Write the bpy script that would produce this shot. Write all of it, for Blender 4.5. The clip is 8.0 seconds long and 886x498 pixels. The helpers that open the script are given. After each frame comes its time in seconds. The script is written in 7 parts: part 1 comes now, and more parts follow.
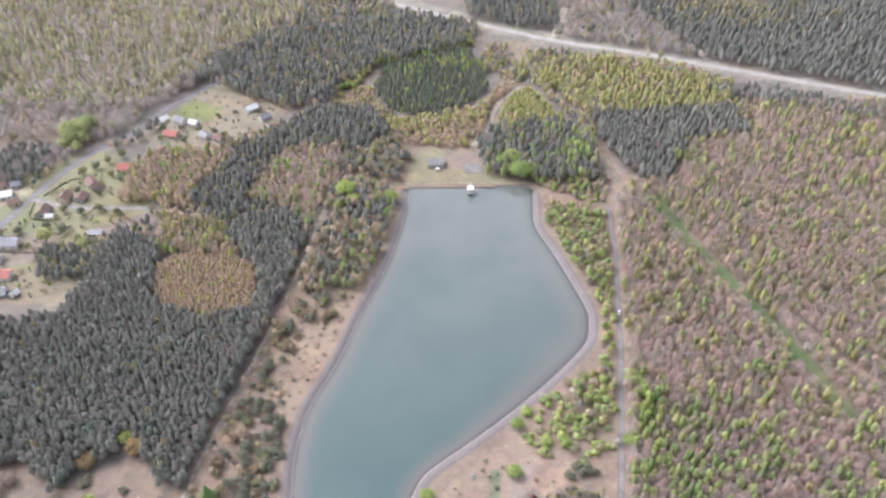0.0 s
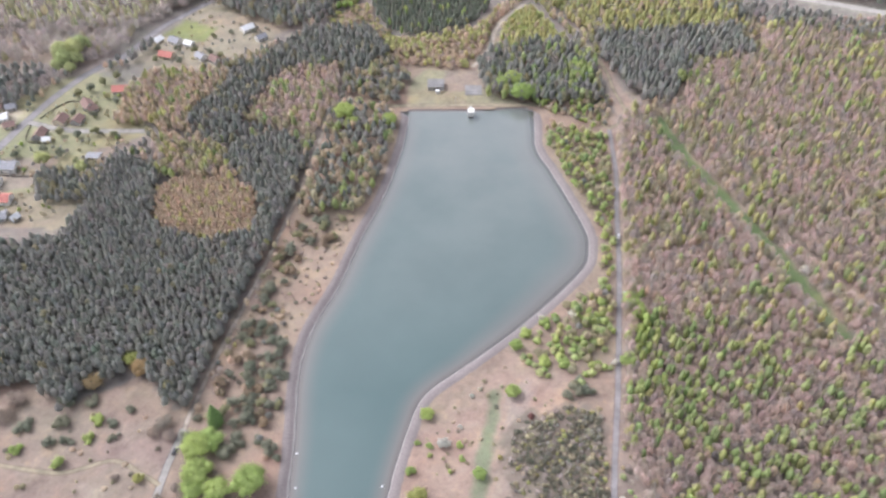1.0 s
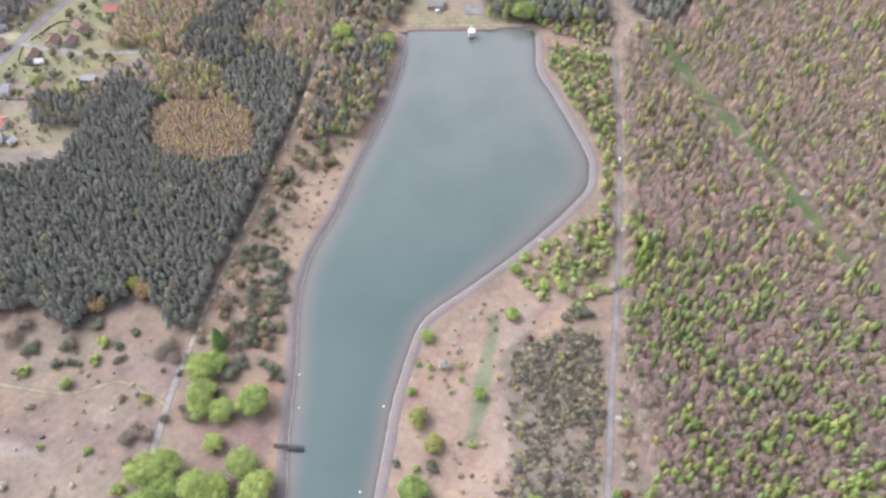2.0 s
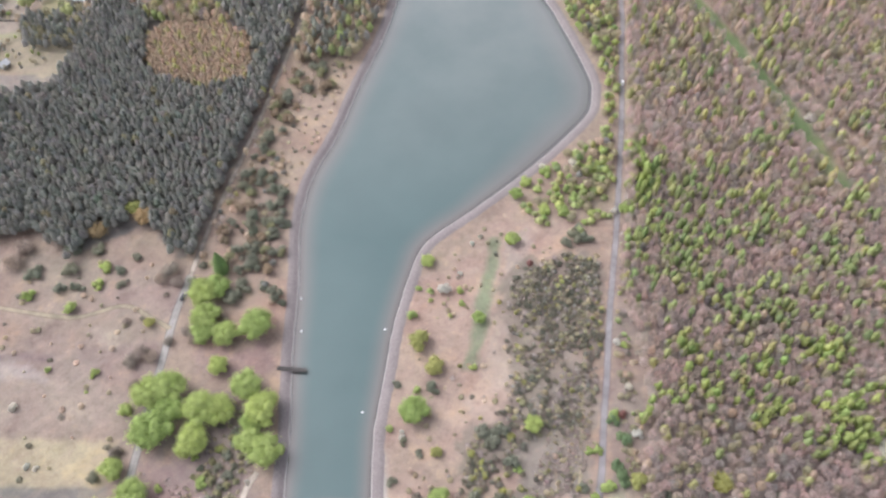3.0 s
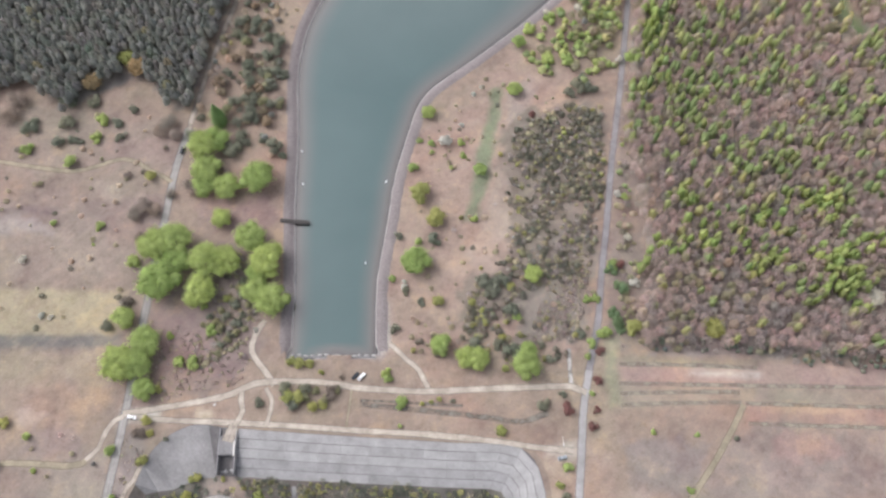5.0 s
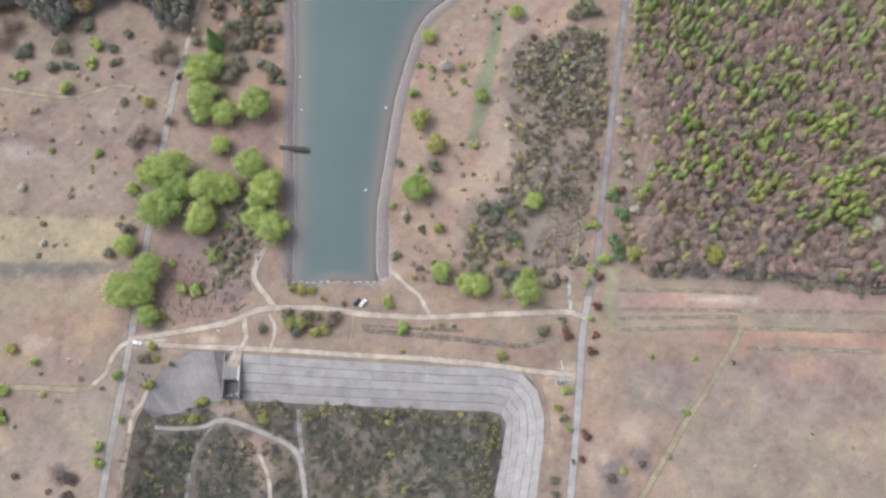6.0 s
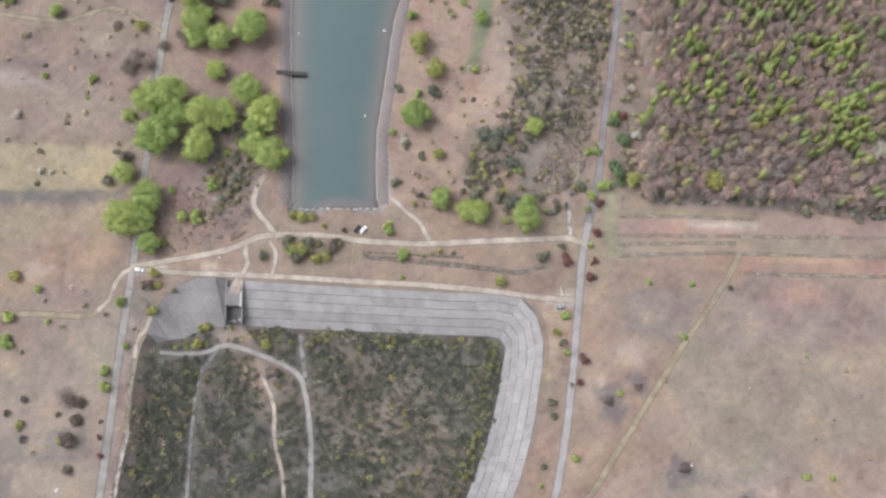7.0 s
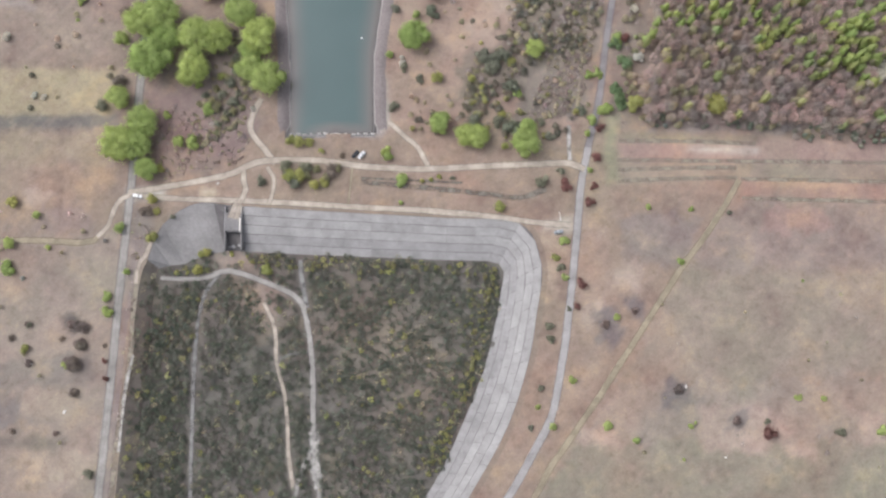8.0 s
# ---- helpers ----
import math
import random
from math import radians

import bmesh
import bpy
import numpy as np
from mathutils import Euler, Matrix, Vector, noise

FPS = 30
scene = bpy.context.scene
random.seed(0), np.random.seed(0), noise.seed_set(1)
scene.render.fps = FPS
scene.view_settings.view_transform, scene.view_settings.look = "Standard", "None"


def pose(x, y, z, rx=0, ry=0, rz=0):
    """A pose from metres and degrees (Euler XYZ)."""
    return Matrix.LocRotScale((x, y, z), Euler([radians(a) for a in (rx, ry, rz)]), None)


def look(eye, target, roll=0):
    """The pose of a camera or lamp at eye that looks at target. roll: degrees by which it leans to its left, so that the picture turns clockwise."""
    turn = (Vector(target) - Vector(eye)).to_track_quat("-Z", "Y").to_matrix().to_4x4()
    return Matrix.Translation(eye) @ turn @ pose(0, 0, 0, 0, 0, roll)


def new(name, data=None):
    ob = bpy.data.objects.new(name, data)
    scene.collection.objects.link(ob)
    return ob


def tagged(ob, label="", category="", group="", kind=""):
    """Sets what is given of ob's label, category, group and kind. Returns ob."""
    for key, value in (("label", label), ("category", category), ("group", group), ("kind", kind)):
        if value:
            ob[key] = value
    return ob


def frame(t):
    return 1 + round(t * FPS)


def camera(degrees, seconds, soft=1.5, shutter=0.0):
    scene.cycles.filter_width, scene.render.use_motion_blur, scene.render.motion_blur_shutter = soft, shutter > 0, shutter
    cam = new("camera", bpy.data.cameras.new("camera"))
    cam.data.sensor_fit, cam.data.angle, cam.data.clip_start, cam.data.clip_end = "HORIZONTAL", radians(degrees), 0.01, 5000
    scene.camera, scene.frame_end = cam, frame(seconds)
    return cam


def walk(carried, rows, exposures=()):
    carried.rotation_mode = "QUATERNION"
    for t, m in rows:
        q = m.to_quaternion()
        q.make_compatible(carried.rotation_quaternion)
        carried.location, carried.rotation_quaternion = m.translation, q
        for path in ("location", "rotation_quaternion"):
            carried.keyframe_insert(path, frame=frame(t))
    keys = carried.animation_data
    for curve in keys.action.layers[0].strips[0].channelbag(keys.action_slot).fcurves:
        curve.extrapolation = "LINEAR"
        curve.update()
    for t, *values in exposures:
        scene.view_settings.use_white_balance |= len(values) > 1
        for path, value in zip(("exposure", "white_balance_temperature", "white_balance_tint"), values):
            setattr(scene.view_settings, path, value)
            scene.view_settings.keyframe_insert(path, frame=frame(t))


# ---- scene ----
# ---- camera: it hangs still in the air and tilts down ----
cam = camera(57.65, 8.0, soft=2.5)
EYE = (0.0, 0.0, 380.0)
PATH = [
    (0.0, 50.016, -0.006, 0.007), (0.5, 47.296, 0.007, 0.007), (1.0, 44.582, 0.02, 0.0), (1.5, 41.876, 0.035, -0.013),
    (3.0, 33.847, 0.108, -0.072), (3.5, 31.204, 0.143, -0.097), (4.0, 28.576, 0.182, -0.125), (4.5, 25.962, 0.226, -0.158),
    (6.0, 18.166, 0.35, -0.293), (6.5, 15.564, 0.377, -0.352), (7.0, 12.949, 0.387, -0.417), (7.5, 10.312, 0.375, -0.488),
    (8.0, 7.643, 0.333, -0.562),
]
walk(cam, [(t, pose(*EYE, rx, ry, rz)) for t, rx, ry, rz in PATH], exposures=[(0.0, 1.11, 5980, 14.5), (3.5, 0.98, 6110, 14), (4.5, 0.84, 6140, 13), (6.0, 0.72, 6160, 12), (8.0, 0.62, 6200, 12)])

# ---- light: bright, hazy overcast ----
world = bpy.data.worlds.new("world")
scene.world = world
world.use_nodes = True
wn = world.node_tree
sky = wn.nodes.new("ShaderNodeTexSky")
sky.sky_type = "NISHITA"
sky.sun_disc = False
sky.sun_elevation, sky.sun_rotation = radians(46), radians(295)
sky.air_density, sky.dust_density, sky.ozone_density = 1.0, 5.0, 1.0
cloud = wn.nodes.new("ShaderNodeHueSaturation")
cloud.inputs["Saturation"].default_value = 0.28
wn.links.new(sky.outputs[0], cloud.inputs["Color"])
wn.links.new(cloud.outputs[0], wn.nodes["Background"].inputs[0])
wn.nodes["Background"].inputs[1].default_value = 0.14
sun = new("sun", bpy.data.lights.new("sun", "SUN"))
sun.data.energy, sun.data.angle, sun.data.color = 0.8, radians(50), (1.0, 0.95, 0.88)
# the veiled sun stands to the left of the camera
sun.matrix_world = look((0, 0, 0), (0.63, -0.294, -0.72))


# ---- materials ----
def shader(name):
    m = bpy.data.materials.new(name)
    m.use_nodes = True
    nt = m.node_tree
    return m, nt, nt.nodes["Principled BSDF"]


def node(nt, kind, **values):
    n = nt.nodes.new("ShaderNode" + kind)
    for k, v in values.items():
        n.inputs[k].default_value = v
    return n


def noise_node(nt, scale, detail=4.0, rough=0.6, vec=None):
    n = node(nt, "TexNoise", Scale=scale, Detail=detail, Roughness=rough)
    if vec is None:
        geo = nt.nodes.new("ShaderNodeNewGeometry")
        vec = geo.outputs["Position"]
    nt.links.new(vec, n.inputs["Vector"])
    return n


def ramp(nt, fac, stops):
    r = nt.nodes.new("ShaderNodeValToRGB")
    e = r.color_ramp.elements
    while len(e) < len(stops):
        e.new(0.5)
    for el, (p, c) in zip(e, stops):
        el.position, el.color = p, (*c, 1) if len(c) == 3 else c
    nt.links.new(fac, r.inputs[0])
    return r


def grey(v):
    return (v, v, v)


def mult(nt, a, b, fac=1.0, mode="MULTIPLY"):
    m = nt.nodes.new("ShaderNodeMix")
    m.data_type, m.blend_type = "RGBA", mode
    m.inputs["Factor"].default_value = fac
    nt.links.new(a, m.inputs["A"])
    nt.links.new(b, m.inputs["B"])
    return m.outputs["Result"]


def bump(nt, bsdf, height, strength, distance):
    b = node(nt, "Bump", Strength=strength, Distance=distance)
    nt.links.new(height, b.inputs["Height"])
    nt.links.new(b.outputs[0], bsdf.inputs["Normal"])


def surface(name, color, rough=0.85, scale=0.4, fine=3.0, spread=0.25, relief=0.05, metal=0.0, vary=0.0):
    """A matt or metal surface with stains at one scale and grain at another."""
    m, nt, b = shader(name)
    base = nt.nodes.new("ShaderNodeRGB")
    base.outputs[0].default_value = (*color, 1)
    big, small = noise_node(nt, scale), noise_node(nt, fine)
    r1 = ramp(nt, big.outputs["Fac"], [(0.3, grey(1 - spread)), (0.7, grey(1 + spread * 0.6))])
    r2 = ramp(nt, small.outputs["Fac"], [(0.3, grey(1 - spread * 0.6)), (0.7, grey(1 + spread * 0.4))])
    c = mult(nt, mult(nt, base.outputs[0], r1.outputs[0]), r2.outputs[0])
    if vary:
        info = nt.nodes.new("ShaderNodeObjectInfo")
        r3 = ramp(nt, info.outputs["Random"], [(0.0, grey(1 - vary)), (1.0, grey(1 + vary))])
        c = mult(nt, c, r3.outputs[0])
    nt.links.new(c, b.inputs["Base Color"])
    b.inputs["Roughness"].default_value, b.inputs["Metallic"].default_value = rough, metal
    bump(nt, b, small.outputs["Fac"], 0.6, relief)
    return m


def worn_road(name, color, ruts=0.0, faint=0.0):
    """A road whose edges wear away into the ground, with paler wheel ruts."""
    m = surface(name, color, 0.95, 0.1, 1.2, 0.22, 0.05)
    nt = m.node_tree
    b = nt.nodes["Principled BSDF"]
    edge, across = nt.nodes.new("ShaderNodeAttribute"), nt.nodes.new("ShaderNodeAttribute")
    edge.attribute_name, across.attribute_name = "edge", "across"
    n1 = noise_node(nt, 0.55, 4, 0.7)
    add = nt.nodes.new("ShaderNodeMath")
    add.operation = "MULTIPLY_ADD"
    nt.links.new(n1.outputs["Fac"], add.inputs[0])
    add.inputs[1].default_value = 0.9
    nt.links.new(edge.outputs["Fac"], add.inputs[2])
    fac = ramp(nt, add.outputs[0], [(0.6, grey(0.0)), (1.0, grey(1.0))])
    if ruts:
        old = b.inputs["Base Color"].links[0].from_socket
        r = ramp(nt, across.outputs["Fac"], [(0.0, grey(1 - ruts)), (0.3, grey(1 + ruts * 0.4)), (0.5, grey(1 - ruts)), (0.7, grey(1 + ruts * 0.4)), (1.0, grey(1 - ruts))])
        nt.links.new(mult(nt, old, r.outputs[0]), b.inputs["Base Color"])
    cover = fac.outputs[0]
    if faint:
        n2 = noise_node(nt, 0.16, 4, 0.65)
        r2 = ramp(nt, n2.outputs["Fac"], [(0.38, grey(1 - faint)), (0.62, grey(1.0))])
        cover = mult(nt, cover, r2.outputs[0])
    clear = nt.nodes.new("ShaderNodeBsdfTransparent")
    mix = nt.nodes.new("ShaderNodeMixShader")
    nt.links.new(cover, mix.inputs[0])
    nt.links.new(clear.outputs[0], mix.inputs[1])
    nt.links.new(b.outputs[0], mix.inputs[2])
    nt.links.new(mix.outputs[0], nt.nodes["Material Output"].inputs[0])
    return m


def ground_material():
    m, nt, b = shader("ground_cover")
    cover = nt.nodes.new("ShaderNodeAttribute")
    cover.attribute_name = "cover"
    n1, n2, n3, n4 = noise_node(nt, 0.05, 6, 0.65), noise_node(nt, 0.25, 5, 0.7), noise_node(nt, 1.3, 3, 0.7), noise_node(nt, 0.017, 5, 0.6)
    r1 = ramp(nt, n1.outputs["Fac"], [(0.34, (0.80, 0.755, 0.78)), (0.45, (0.95, 0.93, 0.95)), (0.55, grey(1.0)), (0.68, (1.22, 1.17, 1.05))])
    r2 = ramp(nt, n2.outputs["Fac"], [(0.34, (0.80, 0.79, 0.77)), (0.45, (0.96, 0.95, 0.95)), (0.55, grey(1.0)), (0.68, (1.16, 1.13, 1.06))])
    r3 = ramp(nt, n3.outputs["Fac"], [(0.3, grey(0.86)), (0.7, grey(1.12))])
    r4 = ramp(nt, n4.outputs["Fac"], [(0.35, (0.94, 0.99, 0.95)), (0.5, grey(1.0)), (0.65, (1.08, 0.99, 0.95))])
    c = mult(nt, mult(nt, mult(nt, mult(nt, cover.outputs["Color"], r4.outputs[0]), r1.outputs[0]), r2.outputs[0]), r3.outputs[0])
    nt.links.new(c, b.inputs["Base Color"])
    b.inputs["Roughness"].default_value = 0.95
    b.inputs["Specular IOR Level"].default_value = 0.15
    bump(nt, b, n3.outputs["Fac"], 0.5, 0.25)
    return m


def water_material():
    """Turbid teal water: the bed shows through where it is shallow; the sky mirrors in it."""
    m, nt, b = shader("lake_water")
    depth = nt.nodes.new("ShaderNodeAttribute")
    depth.attribute_name = "depth"
    n1 = noise_node(nt, 0.012, 3)
    r = ramp(nt, n1.outputs["Fac"], [(0.35, (0.042, 0.080, 0.077)), (0.65, (0.053, 0.093, 0.089))])
    silt = nt.nodes.new("ShaderNodeMix")
    silt.data_type = "RGBA"
    load = ramp(nt, depth.outputs["Fac"], [(0.0, grey(1.0)), (0.25, grey(0.72)), (0.55, grey(0.36)), (0.8, grey(0.12)), (1.0, grey(0.0))])
    nt.links.new(load.outputs[0], silt.inputs["Factor"])
    nt.links.new(r.outputs[0], silt.inputs["A"])
    silt.inputs["B"].default_value = (0.134, 0.111, 0.100, 1)
    # the water turns paler and greyer towards the far end, in soft patches
    far_pale = nt.nodes.new("ShaderNodeAttribute")
    far_pale.attribute_name = "far_pale"
    paling = nt.nodes.new("ShaderNodeMix")
    paling.data_type = "RGBA"
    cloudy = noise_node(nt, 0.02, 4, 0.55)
    share = mult(nt, far_pale.outputs["Fac"], ramp(nt, cloudy.outputs["Fac"], [(0.3, grey(0.65)), (0.65, grey(0.95))]).outputs[0])
    nt.links.new(share, paling.inputs["Factor"])
    nt.links.new(silt.outputs["Result"], paling.inputs["A"])
    paling.inputs["B"].default_value = (0.158, 0.170, 0.160, 1)
    nt.links.new(paling.outputs["Result"], b.inputs["Base Color"])
    b.inputs["Roughness"].default_value = 0.07
    b.inputs["IOR"].default_value = 1.85
    wave = noise_node(nt, 1.2, 4, 0.7)
    bump(nt, b, wave.outputs["Fac"], 0.16, 0.1)
    clear = nt.nodes.new("ShaderNodeBsdfTransparent")
    clear.inputs[0].default_value = (0.72, 0.78, 0.76, 1)
    shine = node(nt, "BsdfGlossy", Roughness=0.07)
    fres = node(nt, "Fresnel", IOR=1.85)
    shallow = nt.nodes.new("ShaderNodeMixShader")
    nt.links.new(fres.outputs[0], shallow.inputs[0])
    nt.links.new(clear.outputs[0], shallow.inputs[1])
    nt.links.new(shine.outputs[0], shallow.inputs[2])
    fac = ramp(nt, depth.outputs["Fac"], [(0.0, grey(0.3)), (0.12, grey(0.8)), (0.3, grey(1.0)), (1.0, grey(1.0))])
    mix = nt.nodes.new("ShaderNodeMixShader")
    nt.links.new(fac.outputs[0], mix.inputs[0])
    nt.links.new(shallow.outputs[0], mix.inputs[1])
    nt.links.new(b.outputs[0], mix.inputs[2])
    nt.links.new(mix.outputs[0], nt.nodes["Material Output"].inputs[0])
    return m


def bank_material():
    """Grey-mauve stony bank with a pale deposit line just above the water."""
    m, nt, b = shader("stony_bank")
    geo = nt.nodes.new("ShaderNodeNewGeometry")
    sep = nt.nodes.new("ShaderNodeSeparateXYZ")
    nt.links.new(geo.outputs["Position"], sep.inputs[0])
    n1, n2 = noise_node(nt, 0.05, 5), noise_node(nt, 0.9, 4)
    c1 = ramp(nt, n1.outputs["Fac"], [(0.3, (0.160, 0.137, 0.134)), (0.7, (0.206, 0.177, 0.172))])
    c2 = ramp(nt, n2.outputs["Fac"], [(0.3, grey(0.75)), (0.7, grey(1.15))])
    stone = mult(nt, c1.outputs[0], c2.outputs[0])
    wob = node(nt, "Math")
    wob.operation = "MULTIPLY_ADD"
    nt.links.new(n1.outputs["Fac"], wob.inputs[0])
    wob.inputs[1].default_value = 0.5
    nt.links.new(sep.outputs["Z"], wob.inputs[2])
    mp = nt.nodes.new("ShaderNodeMapRange")
    nt.links.new(wob.outputs[0], mp.inputs[0])
    mp.inputs[1].default_value, mp.inputs[2].default_value = -1.6, 0.4
    line = ramp(nt, mp.outputs[0], [(0.30, grey(0)), (0.345, grey(0.75)), (0.40, grey(0.75)), (0.44, grey(0))])
    mix = nt.nodes.new("ShaderNodeMix")
    mix.data_type = "RGBA"
    nt.links.new(line.outputs[0], mix.inputs["Factor"])
    nt.links.new(stone, mix.inputs["A"])
    mix.inputs["B"].default_value = (0.34, 0.32, 0.305, 1)
    nt.links.new(mix.outputs["Result"], b.inputs["Base Color"])
    b.inputs["Roughness"].default_value = 0.9
    bump(nt, b, n2.outputs["Fac"], 0.7, 0.15)
    return m


def foliage_material(name, color=None, open_share=0.0):
    """Leaves, or a veil of twigs with gaps: their colour comes from the tint of the plant, or from one colour that varies plant by plant."""
    m, nt, b = shader(name)
    if color is None:
        t = nt.nodes.new("ShaderNodeAttribute")
        t.attribute_name = "tint"
        src = t.outputs["Color"]
    else:
        rgb = nt.nodes.new("ShaderNodeRGB")
        rgb.outputs[0].default_value = (*color, 1)
        info = nt.nodes.new("ShaderNodeObjectInfo")
        r0 = ramp(nt, info.outputs["Random"], [(0.0, (0.86, 0.92, 0.88)), (0.5, grey(1.0)), (1.0, (1.08, 1.05, 0.98))])
        src = mult(nt, rgb.outputs[0], r0.outputs[0])
    geo = nt.nodes.new("ShaderNodeNewGeometry")
    r = ramp(nt, geo.outputs["Random Per Island"], [(0.0, grey(0.91)), (1.0, grey(1.09))])
    n1, n2 = noise_node(nt, 0.45, 3), noise_node(nt, 1.7, 3, 0.7)
    r2 = ramp(nt, n1.outputs["Fac"], [(0.3, grey(0.90)), (0.7, grey(1.09))])
    r3 = ramp(nt, n2.outputs["Fac"], [(0.32, (0.74, 0.77, 0.74)), (0.5, grey(1.0)), (0.68, (1.22, 1.19, 1.10))])
    c = mult(nt, mult(nt, mult(nt, src, r.outputs[0]), r2.outputs[0]), r3.outputs[0])
    relief = node(nt, "Bump", Strength=0.7, Distance=0.5)
    nt.links.new(n2.outputs["Fac"], relief.inputs["Height"])
    dif = nt.nodes.new("ShaderNodeBsdfDiffuse")
    tra = nt.nodes.new("ShaderNodeBsdfTranslucent")
    mix = nt.nodes.new("ShaderNodeMixShader")
    mix.inputs[0].default_value = 0.45
    nt.links.new(c, dif.inputs[0])
    nt.links.new(c, tra.inputs[0])
    nt.links.new(relief.outputs[0], dif.inputs["Normal"])
    nt.links.new(dif.outputs[0], mix.inputs[1])
    nt.links.new(tra.outputs[0], mix.inputs[2])
    out = mix.outputs[0]
    if open_share:
        # gaps between the twigs
        n3 = noise_node(nt, 2.6, 2, 0.6)
        gap = ramp(nt, n3.outputs["Fac"], [(open_share - 0.06, grey(0.0)), (open_share + 0.06, grey(1.0))])
        clear = nt.nodes.new("ShaderNodeBsdfTransparent")
        veil = nt.nodes.new("ShaderNodeMixShader")
        nt.links.new(gap.outputs[0], veil.inputs[0])
        nt.links.new(clear.outputs[0], veil.inputs[1])
        nt.links.new(out, veil.inputs[2])
        out = veil.outputs[0]
    nt.links.new(out, nt.nodes["Material Output"].inputs[0])
    return m


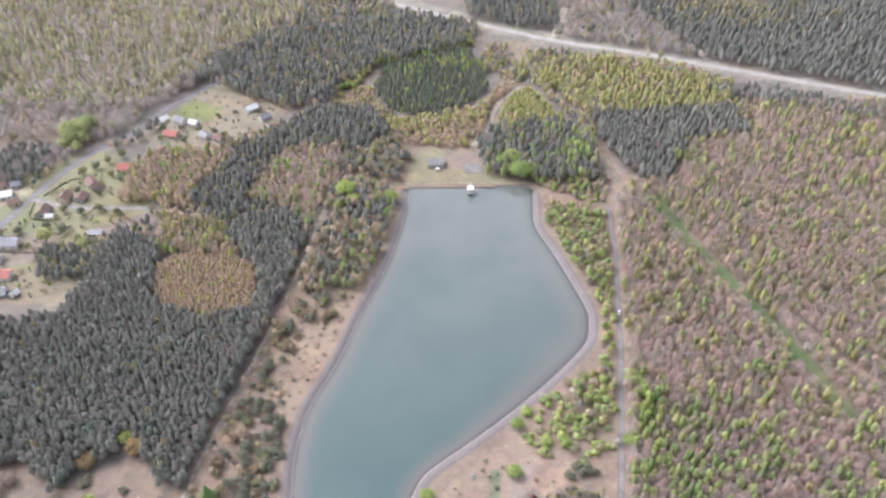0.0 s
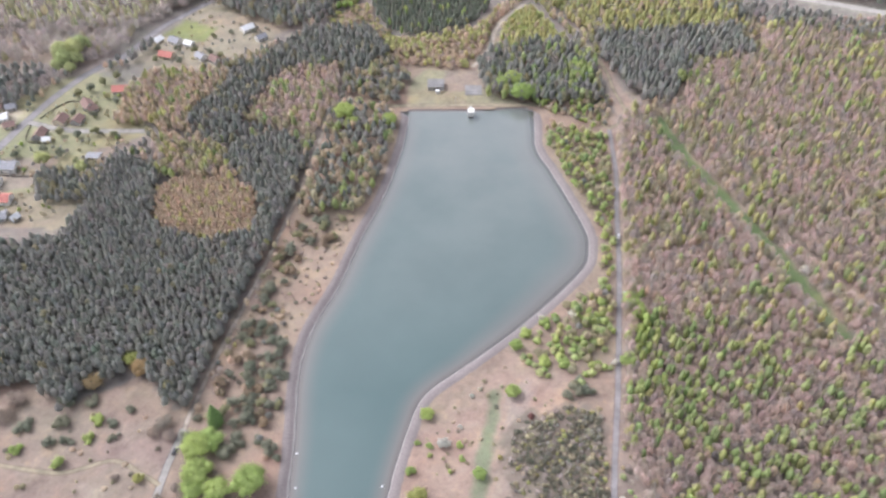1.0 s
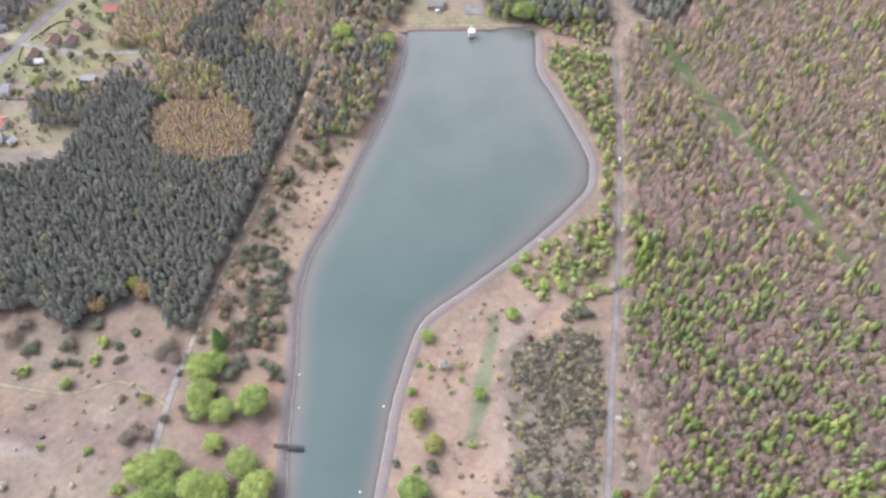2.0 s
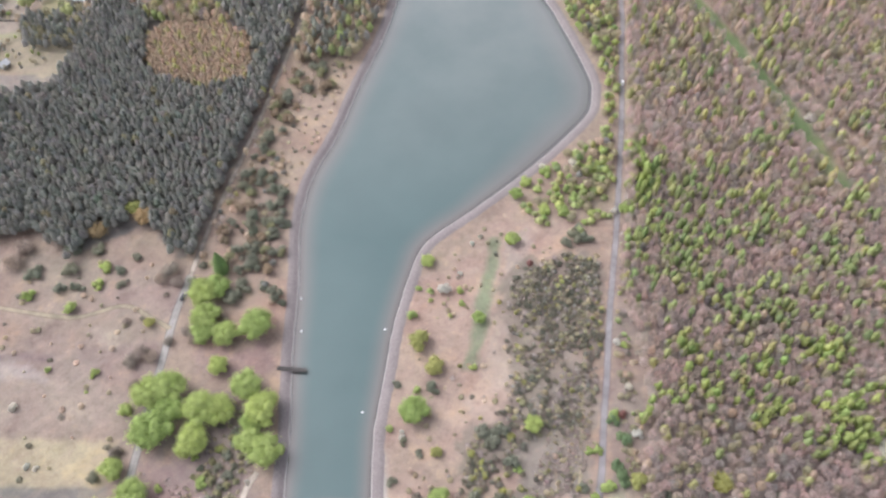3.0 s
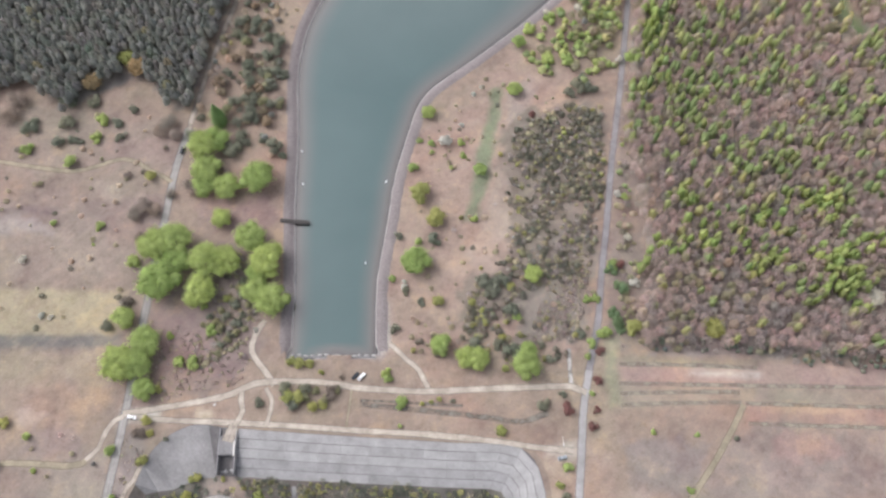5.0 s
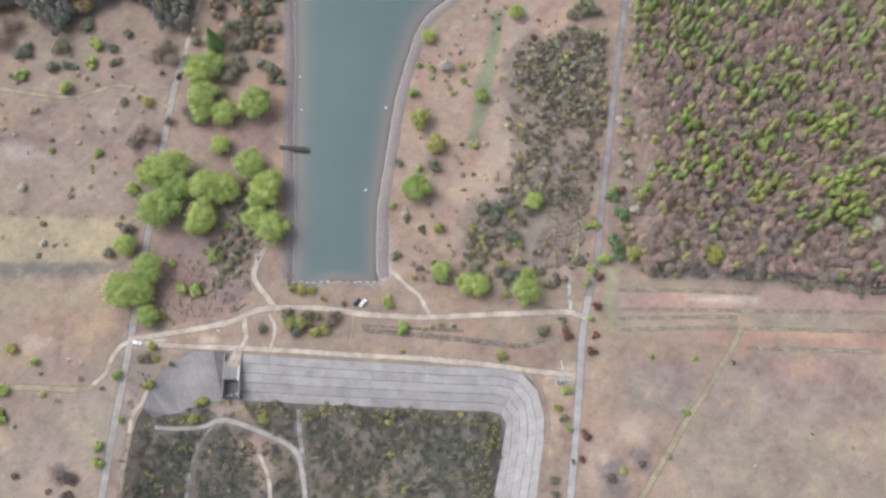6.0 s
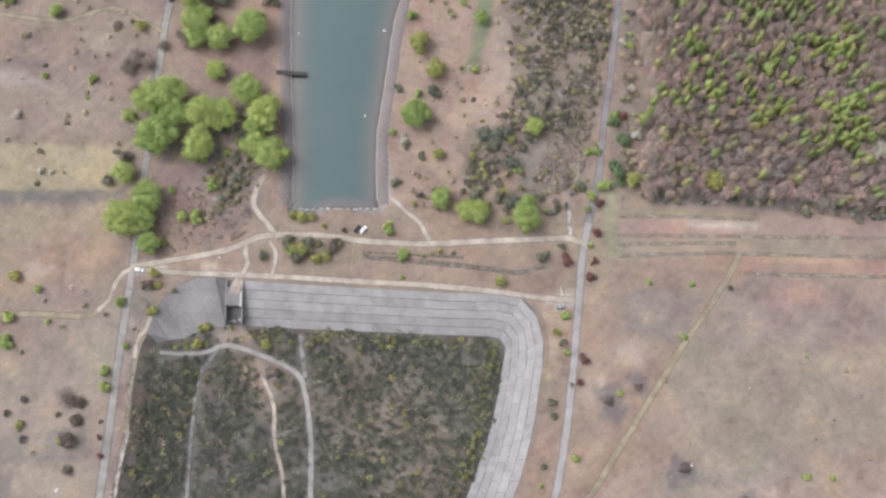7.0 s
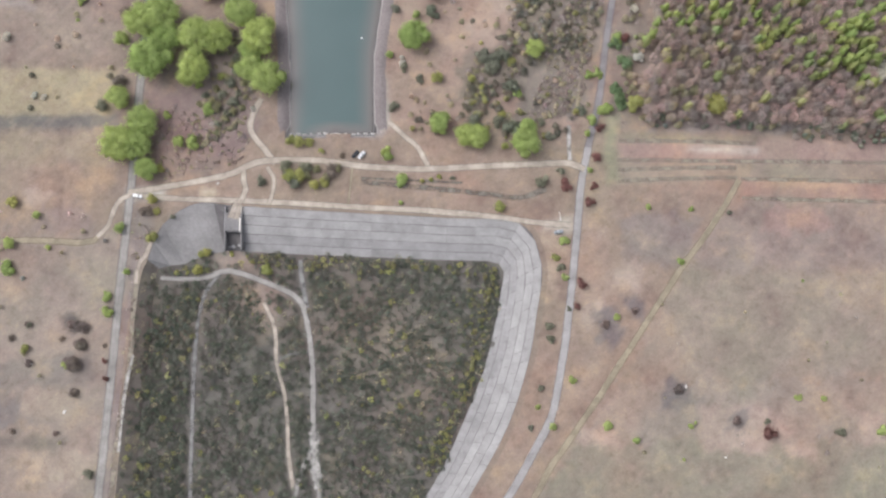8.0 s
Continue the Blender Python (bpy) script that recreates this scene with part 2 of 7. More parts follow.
MAT = {
    "ground": ground_material(),
    "water": water_material(),
    "bank": bank_material(),
    "leaf": foliage_material("leaves"),
    "twig": foliage_material("twig_veil", None, 0.54),
    "bud": foliage_material("budding_veil", None, 0.465),
    "leaf_green": foliage_material("spring_leaves", (0.43, 0.51, 0.20)),
    "leaf_pale": foliage_material("pale_leaves", (0.52, 0.55, 0.30)),
    "leaf_yellow": foliage_material("yellow_leaves", (0.42, 0.42, 0.17)),
    "leaf_dark": foliage_material("needles", (0.275, 0.282, 0.225), 0.43),
    "leaf_red": foliage_material("red_leaves", (0.27, 0.145, 0.135)),
    "leaf_fir": foliage_material("fir_needles", (0.25, 0.36, 0.16)),
    "leaf_olive": foliage_material("olive_leaves", (0.35, 0.34, 0.21), 0.44),
    "leaf_tan": foliage_material("budding_twigs", (0.36, 0.285, 0.215)),
    "leaf_brown": foliage_material("withered_leaves", (0.31, 0.262, 0.228), 0.47),
    "leaf_grey": foliage_material("bare_twigs", (0.40, 0.335, 0.30), 0.51),
    "leaf_plum": foliage_material("dark_bare_twigs", (0.28, 0.225, 0.215), 0.47),
    "leaf_white": foliage_material("blossom", (0.62, 0.60, 0.55)),
    "leaf_evergreen": foliage_material("evergreen_leaves", (0.22, 0.30, 0.17), 0.40),
    "leaf_orange": foliage_material("orange_leaves", (0.39, 0.295, 0.18)),
    "bark": surface("bark", (0.19, 0.16, 0.14), 0.95, 0.5, 4.0, 0.35),
    "asphalt": worn_road("worn_asphalt", (0.235, 0.217, 0.222), 0.0, 0.2),
    "dusty_road": worn_road("dusty_asphalt", (0.335, 0.318, 0.312), 0.08, 0.15),
    "sand_track": worn_road("sandy_track", (0.455, 0.395, 0.33), 0.2, 0.3),
    "path": worn_road("trodden_path", (0.40, 0.345, 0.29), 0.15, 0.45),
    "grass_track": worn_road("faint_grass_track", (0.305, 0.26, 0.185), 0.1, 0.25),
    "grey_track": worn_road("grey_gravel_track", (0.325, 0.305, 0.285), 0.24, 0.25),
    "highway": worn_road("pale_road", (0.36, 0.335, 0.305), 0.0),
    "concrete": surface("weathered_concrete", (0.225, 0.215, 0.215), 0.9, 0.09, 1.1, 0.3, 0.05),
    "concrete_dark": surface("dirty_joint", (0.13, 0.12, 0.12), 0.95, 0.2, 2.0, 0.3),
    "kerb": worn_road("broken_kerb", (0.42, 0.40, 0.375), 0.0, 0.7),
    "basin_track": worn_road("grey_basin_track", (0.235, 0.228, 0.22), 0.1, 0.5),
    "furrow": worn_road("grassy_furrow", (0.262, 0.228, 0.18), 0.0, 0.75),
    "ditch": worn_road("dead_grass_ditch", (0.18, 0.16, 0.135), 0.0, 0.8),
    "pale_stone": surface("pale_broken_stone", (0.46, 0.44, 0.41), 0.9, 0.3, 2.0, 0.25, 0.08),
    "slab": surface("slab_concrete", (0.297, 0.286, 0.281), 0.9, 0.16, 1.1, 0.2, 0.05, 0.0, 0.08),
    "slab_darker": surface("darker_slab_concrete", (0.262, 0.252, 0.25), 0.85, 0.16, 1.1, 0.2, 0.05, 0.0, 0.08),
    "lining_old": surface("smooth_grey_lining", (0.235, 0.224, 0.22), 0.9, 0.07, 0.9, 0.25, 0.04),
    "plaster": surface("white_plaster", (0.72, 0.69, 0.64), 0.9, 0.3, 3.0, 0.1),
    "plaster_cream": surface("cream_plaster", (0.62, 0.54, 0.40), 0.9, 0.3, 3.0, 0.1),
    "plaster_grey": surface("grey_plaster", (0.42, 0.40, 0.38), 0.9, 0.3, 3.0, 0.12),
    "roof_red": surface("red_roof_tiles", (0.44, 0.165, 0.135), 0.8, 0.4, 4.0, 0.2),
    "roof_brown": surface("brown_roof_tiles", (0.22, 0.14, 0.12), 0.85, 0.4, 4.0, 0.25),
    "roof_grey": surface("grey_roof_sheet", (0.24, 0.24, 0.26), 0.6, 0.4, 4.0, 0.2),
    "roof_white": surface("pale_roof_sheet", (0.62, 0.62, 0.62), 0.6, 0.4, 4.0, 0.15),
    "wood": surface("dark_wet_timber", (0.055, 0.048, 0.045), 0.85, 0.8, 6.0, 0.3),
    "wood_pale": surface("grey_timber", (0.28, 0.25, 0.21), 0.9, 0.8, 6.0, 0.3),
    "dark": surface("dark_opening", (0.03, 0.03, 0.035), 0.4, 1.0, 6.0, 0.1),
    "steel": surface("galvanised_steel", (0.45, 0.46, 0.47), 0.45, 1.0, 6.0, 0.15, 0.01, 0.7),
    "paint_white": surface("white_car_paint", (0.78, 0.78, 0.78), 0.25, 1.0, 8.0, 0.05, 0.0),
    "paint_dark": surface("dark_car_paint", (0.03, 0.033, 0.04), 0.25, 1.0, 8.0, 0.1, 0.0),
    "paint_grey": surface("grey_car_paint", (0.3, 0.32, 0.34), 0.3, 1.0, 8.0, 0.1, 0.0),
    "rubber": surface("rubber", (0.025, 0.025, 0.025), 0.9, 2.0, 9.0, 0.1),
    "buoy": surface("white_float", (0.8, 0.8, 0.78), 0.5, 2.0, 9.0, 0.05),
    "litter": surface("grey_heap", (0.36, 0.35, 0.34), 0.9, 0.8, 3.0, 0.4, 0.2),
}
glass, gnt, gb = shader("window_glass")
gb.inputs["Base Color"].default_value = (0.02, 0.025, 0.03, 1)
gb.inputs["Roughness"].default_value = 0.05
MAT["glass"] = glass


# ---- building blocks ----
def spline(pts, step=4.0, closed=False):
    """Points along a smooth curve through pts."""
    p = np.array(pts, float)
    n = len(p)
    out = []
    for i in range(n if closed else n - 1):
        a, b = p[i], p[(i + 1) % n]
        pa = p[(i - 1) % n] if closed or i > 0 else 2 * a - b
        pb = p[(i + 2) % n] if closed or i + 2 < n else 2 * b - a
        k = max(1, int(np.hypot(*(b - a)[:2]) / step))
        for t in np.arange(k) / k:
            out.append(0.5 * (2 * a + (b - pa) * t + (2 * pa - 5 * a + 4 * b - pb) * t ** 2 + (3 * a - pa - 3 * b + pb) * t ** 3))
    if not closed:
        out.append(p[-1])
    return np.array(out)


def inside(x, y, poly):
    poly = np.asarray(poly, float)
    hit = np.zeros(np.shape(x), bool)
    for (x1, y1), (x2, y2) in zip(poly, np.roll(poly, -1, 0)):
        if y1 != y2:
            hit ^= ((y1 > y) != (y2 > y)) & (x < (x2 - x1) * (y - y1) / (y2 - y1) + x1)
    return hit


def line_distance(x, y, pts, closed=False):
    pts = np.asarray(pts, float)
    best = np.full(np.shape(x), 1e9)
    ends = np.roll(pts, -1, 0) if closed else pts[1:]
    for (x1, y1), (x2, y2) in zip(pts, ends):
        dx, dy = x2 - x1, y2 - y1
        u = np.clip(((x - x1) * dx + (y - y1) * dy) / max(dx * dx + dy * dy, 1e-9), 0, 1)
        best = np.minimum(best, np.hypot(x - x1 - u * dx, y - y1 - u * dy))
    return best


def depth_in(x, y, poly):
    """Distance from the outline, positive inside."""
    return np.where(inside(x, y, poly), 1, -1) * line_distance(x, y, poly, True)


def wobble(x, y, size, seed=0.0):
    """Smooth unevenness between about -1 and 1."""
    a, b = x / size + seed * 1.7, y / size - seed * 2.3
    return (np.sin(a * 6.1 + 2.1 * np.sin(b * 4.3)) + np.sin(b * 5.3 + 1.7 * np.sin(a * 3.7 + 1.0)) + 0.6 * np.sin(a * 13.1 - b * 11.7) + 0.5 * np.sin(b * 23.0 + a * 17.0)) / 3.1


def mesh_arrays(name, verts, faces, mats, colors=None, index=None, smooth=False):
    """A mesh from arrays of corners and of faces of four (or three) corners each."""
    me = bpy.data.meshes.new(name)
    verts, faces = np.asarray(verts, np.float32), np.asarray(faces, np.int32)
    k = faces.shape[1]
    me.vertices.add(len(verts))
    me.vertices.foreach_set("co", verts.ravel())
    me.loops.add(faces.size)
    me.loops.foreach_set("vertex_index", faces.ravel())
    me.polygons.add(len(faces))
    me.polygons.foreach_set("loop_start", np.arange(0, faces.size, k, dtype=np.int32))
    for m in mats:
        me.materials.append(m)
    if index is not None:
        me.polygons.foreach_set("material_index", np.asarray(index, np.int32))
    if smooth:
        me.polygons.foreach_set("use_smooth", np.ones(len(faces), bool))
    me.update(calc_edges=True)
    if colors is not None:
        at = me.attributes.new("tint", "FLOAT_COLOR", "FACE")
        at.data.foreach_set("color", np.c_[colors, np.ones(len(colors))].astype(np.float32).ravel())
    return me


def part(name, data, parent=None, material=None, label=""):
    """Links a mesh, or a bmesh, as one object under a thing or a part."""
    if isinstance(data, bmesh.types.BMesh):
        me = bpy.data.meshes.new(name)
        data.to_mesh(me)
        data.free()
        data = me
    if material is not None:
        data.materials.clear()
        data.materials.append(material)
    ob = new(name, data)
    if parent is not None:
        ob.parent = parent
    return tagged(ob, label)


def box(bm, size, at=(0, 0, 0), turn=0.0, bevel=0.0, top=1.0):
    """A bevelled box standing on at; top narrows its upper face."""
    r = bmesh.ops.create_cube(bm, size=1)
    vs = r["verts"]
    for v in vs:
        if v.co.z > 0:
            v.co.x *= top
            v.co.y *= top
        v.co.z += 0.5
    bmesh.ops.scale(bm, vec=size, verts=vs)
    if bevel:
        es = list({e for v in vs for e in v.link_edges})
        r2 = bmesh.ops.bevel(bm, geom=es, offset=bevel, segments=1, affect="EDGES")
        vs = list({v for f in r2["faces"] for v in f.verts} | {v for v in vs if v.is_valid})
    bmesh.ops.transform(bm, matrix=Matrix.Translation(at) @ Matrix.Rotation(turn, 4, "Z"), verts=vs)
    return bm


def tube(bm, a, b, r1, r2, sides=6):
    a, b = Vector(a), Vector(b)
    r = bmesh.ops.create_cone(bm, cap_ends=True, segments=sides, radius1=r1, radius2=r2, depth=(b - a).length)
    m = Matrix.Translation((a + b) / 2) @ (b - a).to_track_quat("Z", "Y").to_matrix().to_4x4()
    bmesh.ops.transform(bm, matrix=m, verts=r["verts"])
    return bm


def ribbon(pts, width, z=0.05, thick=0.12, rag=0.0, step=3.0, seed=0.0):
    """A strip of road along a curve, with edges as ragged as rag that run out into the ground."""
    c = spline(pts, step)
    d = np.gradient(c, axis=0)
    d /= np.hypot(d[:, 0], d[:, 1])[:, None]
    nrm = np.c_[-d[:, 1], d[:, 0]]
    s = np.arange(len(c)) * step
    w1 = width / 2 * (1 + rag * wobble(s, s * 0.3, 40, seed) + rag * 0.6 * wobble(s, s * 0.7, 13, seed + 3))
    w2 = width / 2 * (1 + rag * wobble(s, s * 0.3, 40, seed + 9) + rag * 0.6 * wobble(s, s * 0.7, 13, seed + 5))
    n = len(c)
    soft = min(1.5, width * 0.45)
    v, edge, across = [], [], []
    w1, w2 = np.maximum(w1, width * 0.2), np.maximum(w2, width * 0.2)
    for off, e, q in ((w1 + soft, 0.0, 0.0), (w1 * 0.62, 1.0, 0.15), (w1 * 0.35, 1.0, 0.3), (w1 * 0, 1.0, 0.5), (-w2 * 0.35, 1.0, 0.7), (-w2 * 0.62, 1.0, 0.85), (-w2 - soft, 0.0, 1.0)):
        v.append(np.c_[c + nrm * off[:, None], np.full(n, z - 0.015 * (1 - e))])
        edge.append(np.full(n, e))
        across.append(np.full(n, q))
    i = np.arange(n - 1)
    f = np.concatenate([np.c_[k * n + i, (k + 1) * n + i, (k + 1) * n + i + 1, k * n + i + 1] for k in range(6)])
    return np.concatenate(v), f, np.concatenate(edge), np.concatenate(across)


def road(name, pts, width, material, label, category, z=0.05, rag=0.06, seed=0.0):
    v, f, edge, across = ribbon(pts, width, z, 0.15, rag, 3.0, seed)
    me = mesh_arrays(name, v, f, [material])
    for key, values in (("edge", edge), ("across", across)):
        at = me.attributes.new(key, "FLOAT", "POINT")
        at.data.foreach_set("value", values.astype(np.float32))
    ob = new(name, me)
    return tagged(ob, label, category, kind="structure")


# ---- the plan, in metres: x to the right of the camera's foot, y ahead of it ----
LAKE = [(-79, 106.5), (-82, 145), (-85, 189), (-86, 227), (-89, 273), (-85, 308), (-72, 344), (-61, 386), (-48, 428), (-41, 459), (-36, 488),
        (-33, 520), (-32, 531), (20, 532), (73, 532), (76, 484), (84, 459), (95, 423), (103, 392), (103, 378), (99, 360), (86, 342),
        (56, 310), (21, 279), (-5, 257), (-13, 238), (-21, 206), (-25, 176), (-29, 145), (-29, 118), (-31, 106.5), (-55, 106.3)]
BASIN_OUT = [(-146, 35), (-142.5, 47.5), (-136, 64), (-120.5, 74.3), (-100, 73), (-60, 70), (0, 66), (35, 63), (45, 43), (42, 19), (38, -2), (28, -31),
             (12, -59), (-10, -92), (-40, -130), (-110, -150), (-156, -120), (-153, -60), (-150, -10)]
BASIN_IN = [(-140.5, 31), (-138.5, 43.5), (-126, 45.5), (-113.5, 50.5), (-97, 51), (-60, 49), (0, 46), (25, 44), (26, 33), (21, 8), (16, -8), (7, -30),
            (-7, -58), (-28, -86), (-55, -118), (-110, -136), (-146, -112), (-146, -60), (-143, -10)]
FLOOR = -4.5
WATER = -1.2
ROAD_EAST = [(-10, -110), (10, -88), (27, -64), (39, -44), (48, -27), (53, -5), (57, 18), (62, 56), (65, 81), (69, 100), (75, 123), (79, 149), (84, 178),
             (90, 216), (99, 264), (108, 319), (115, 365), (121, 415), (126, 450), (128, 485), (129, 505)]
ROAD_WEST = [(-166, -130), (-161, -63), (-157, -1), (-155, 37), (-152, 80), (-150, 124), (-147, 179), (-145, 210), (-141, 237), (-134, 278), (-122, 332),
             (-112, 380), (-102, 433), (-95, 485), (-90, 530)]
ROAD_CROSS = [(-153, 80), (-133, 83), (-106, 88), (-95, 93), (-87, 95), (-63, 95), (-41, 92), (-13, 90), (17, 91), (47, 92), (60, 92), (67, 89)]
ROAD_LOWER = [(-150, 78.5), (-125, 76.5), (-100, 75.5), (-73, 74), (-46, 72), (-8, 69.5), (24, 66), (46, 63), (59, 62)]
TOWN_ROAD = [(-352, 440), (-337, 480), (-327, 516), (-313, 556), (-295, 589), (-277, 609), (-258, 653), (-240, 680), (-220, 707)]
HIGHWAY = [(-200, 975), (-55, 893), (10, 855), (71, 822), (129, 794), (203, 768), (292, 732), (342, 711), (420, 680), (560, 625), (900, 480)]
FIREBREAK = [(166, 519), (177, 474), (193, 432), (207, 395), (220, 363), (230, 327), (238, 296)]
lake_line = spline(LAKE, 5.0, True)
basin_out, basin_in = spline(BASIN_OUT, 5.0, True), spline(BASIN_IN, 5.0, True)

# ---- ground: one sheet with holes for the lake and the dry basin ----
def steps(*spans):
    out = [spans[0][0]]
    for a, b, d in spans:
        n = max(1, round((b - a) / d))
        out += [a + (b - a) * (i + 1) / n for i in range(n)]
    return np.array(out)


gx = steps((-4500, -1200, 600), (-1200, -560, 60), (-560, -230, 6), (-230, 230, 2), (230, 560, 6), (560, 1200, 60), (1200, 4500, 600))
gy = steps((-4500, -600, 600), (-600, -120, 60), (-120, 300, 2), (300, 560, 2.6), (560, 960, 5), (960, 1500, 60), (1500, 4500, 600))
GX, GY = np.meshgrid(gx, gy)
X, Y = GX.ravel(), GY.ravel()

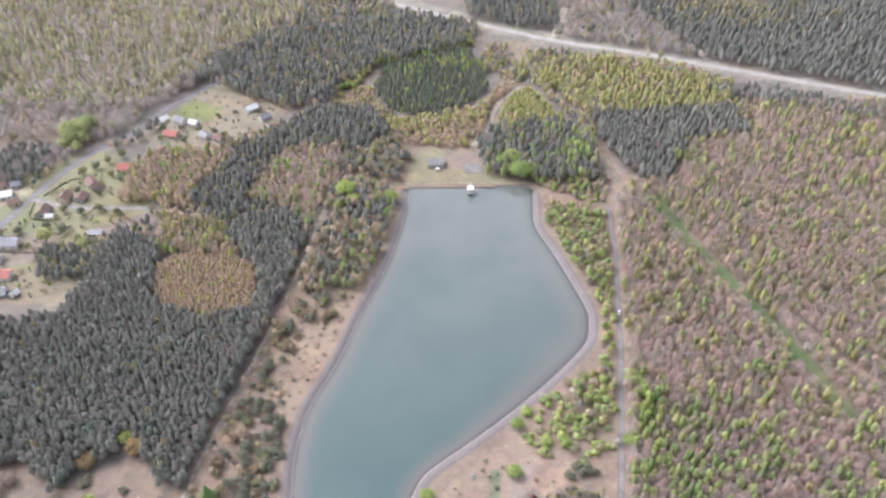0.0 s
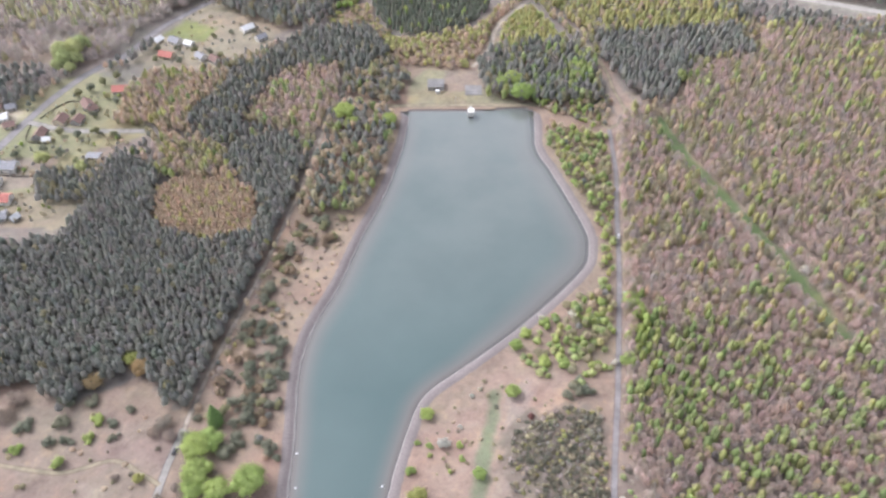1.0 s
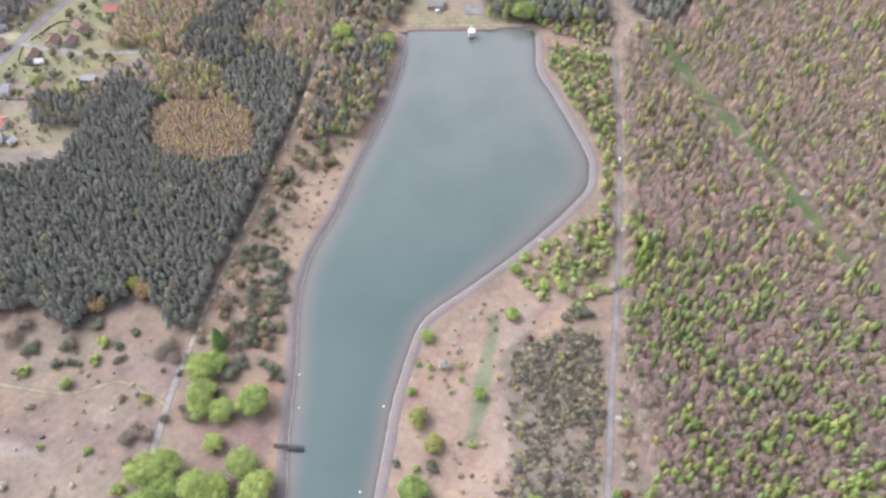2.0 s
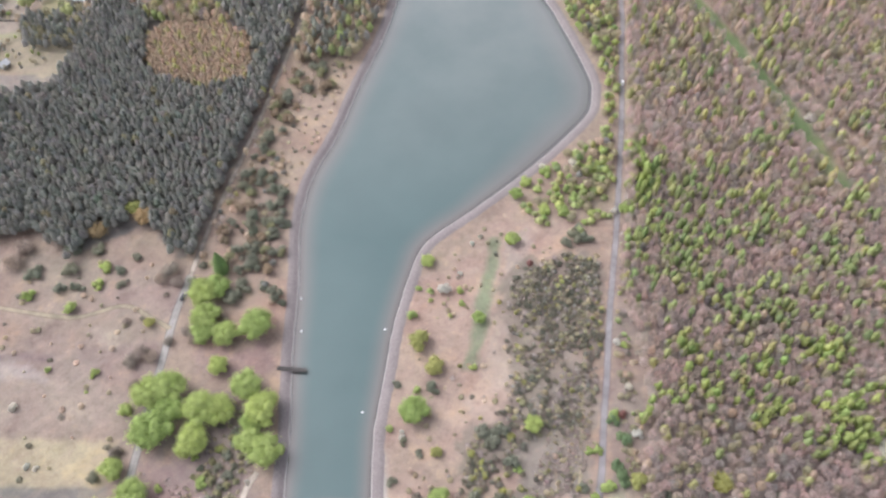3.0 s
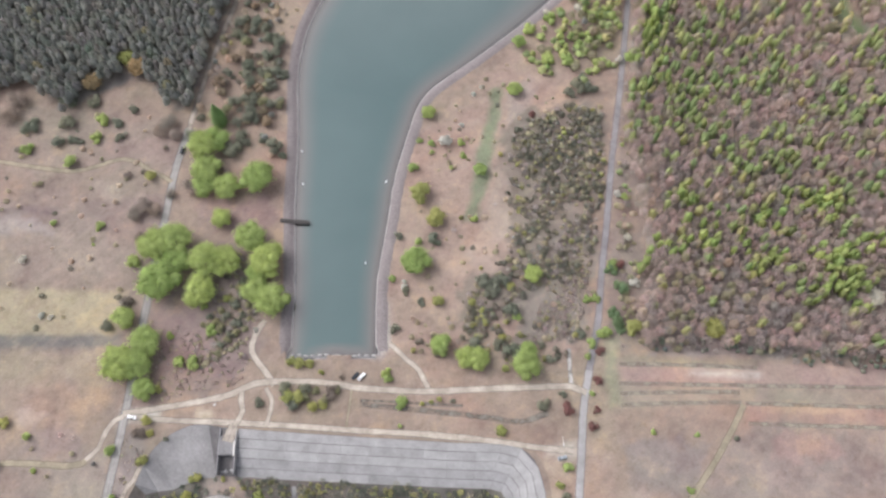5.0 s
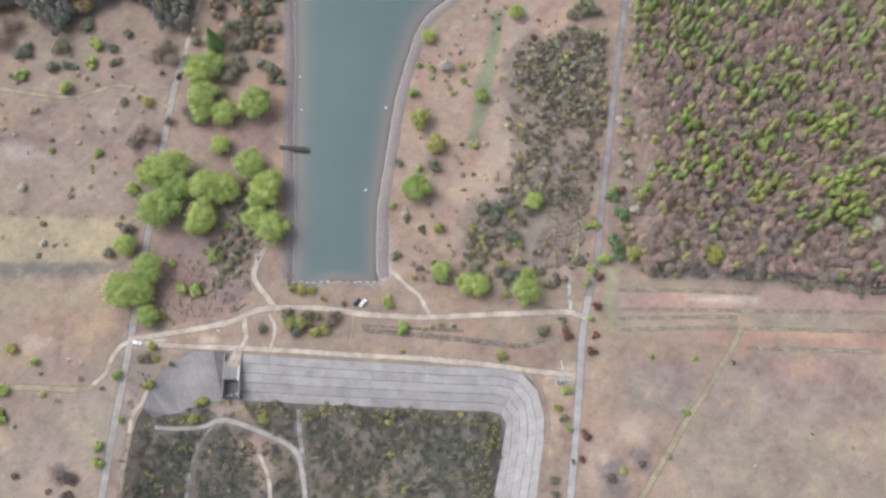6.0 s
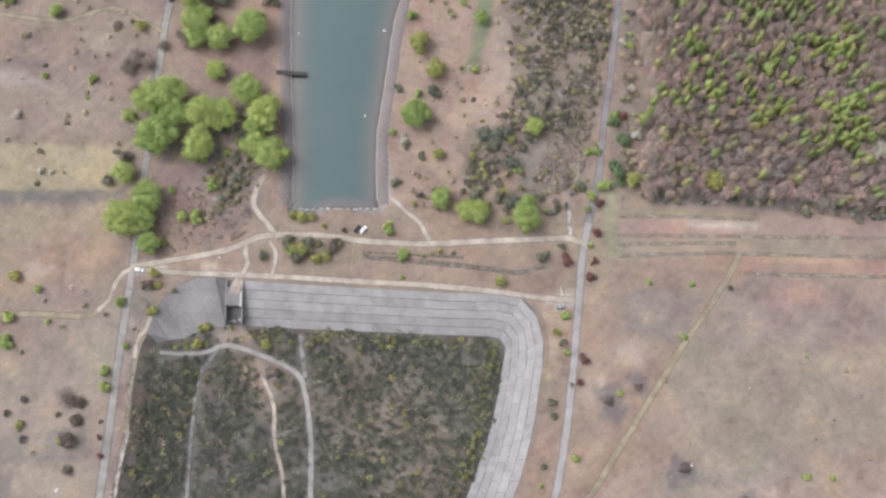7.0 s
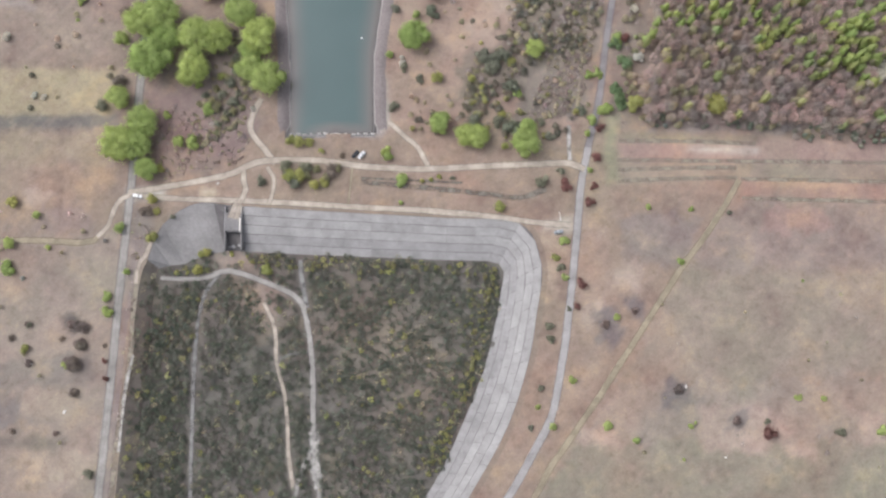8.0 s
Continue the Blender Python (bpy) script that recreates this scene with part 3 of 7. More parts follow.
HEATH, LITTER, NEEDLE, SAND = (0.262, 0.20, 0.16), (0.268, 0.224, 0.205), (0.205, 0.183, 0.165), (0.33, 0.29, 0.26)
LAND = [
    # (outline, colour, how uneven its edge is in metres)
    ([(-800, 250), (-236, 271), (-211, 252), (-173, 272), (-145, 250), (-118, 366), (-95, 470), (-60, 640), (60, 640), (110, 540), (130, 520), (1200, 520), (1200, 1500), (-800, 1500)], NEEDLE, 4),
    ([(97, 128), (100, 107), (700, 98), (700, 700), (270, 660), (190, 560), (150, 540), (128, 420), (102, 250), (106, 185), (104, 150)], LITTER, 3),
    ([(112, 310), (500, 290), (480, 690), (270, 660), (190, 560), (150, 540), (128, 420)], (0.262, 0.215, 0.175), 12),
    ([(-115, 383), (-104, 411), (-57, 411), (-67, 362), (-77, 320), (-93, 290), (-100, 316), (-113, 353)], (0.282, 0.215, 0.168), 4),
    ([(-42, 110), (60, 110), (82, 250), (60, 300), (20, 272), (-20, 230)], (0.30, 0.223, 0.181), 5),
    ([(-300, 60), (-150, 60), (-148, 240), (-210, 250), (-300, 265)], (0.242, 0.191, 0.158), 5),
    ([(-300, 119), (-162, 118), (-159, 142), (-300, 145)], (0.325, 0.275, 0.19), 1),
    ([(-300, 113), (-158, 112), (-160, 119), (-300, 119)], (0.155, 0.144, 0.132), 1),
    ([(-300, 175), (-190, 172), (-185, 190), (-300, 192)], (0.290, 0.248, 0.224), 4),
    ([(-300, -200), (-158, -200), (-154, 60), (-300, 60)], (0.262, 0.217, 0.183), 6),
    ([(-300, 70), (-160, 66), (-162, 96), (-300, 100)], (0.262, 0.205, 0.162), 5),
    ([(82, 93), (400, 85), (400, 97), (84, 106)], (0.297, 0.216, 0.188), 0.8),
    ([(82, 82), (141, 83), (400, 74), (400, 85), (82, 93)], (0.262, 0.218, 0.175), 0.8),
    ([(141, 74), (400, 64), (400, 74), (141, 83)], (0.290, 0.198, 0.164), 0.8),
    ([(82, 40), (118, 50), (141, 74), (400, 64), (400, 40), (112, 38), (85, 60)], (0.248, 0.20, 0.172), 3),
    ([(112, 38), (400, 40), (400, -8), (78, -12)], (0.256, 0.213, 0.174), 3),
    ([(78, -12), (400, -8), (400, -44), (60, -40)], (0.262, 0.220, 0.185), 6),
    ([(60, -40), (400, -44), (400, -200), (-20, -200), (39, -64)], (0.236, 0.21, 0.165), 4),
    ([(57, 40), (68, 85), (80, 95), (80, 30), (66, -20)], (0.28, 0.215, 0.172), 3),
    ([(10, 180), (17, 215), (27, 262), (33, 262), (25, 215), (17, 180)], (0.185, 0.198, 0.130), 1.5),
    ([(28, 165), (36, 260), (50, 270), (42, 200), (36, 150)], (0.297, 0.241, 0.208), 3),
    ([(32, 240), (69, 256), (88, 245), (84, 189), (72, 142), (49, 142), (7, 111), (7, 141), (31, 166)], (0.205, 0.168, 0.138), 6),
    ([(44, 198), (84, 192), (88, 246), (69, 253), (42, 240)], (0.19, 0.160, 0.132), 8),
    ([(36, 114), (66, 114), (76, 150), (78, 186), (62, 190), (48, 146), (34, 136)], (0.205, 0.175, 0.15), 4),
    ([(80, 112), (96, 112), (100, 150), (108, 190), (106, 262), (99, 262), (88, 200), (82, 150)], (0.218, 0.178, 0.152), 3),
    ([(-147, 84), (-112, 88), (-92, 108), (-93, 165), (-115, 168), (-147, 130)], (0.215, 0.172, 0.15), 4),
    ([(150, 70), (182, 68), (186, 55), (152, 53)], (0.275, 0.195, 0.172), 4),
    ([(84, 68), (125, 66), (118, 45), (88, 46)], (0.238, 0.195, 0.176), 5),
    ([(128, 58), (215, 56), (215, 42), (118, 40)], (0.25, 0.203, 0.178), 4),
    ([(77, 82), (83, 84), (84, 116), (78, 116)], (0.25, 0.235, 0.165), 1),
    ([(84, 107), (150, 104), (150, 101), (84, 103)], (0.245, 0.215, 0.16), 1.5),
    ([(-215, -35), (-178, -35), (-178, -40), (-215, -40)], (0.19, 0.165, 0.14), 1.5),
    ([(-195, -42), (-163, -42), (-165, -56), (-195, -54)], (0.30, 0.244, 0.20), 3),
    ([(-190, 20), (-162, 24), (-160, 0), (-192, 2)], (0.285, 0.232, 0.195), 5),
    ([(-215, -2), (-188, 0), (-186, -20), (-212, -22)], (0.22, 0.19, 0.165), 5),
    ([(-260, 205), (-150, 195), (-150, 160), (-170, 165), (-260, 195)], (0.235, 0.185, 0.158), 5),
    # dead heather, purple-brown, and paler trodden grass
    ([(-190, 227), (-146, 236), (-139, 229), (-146, 210), (-161, 216), (-181, 215)], (0.246, 0.188, 0.162), 4),
    ([(-194, 191), (-149, 199), (-149, 173), (-197, 172)], (0.236, 0.184, 0.160), 5),
    ([(-234, 190), (-205, 189), (-204, 185), (-233, 185)], (0.195, 0.155, 0.145), 1.5),
    ([(-126, 196), (-94, 194), (-84, 179), (-107, 176), (-131, 179)], (0.235, 0.172, 0.155), 5),
    ([(-146, 134), (-102, 137), (-94, 117), (-97, 98), (-136, 98)], (0.225, 0.170, 0.155), 5),
    ([(-222, 149), (-172, 152), (-157, 164), (-171, 176), (-229, 173)], (0.262, 0.21, 0.175), 5),
    ([(-187, 206), (-172, 203), (-173, 191), (-186, 194)], (0.305, 0.25, 0.205), 3),
    ([(29, 216), (35, 189), (32, 157), (18, 145), (12, 160), (22, 189)], (0.325, 0.258, 0.212), 3),
    ([(-119, 81), (-112, 82), (-111, 78), (-118, 77.5)], (0.44, 0.37, 0.28), 1),
    ([(-107, 77), (-95, 76.5), (-96.5, 71.5), (-106, 71.5)], (0.42, 0.36, 0.29), 1),
    ([(-153, 84), (-147, 82), (-136, 82), (-136, 77), (-148, 76), (-154, 70)], (0.40, 0.365, 0.325), 1),
    ([(47, 64.5), (60, 66), (61, 58), (52, 57.5), (46, 61)], (0.40, 0.355, 0.30), 1),
    ([(45, 58), (56, 56), (52, 30), (47, 36)], (0.33, 0.265, 0.205), 2),
    ([(-213, -18), (-196, -18), (-194, -30), (-212, -30)], (0.20, 0.18, 0.17), 4),
    ([(-190, 0), (-168, 2), (-166, -12), (-188, -14)], (0.215, 0.185, 0.165), 5),
    ([(-235, 92), (-160, 96), (-160, 110), (-235, 110)], (0.275, 0.225, 0.17), 4),
    ([(-205, 80), (-200, 84), (-192, 82), (-192, 74), (-202, 73)], (0.335, 0.27, 0.225), 3),
    ([(-195, 76), (-172, 74), (-170, 60), (-196, 62)], (0.245, 0.195, 0.172), 4),
    ([(62, -31), (77, -34), (77, -43), (64, -41)], (0.345, 0.272, 0.228), 2.5),
    ([(117, -24), (146, -23), (158, -35), (144, -45), (118, -44)], (0.345, 0.272, 0.228), 2.5),
    ([(190, -28), (202, -27), (201, -43), (190, -41)], (0.345, 0.272, 0.228), 2.5),
    ([(154, -42), (168, -42), (168, -48), (155, -47)], (0.345, 0.272, 0.228), 2.5),
    ([(64, 24), (74, 26), (71, 13), (63, 10)], (0.345, 0.272, 0.228), 2.5),
    ([(79, 42), (91, 45), (93, 31), (80, 34)], (0.345, 0.272, 0.228), 2.5),
    ([(-199, -13), (-177, -13), (-179, -26), (-198, -25)], (0.32, 0.262, 0.212), 2.5),
    ([(-192, -44), (-168, -43), (-168, -54), (-188, -54)], (0.32, 0.262, 0.212), 2.5),
    # scrubby strip by the basin, and the trodden corner of the lake
    ([(-150, 72), (-143, 72), (-138, 58), (-146, 40), (-150, -10), (-154, -70), (-159, -70), (-153, 20)], (0.232, 0.192, 0.178), 1.5),
    ([(-35, 140), (-29, 136), (-27, 113), (-31, 105.5), (-36, 106)], (0.335, 0.305, 0.285), 1),
    # town: lawns, plots and bare yards
    ([(-420, 420), (-255, 395), (-250, 425), (-262, 480), (-225, 500), (-262, 560), (-300, 590), (-420, 470)], (0.252, 0.243, 0.152), 3),
    ([(-300, 395), (-255, 395), (-250, 428), (-275, 436), (-310, 430)], (0.277, 0.238, 0.172), 1.5),
    ([(-350, 420), (-290, 440), (-285, 470), (-345, 470)], (0.264, 0.223, 0.184), 3),
    ([(-268, 600), (-228, 705), (-200, 700), (-140, 655), (-160, 620), (-190, 588), (-245, 590)], (0.271, 0.238, 0.180), 4),
    ([(-252, 644), (-236, 672), (-205, 655), (-212, 632)], (0.205, 0.225, 0.10), 0.8),
    ([(-400, 575), (-330, 600), (-318, 632), (-400, 640)], (0.284, 0.223, 0.184), 5),
    ([(-324, 575), (-290, 588), (-282, 605), (-310, 606), (-330, 590)], SAND, 3),
    ([(116.6, 100.3), (152, 98.7), (151.8, 96), (139.5, 95.2), (116.5, 98)], (0.46, 0.41, 0.35), 1),
    ([(150, 83), (190, 81.6), (192.7, 78.5), (166, 79.6), (149.5, 81)], (0.44, 0.30, 0.21), 1),
    ([(x - 4, y - 1) for x, y in FIREBREAK] + [(x + 7, y + 2) for x, y in FIREBREAK[::-1]], (0.125, 0.168, 0.08), 2),
    ([(-182, 19), (-177, 21), (-170, 18), (-170, 13), (-176, 12), (-182, 14)], (0.10, 0.09, 0.085), 2.5),
    ([(100, -13), (113, -12), (114, -24), (101, -25)], (0.17, 0.15, 0.145), 4.5),
    ([(84, 27), (95, 27), (95, 18), (85, 18)], (0.18, 0.155, 0.15), 4),
    ([(68, 22), (80, 22), (80, 6), (70, 6)], (0.18, 0.155, 0.15), 4),
    ([(128, -27), (138, -27), (138, -35), (128, -35)], (0.18, 0.155, 0.15), 4),
    ([(-356, 500), (-335, 512), (-330, 528), (-356, 540)], (0.40, 0.34, 0.27), 2.5),
    ([(-315, 505), (-308, 512), (-290, 508), (-293, 500)], (0.33, 0.29, 0.24), 1.5),
    ([(-260, 625), (-250, 642), (-222, 632), (-230, 618)], (0.37, 0.32, 0.25), 2),
    # by the dam
    ([(-30, 536), (-26, 575), (-10, 590), (40, 585), (44, 548), (74, 536)], (0.245, 0.228, 0.155), 2),
    ([(0, 556), (2, 590), (38, 585), (38, 558)], (0.244, 0.202, 0.168), 1.5),
    ([(130, 500), (136, 540), (133, 600), (143, 600), (150, 545), (168, 520), (160, 490)], (0.284, 0.223, 0.188), 3),
    ([(-99, 680), (-74, 700), (-49, 640), (19, 640), (53, 690), (76, 715), (51, 660), (23, 595), (-2, 588), (-52, 605)], (0.264, 0.202, 0.152), 4),
    ([(-98, 478), (-86, 520), (-75, 492), (-82, 455)], (0.284, 0.216, 0.176), 3),
    # cleared strip along the highway
    ([(-60, 920), (-60, 882), (30, 830), (90, 800), (120, 788), (210, 756), (430, 665), (440, 684), (200, 782), (90, 828)], (0.277, 0.259, 0.224), 2),
    ([(80, 720), (95, 790), (70, 800), (62, 760)], (0.264, 0.216, 0.176), 3),
]
cover = np.tile(np.array(HEATH), (len(X), 1))
for k, (outline, colour, rag) in enumerate(LAND):
    xs = X + rag * wobble(X, Y, 30, k) + rag * 0.5 * wobble(X, Y, 9, k + 5)
    ys = Y + rag * wobble(Y, X, 27, k + 2) + rag * 0.5 * wobble(Y, X, 8, k + 7)
    w = np.clip(0.5 + depth_in(xs, ys, outline) / 3.0, 0, 1)[:, None]
    cover = cover * (1 - w) + np.array(colour) * w
# softer patches: lichen-grey, rusty and sandy spots
w1, w2 = wobble(X, Y, 60, 31), wobble(X, Y, 22, 17)
cover *= (1 + 0.10 * w1 + 0.08 * w2)[:, None]
dry = np.clip(wobble(X, Y, 45, 51) - 0.35, 0, 1)[:, None] * 0.25
cover = cover * (1 - dry) + np.array((0.245, 0.21, 0.185)) * dry

pale = (np.clip(wobble(X, Y, 17, 61) - 0.25, 0, 1) * 0.5 + np.clip(wobble(Y, X, 7, 67) - 0.3, 0, 1) * 0.3)[:, None] * (cover[:, :1] > cover[:, 1:2] * 1.05)
cover = cover * (1 - pale) + np.array((0.355, 0.285, 0.24)) * pale
worn = (np.clip(wobble(X, Y, 13, 71) - 0.3, 0, 1) * 0.45 + np.clip(wobble(Y, X, 6, 77) - 0.4, 0, 1) * 0.35)[:, None]
cover = cover * (1 - worn) + np.array((0.195, 0.165, 0.148)) * worn
cover *= np.array((0.985, 1.0, 0.995))

hole = depth_in(X, Y, lake_line) > 0.0
rim = depth_in(X, Y, basin_out) > 0.2
ny, nx = GX.shape
idx = np.arange(nx * ny).reshape(ny, nx)
quads = np.stack([idx[:-1, :-1], idx[:-1, 1:], idx[1:, 1:], idx[1:, :-1]], -1).reshape(-1, 4)
quads = quads[~hole[quads].all(1) & ~rim[quads].any(1)]
ground_mesh = mesh_arrays("ground", np.c_[X, Y, np.zeros(len(X))], quads, [MAT["ground"]])
at = ground_mesh.attributes.new("cover", "FLOAT_COLOR", "POINT")
at.data.foreach_set("color", np.c_[np.clip(cover, 0.02, 0.8), np.ones(len(X))].astype(np.float32).ravel())
tagged(new("ground", ground_mesh), "pinkish dry heath, fields and forest floor in early spring", "ground", kind="structure")


def grid_patch(x0, x1, y0, y1, d):
    a, b = np.meshgrid(np.arange(x0, x1 + d, d), np.arange(y0, y1 + d, d))
    h, w = a.shape
    i = np.arange(h * w).reshape(h, w)
    return a.ravel(), b.ravel(), np.stack([i[:-1, :-1], i[:-1, 1:], i[1:, 1:], i[1:, :-1]], -1).reshape(-1, 4)


# lake bed with its bank, and the water on it
x, y, f = grid_patch(-96, 110, 98, 540, 1.6)
sd = depth_in(x, y, lake_line) + 0.25 * wobble(x, y, 16, 3)
sd_bank = np.where(sd > 0, sd + 4.4 * np.clip((113 - y) / 6, 0, 1) + 3.6 * np.clip((y - 522) / 6, 0, 1), sd)
z = np.interp(sd_bank, [-2, -0.4, 0.4, 3.1, 5.6, 8, 16, 40], [-0.6, -0.02, 0.12, 0.1, WATER, -1.75, -3.2, -5])
f = f[(sd[f] > -2).any(1)]
tagged(new("lake_bank", mesh_arrays("lake_bank", np.c_[x, y, z], f, [MAT["bank"]], smooth=True)), "grey stony sloping bank and bed of the lake", "lake bank", kind="structure")
f = f[(sd[f] > 0.5).any(1)]
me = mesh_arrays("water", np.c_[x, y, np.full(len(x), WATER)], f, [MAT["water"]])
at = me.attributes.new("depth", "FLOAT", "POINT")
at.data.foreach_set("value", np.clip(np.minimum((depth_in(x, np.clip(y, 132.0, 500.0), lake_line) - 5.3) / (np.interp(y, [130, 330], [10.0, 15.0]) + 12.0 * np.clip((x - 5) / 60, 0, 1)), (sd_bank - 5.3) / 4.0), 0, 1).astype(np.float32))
# 0 at the near end, 1 at the far end
at = me.attributes.new("far_pale", "FLOAT", "POINT")
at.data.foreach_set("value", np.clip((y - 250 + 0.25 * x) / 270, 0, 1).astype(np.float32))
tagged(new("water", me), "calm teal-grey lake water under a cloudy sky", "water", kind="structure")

# dry basin: its floor and its lined slope
x, y, f = grid_patch(-160, 50, -155, 80, 2.0)
sd = depth_in(x, y, basin_in)
f = f[(sd[f] > -3).any(1)]
me = mesh_arrays("basin_floor", np.c_[x, y, FLOOR + 0.25 * wobble(x, y, 30, 8)], f, [MAT["ground"]])
col = np.tile(np.array((0.128, 0.119, 0.106)), (len(x), 1)) * (1 + 0.2 * wobble(x, y, 18, 4))[:, None]
bare_earth = np.maximum(np.clip(1.3 - np.hypot((x + 87) / 12, (y - 27) / 14), 0, 1), np.clip(1.4 - np.hypot((x + 103) / 13, (y - 47) / 7), 0, 1))[:, None] * 0.85
col = col * (1 - bare_earth) + np.array((0.27, 0.222, 0.19)) * bare_earth
mid = np.clip(1 - np.hypot((x + 25) / 45, (y - 5) / 42), 0, 1)[:, None]
col = col * (1 - mid) + np.array((0.195, 0.173, 0.142)) * mid
at = me.attributes.new("cover", "FLOAT_COLOR", "POINT")
at.data.foreach_set("color", np.c_[col, np.ones(len(x))].astype(np.float32).ravel())
tagged(new("basin_floor", me), "dark scrubby floor of the drained basin", "basin floor", kind="structure")


def loft(outer, inner, z0, z1, rows=4):
    u = np.linspace(0, 1, rows + 1)[:, None, None]
    p = np.asarray(outer)[None] * (1 - u) + np.asarray(inner)[None] * u
    zz = np.broadcast_to(z0 * (1 - u) + z1 * u, p.shape[:2] + (1,))
    n = p.shape[1]
    i, j = np.arange(n), (np.arange(n) + 1) % n
    f = np.concatenate([np.c_[k * n + i, k * n + j, (k + 1) * n + j, (k + 1) * n + i] for k in range(rows)])
    return np.concatenate([p, zz], -1).reshape(-1, 3), f


def pair_spline(a, b, k):
    """Both outlines refined alike, so that their points keep facing each other."""
    out = [[], []]
    for res, p in zip(out, (np.array(a, float), np.array(b, float))):
        n = len(p)
        for i in range(n):
            pa, q, r, pb = p[i - 1], p[i], p[(i + 1) % n], p[(i + 2) % n]
            for t in np.arange(k) / k:
                res.append(0.5 * (2 * q + (r - pa) * t + (2 * pa - 5 * q + 4 * r - pb) * t ** 2 + (3 * q - pa - 3 * r + pb) * t ** 3))
    return np.array(out[0]), np.array(out[1])


def covered(me, colour):
    """Gives a mesh one ground cover."""
    at = me.attributes.new("cover", "FLOAT_COLOR", "POINT")
    at.data.foreach_set("color", np.tile(np.array((*colour, 1.0), np.float32), len(me.vertices)))
    return me


b_out, b_in = pair_spline(BASIN_OUT, BASIN_IN, 6)
v, f = loft(b_out, b_in, 0.05, FLOOR - 0.1)
lined = np.tile((np.arange(len(b_out)) < 13 * 6) & (np.arange(len(b_out)) >= 6), 4)
me = covered(mesh_arrays("basin_slope", v, f, [MAT["ground"], MAT["concrete_dark"]], index=lined.astype(int)), (0.20, 0.176, 0.15))
tagged(new("basin_slope", me), "dirty grey sloping side of the drained basin", "basin slope", kind="structure")

run = np.roll(b_out, -1, 0) - np.roll(b_out, 1, 0)
side = np.c_[run[:, 1], -run[:, 0]] / np.hypot(run[:, 0], run[:, 1])[:, None]
side *= np.where(depth_in(*(b_out + side).T, b_out) > 0, -1, 1)[:, None]
v, f = loft(b_out + side * 4.2, b_out, 0.02, 0.05, 2)
v[:len(b_out), 2] = -0.1
tagged(new("basin_rim", covered(mesh_arrays("basin_rim", v, f, [MAT["ground"]]), (0.235, 0.19, 0.155))), "trodden dry grass along the edge of the basin", "basin rim", kind="structure")

# ---- roads and tracks ----
road("road_east", ROAD_EAST[9:], 2.3, MAT["asphalt"], "narrow worn grey asphalt road beside the forest", "road", 0.06, 0.09, 1)
road("road_south", ROAD_EAST[:10], 2.5, MAT["dusty_road"], "narrow dusty pale grey road beside the fields", "road", 0.06, 0.09, 1)
road("road_west", ROAD_WEST[:9], 2.8, MAT["grey_track"], "pale grey gravel road through the heath", "road", 0.06, 0.1, 2)
road("road_forest", ROAD_WEST[8:], 2.0, MAT["path"], "narrow sandy road along the pine wood", "road", 0.06, 0.15, 2)
road("road_cross", ROAD_CROSS, 2.2, MAT["sand_track"], "pale sandy road past the end of the lake", "road", 0.10, 0.22, 3)
road("road_lower", ROAD_LOWER, 2.0, MAT["sand_track"], "pale sandy road on the edge of the basin", "road", 0.12, 0.22, 4)
road("track", [(-82.5, 93.5), (-84.6, 96.6), (-88.1, 101.0), (-91.4, 104.8), (-94.6, 109.9), (-95.1, 113.2), (-94.0, 117.6), (-92.0, 122.0), (-89.5, 126)], 2.1, MAT["sand_track"], "sandy track that leads to the shore", "track", 0.08, 0.2, 5)
road("track", [(-97.5, 90), (-97.6, 86), (-96.2, 81), (-99.5, 74)], 1.9, MAT["sand_track"], "short sandy link between two tracks", "track", 0.14, 0.2, 6)
road("track", [(-86.3, 92), (-83, 87), (-83.2, 80), (-85, 74)], 1.4, MAT["sand_track"], "short sandy link between two tracks", "track", 0.14, 0.2, 7)
road("track", [(-45, 91), (-46, 82), (-47, 73)], 0.8, MAT["grass_track"], "narrow trodden path in dry grass", "track", 0.13, 0.3, 8)
road("track", [(-27.5, 114), (-20.1, 106.9), (-13.3, 100.6), (-8.4, 91)], 1.7, MAT["sand_track"], "narrow trodden path in dry grass", "track", 0.08, 0.3, 9)
road("track", [(64, 118), (68, 150), (73, 185), (79, 225), (86, 250)], 1.3, MAT["grass_track"], "faint path beside the asphalt road", "track", 0.07, 0.4, 41)
road("track", [(60.2, 91), (59.8, 100), (60, 111)], 1.3, MAT["kerb"], "short concrete path beside the road", "track", 0.08, 0.1, 10)
road("track", [(-152, 79), (-156, 77), (-159.5, 72), (-162, 64), (-167, 58.5)], 1.7, MAT["sand_track"], "short sandy track that leaves the gravel road", "track", 0.08, 0.2, 42)
road("track", [(-167, 58.5), (-174, 56), (-215, 57), (-300, 50)], 2.0, MAT["grass_track"], "faint track in dry grass", "track", 0.07, 0.3, 11)
road("track", [(141, 83), (127, 61), (110, 39), (90, 10), (65, -26), (48, -49), (39, -64), (10, -110)], 2.0, MAT["grass_track"], "faint straight track across the fields", "track", 0.07, 0.2, 12)
road("track", [(-109, 41), (-117, 28), (-120, -3), (-120, -70), (-121, -110)], 1.3, MAT["basin_track"], "faint grey track on the basin floor", "track", FLOOR + 0.35, 0.25, 13)
road("track", [(-112, 40), (-104, 42), (-86, 36), (-72, 29), (-67.5, 20), (-64.2, -2), (-63.4, -28), (-63, -42), (-60.5, -53), (-59, -80)], 1.9, MAT["grey_track"], "pale winding track on the basin floor", "track", FLOOR + 0.38, 0.25, 14)
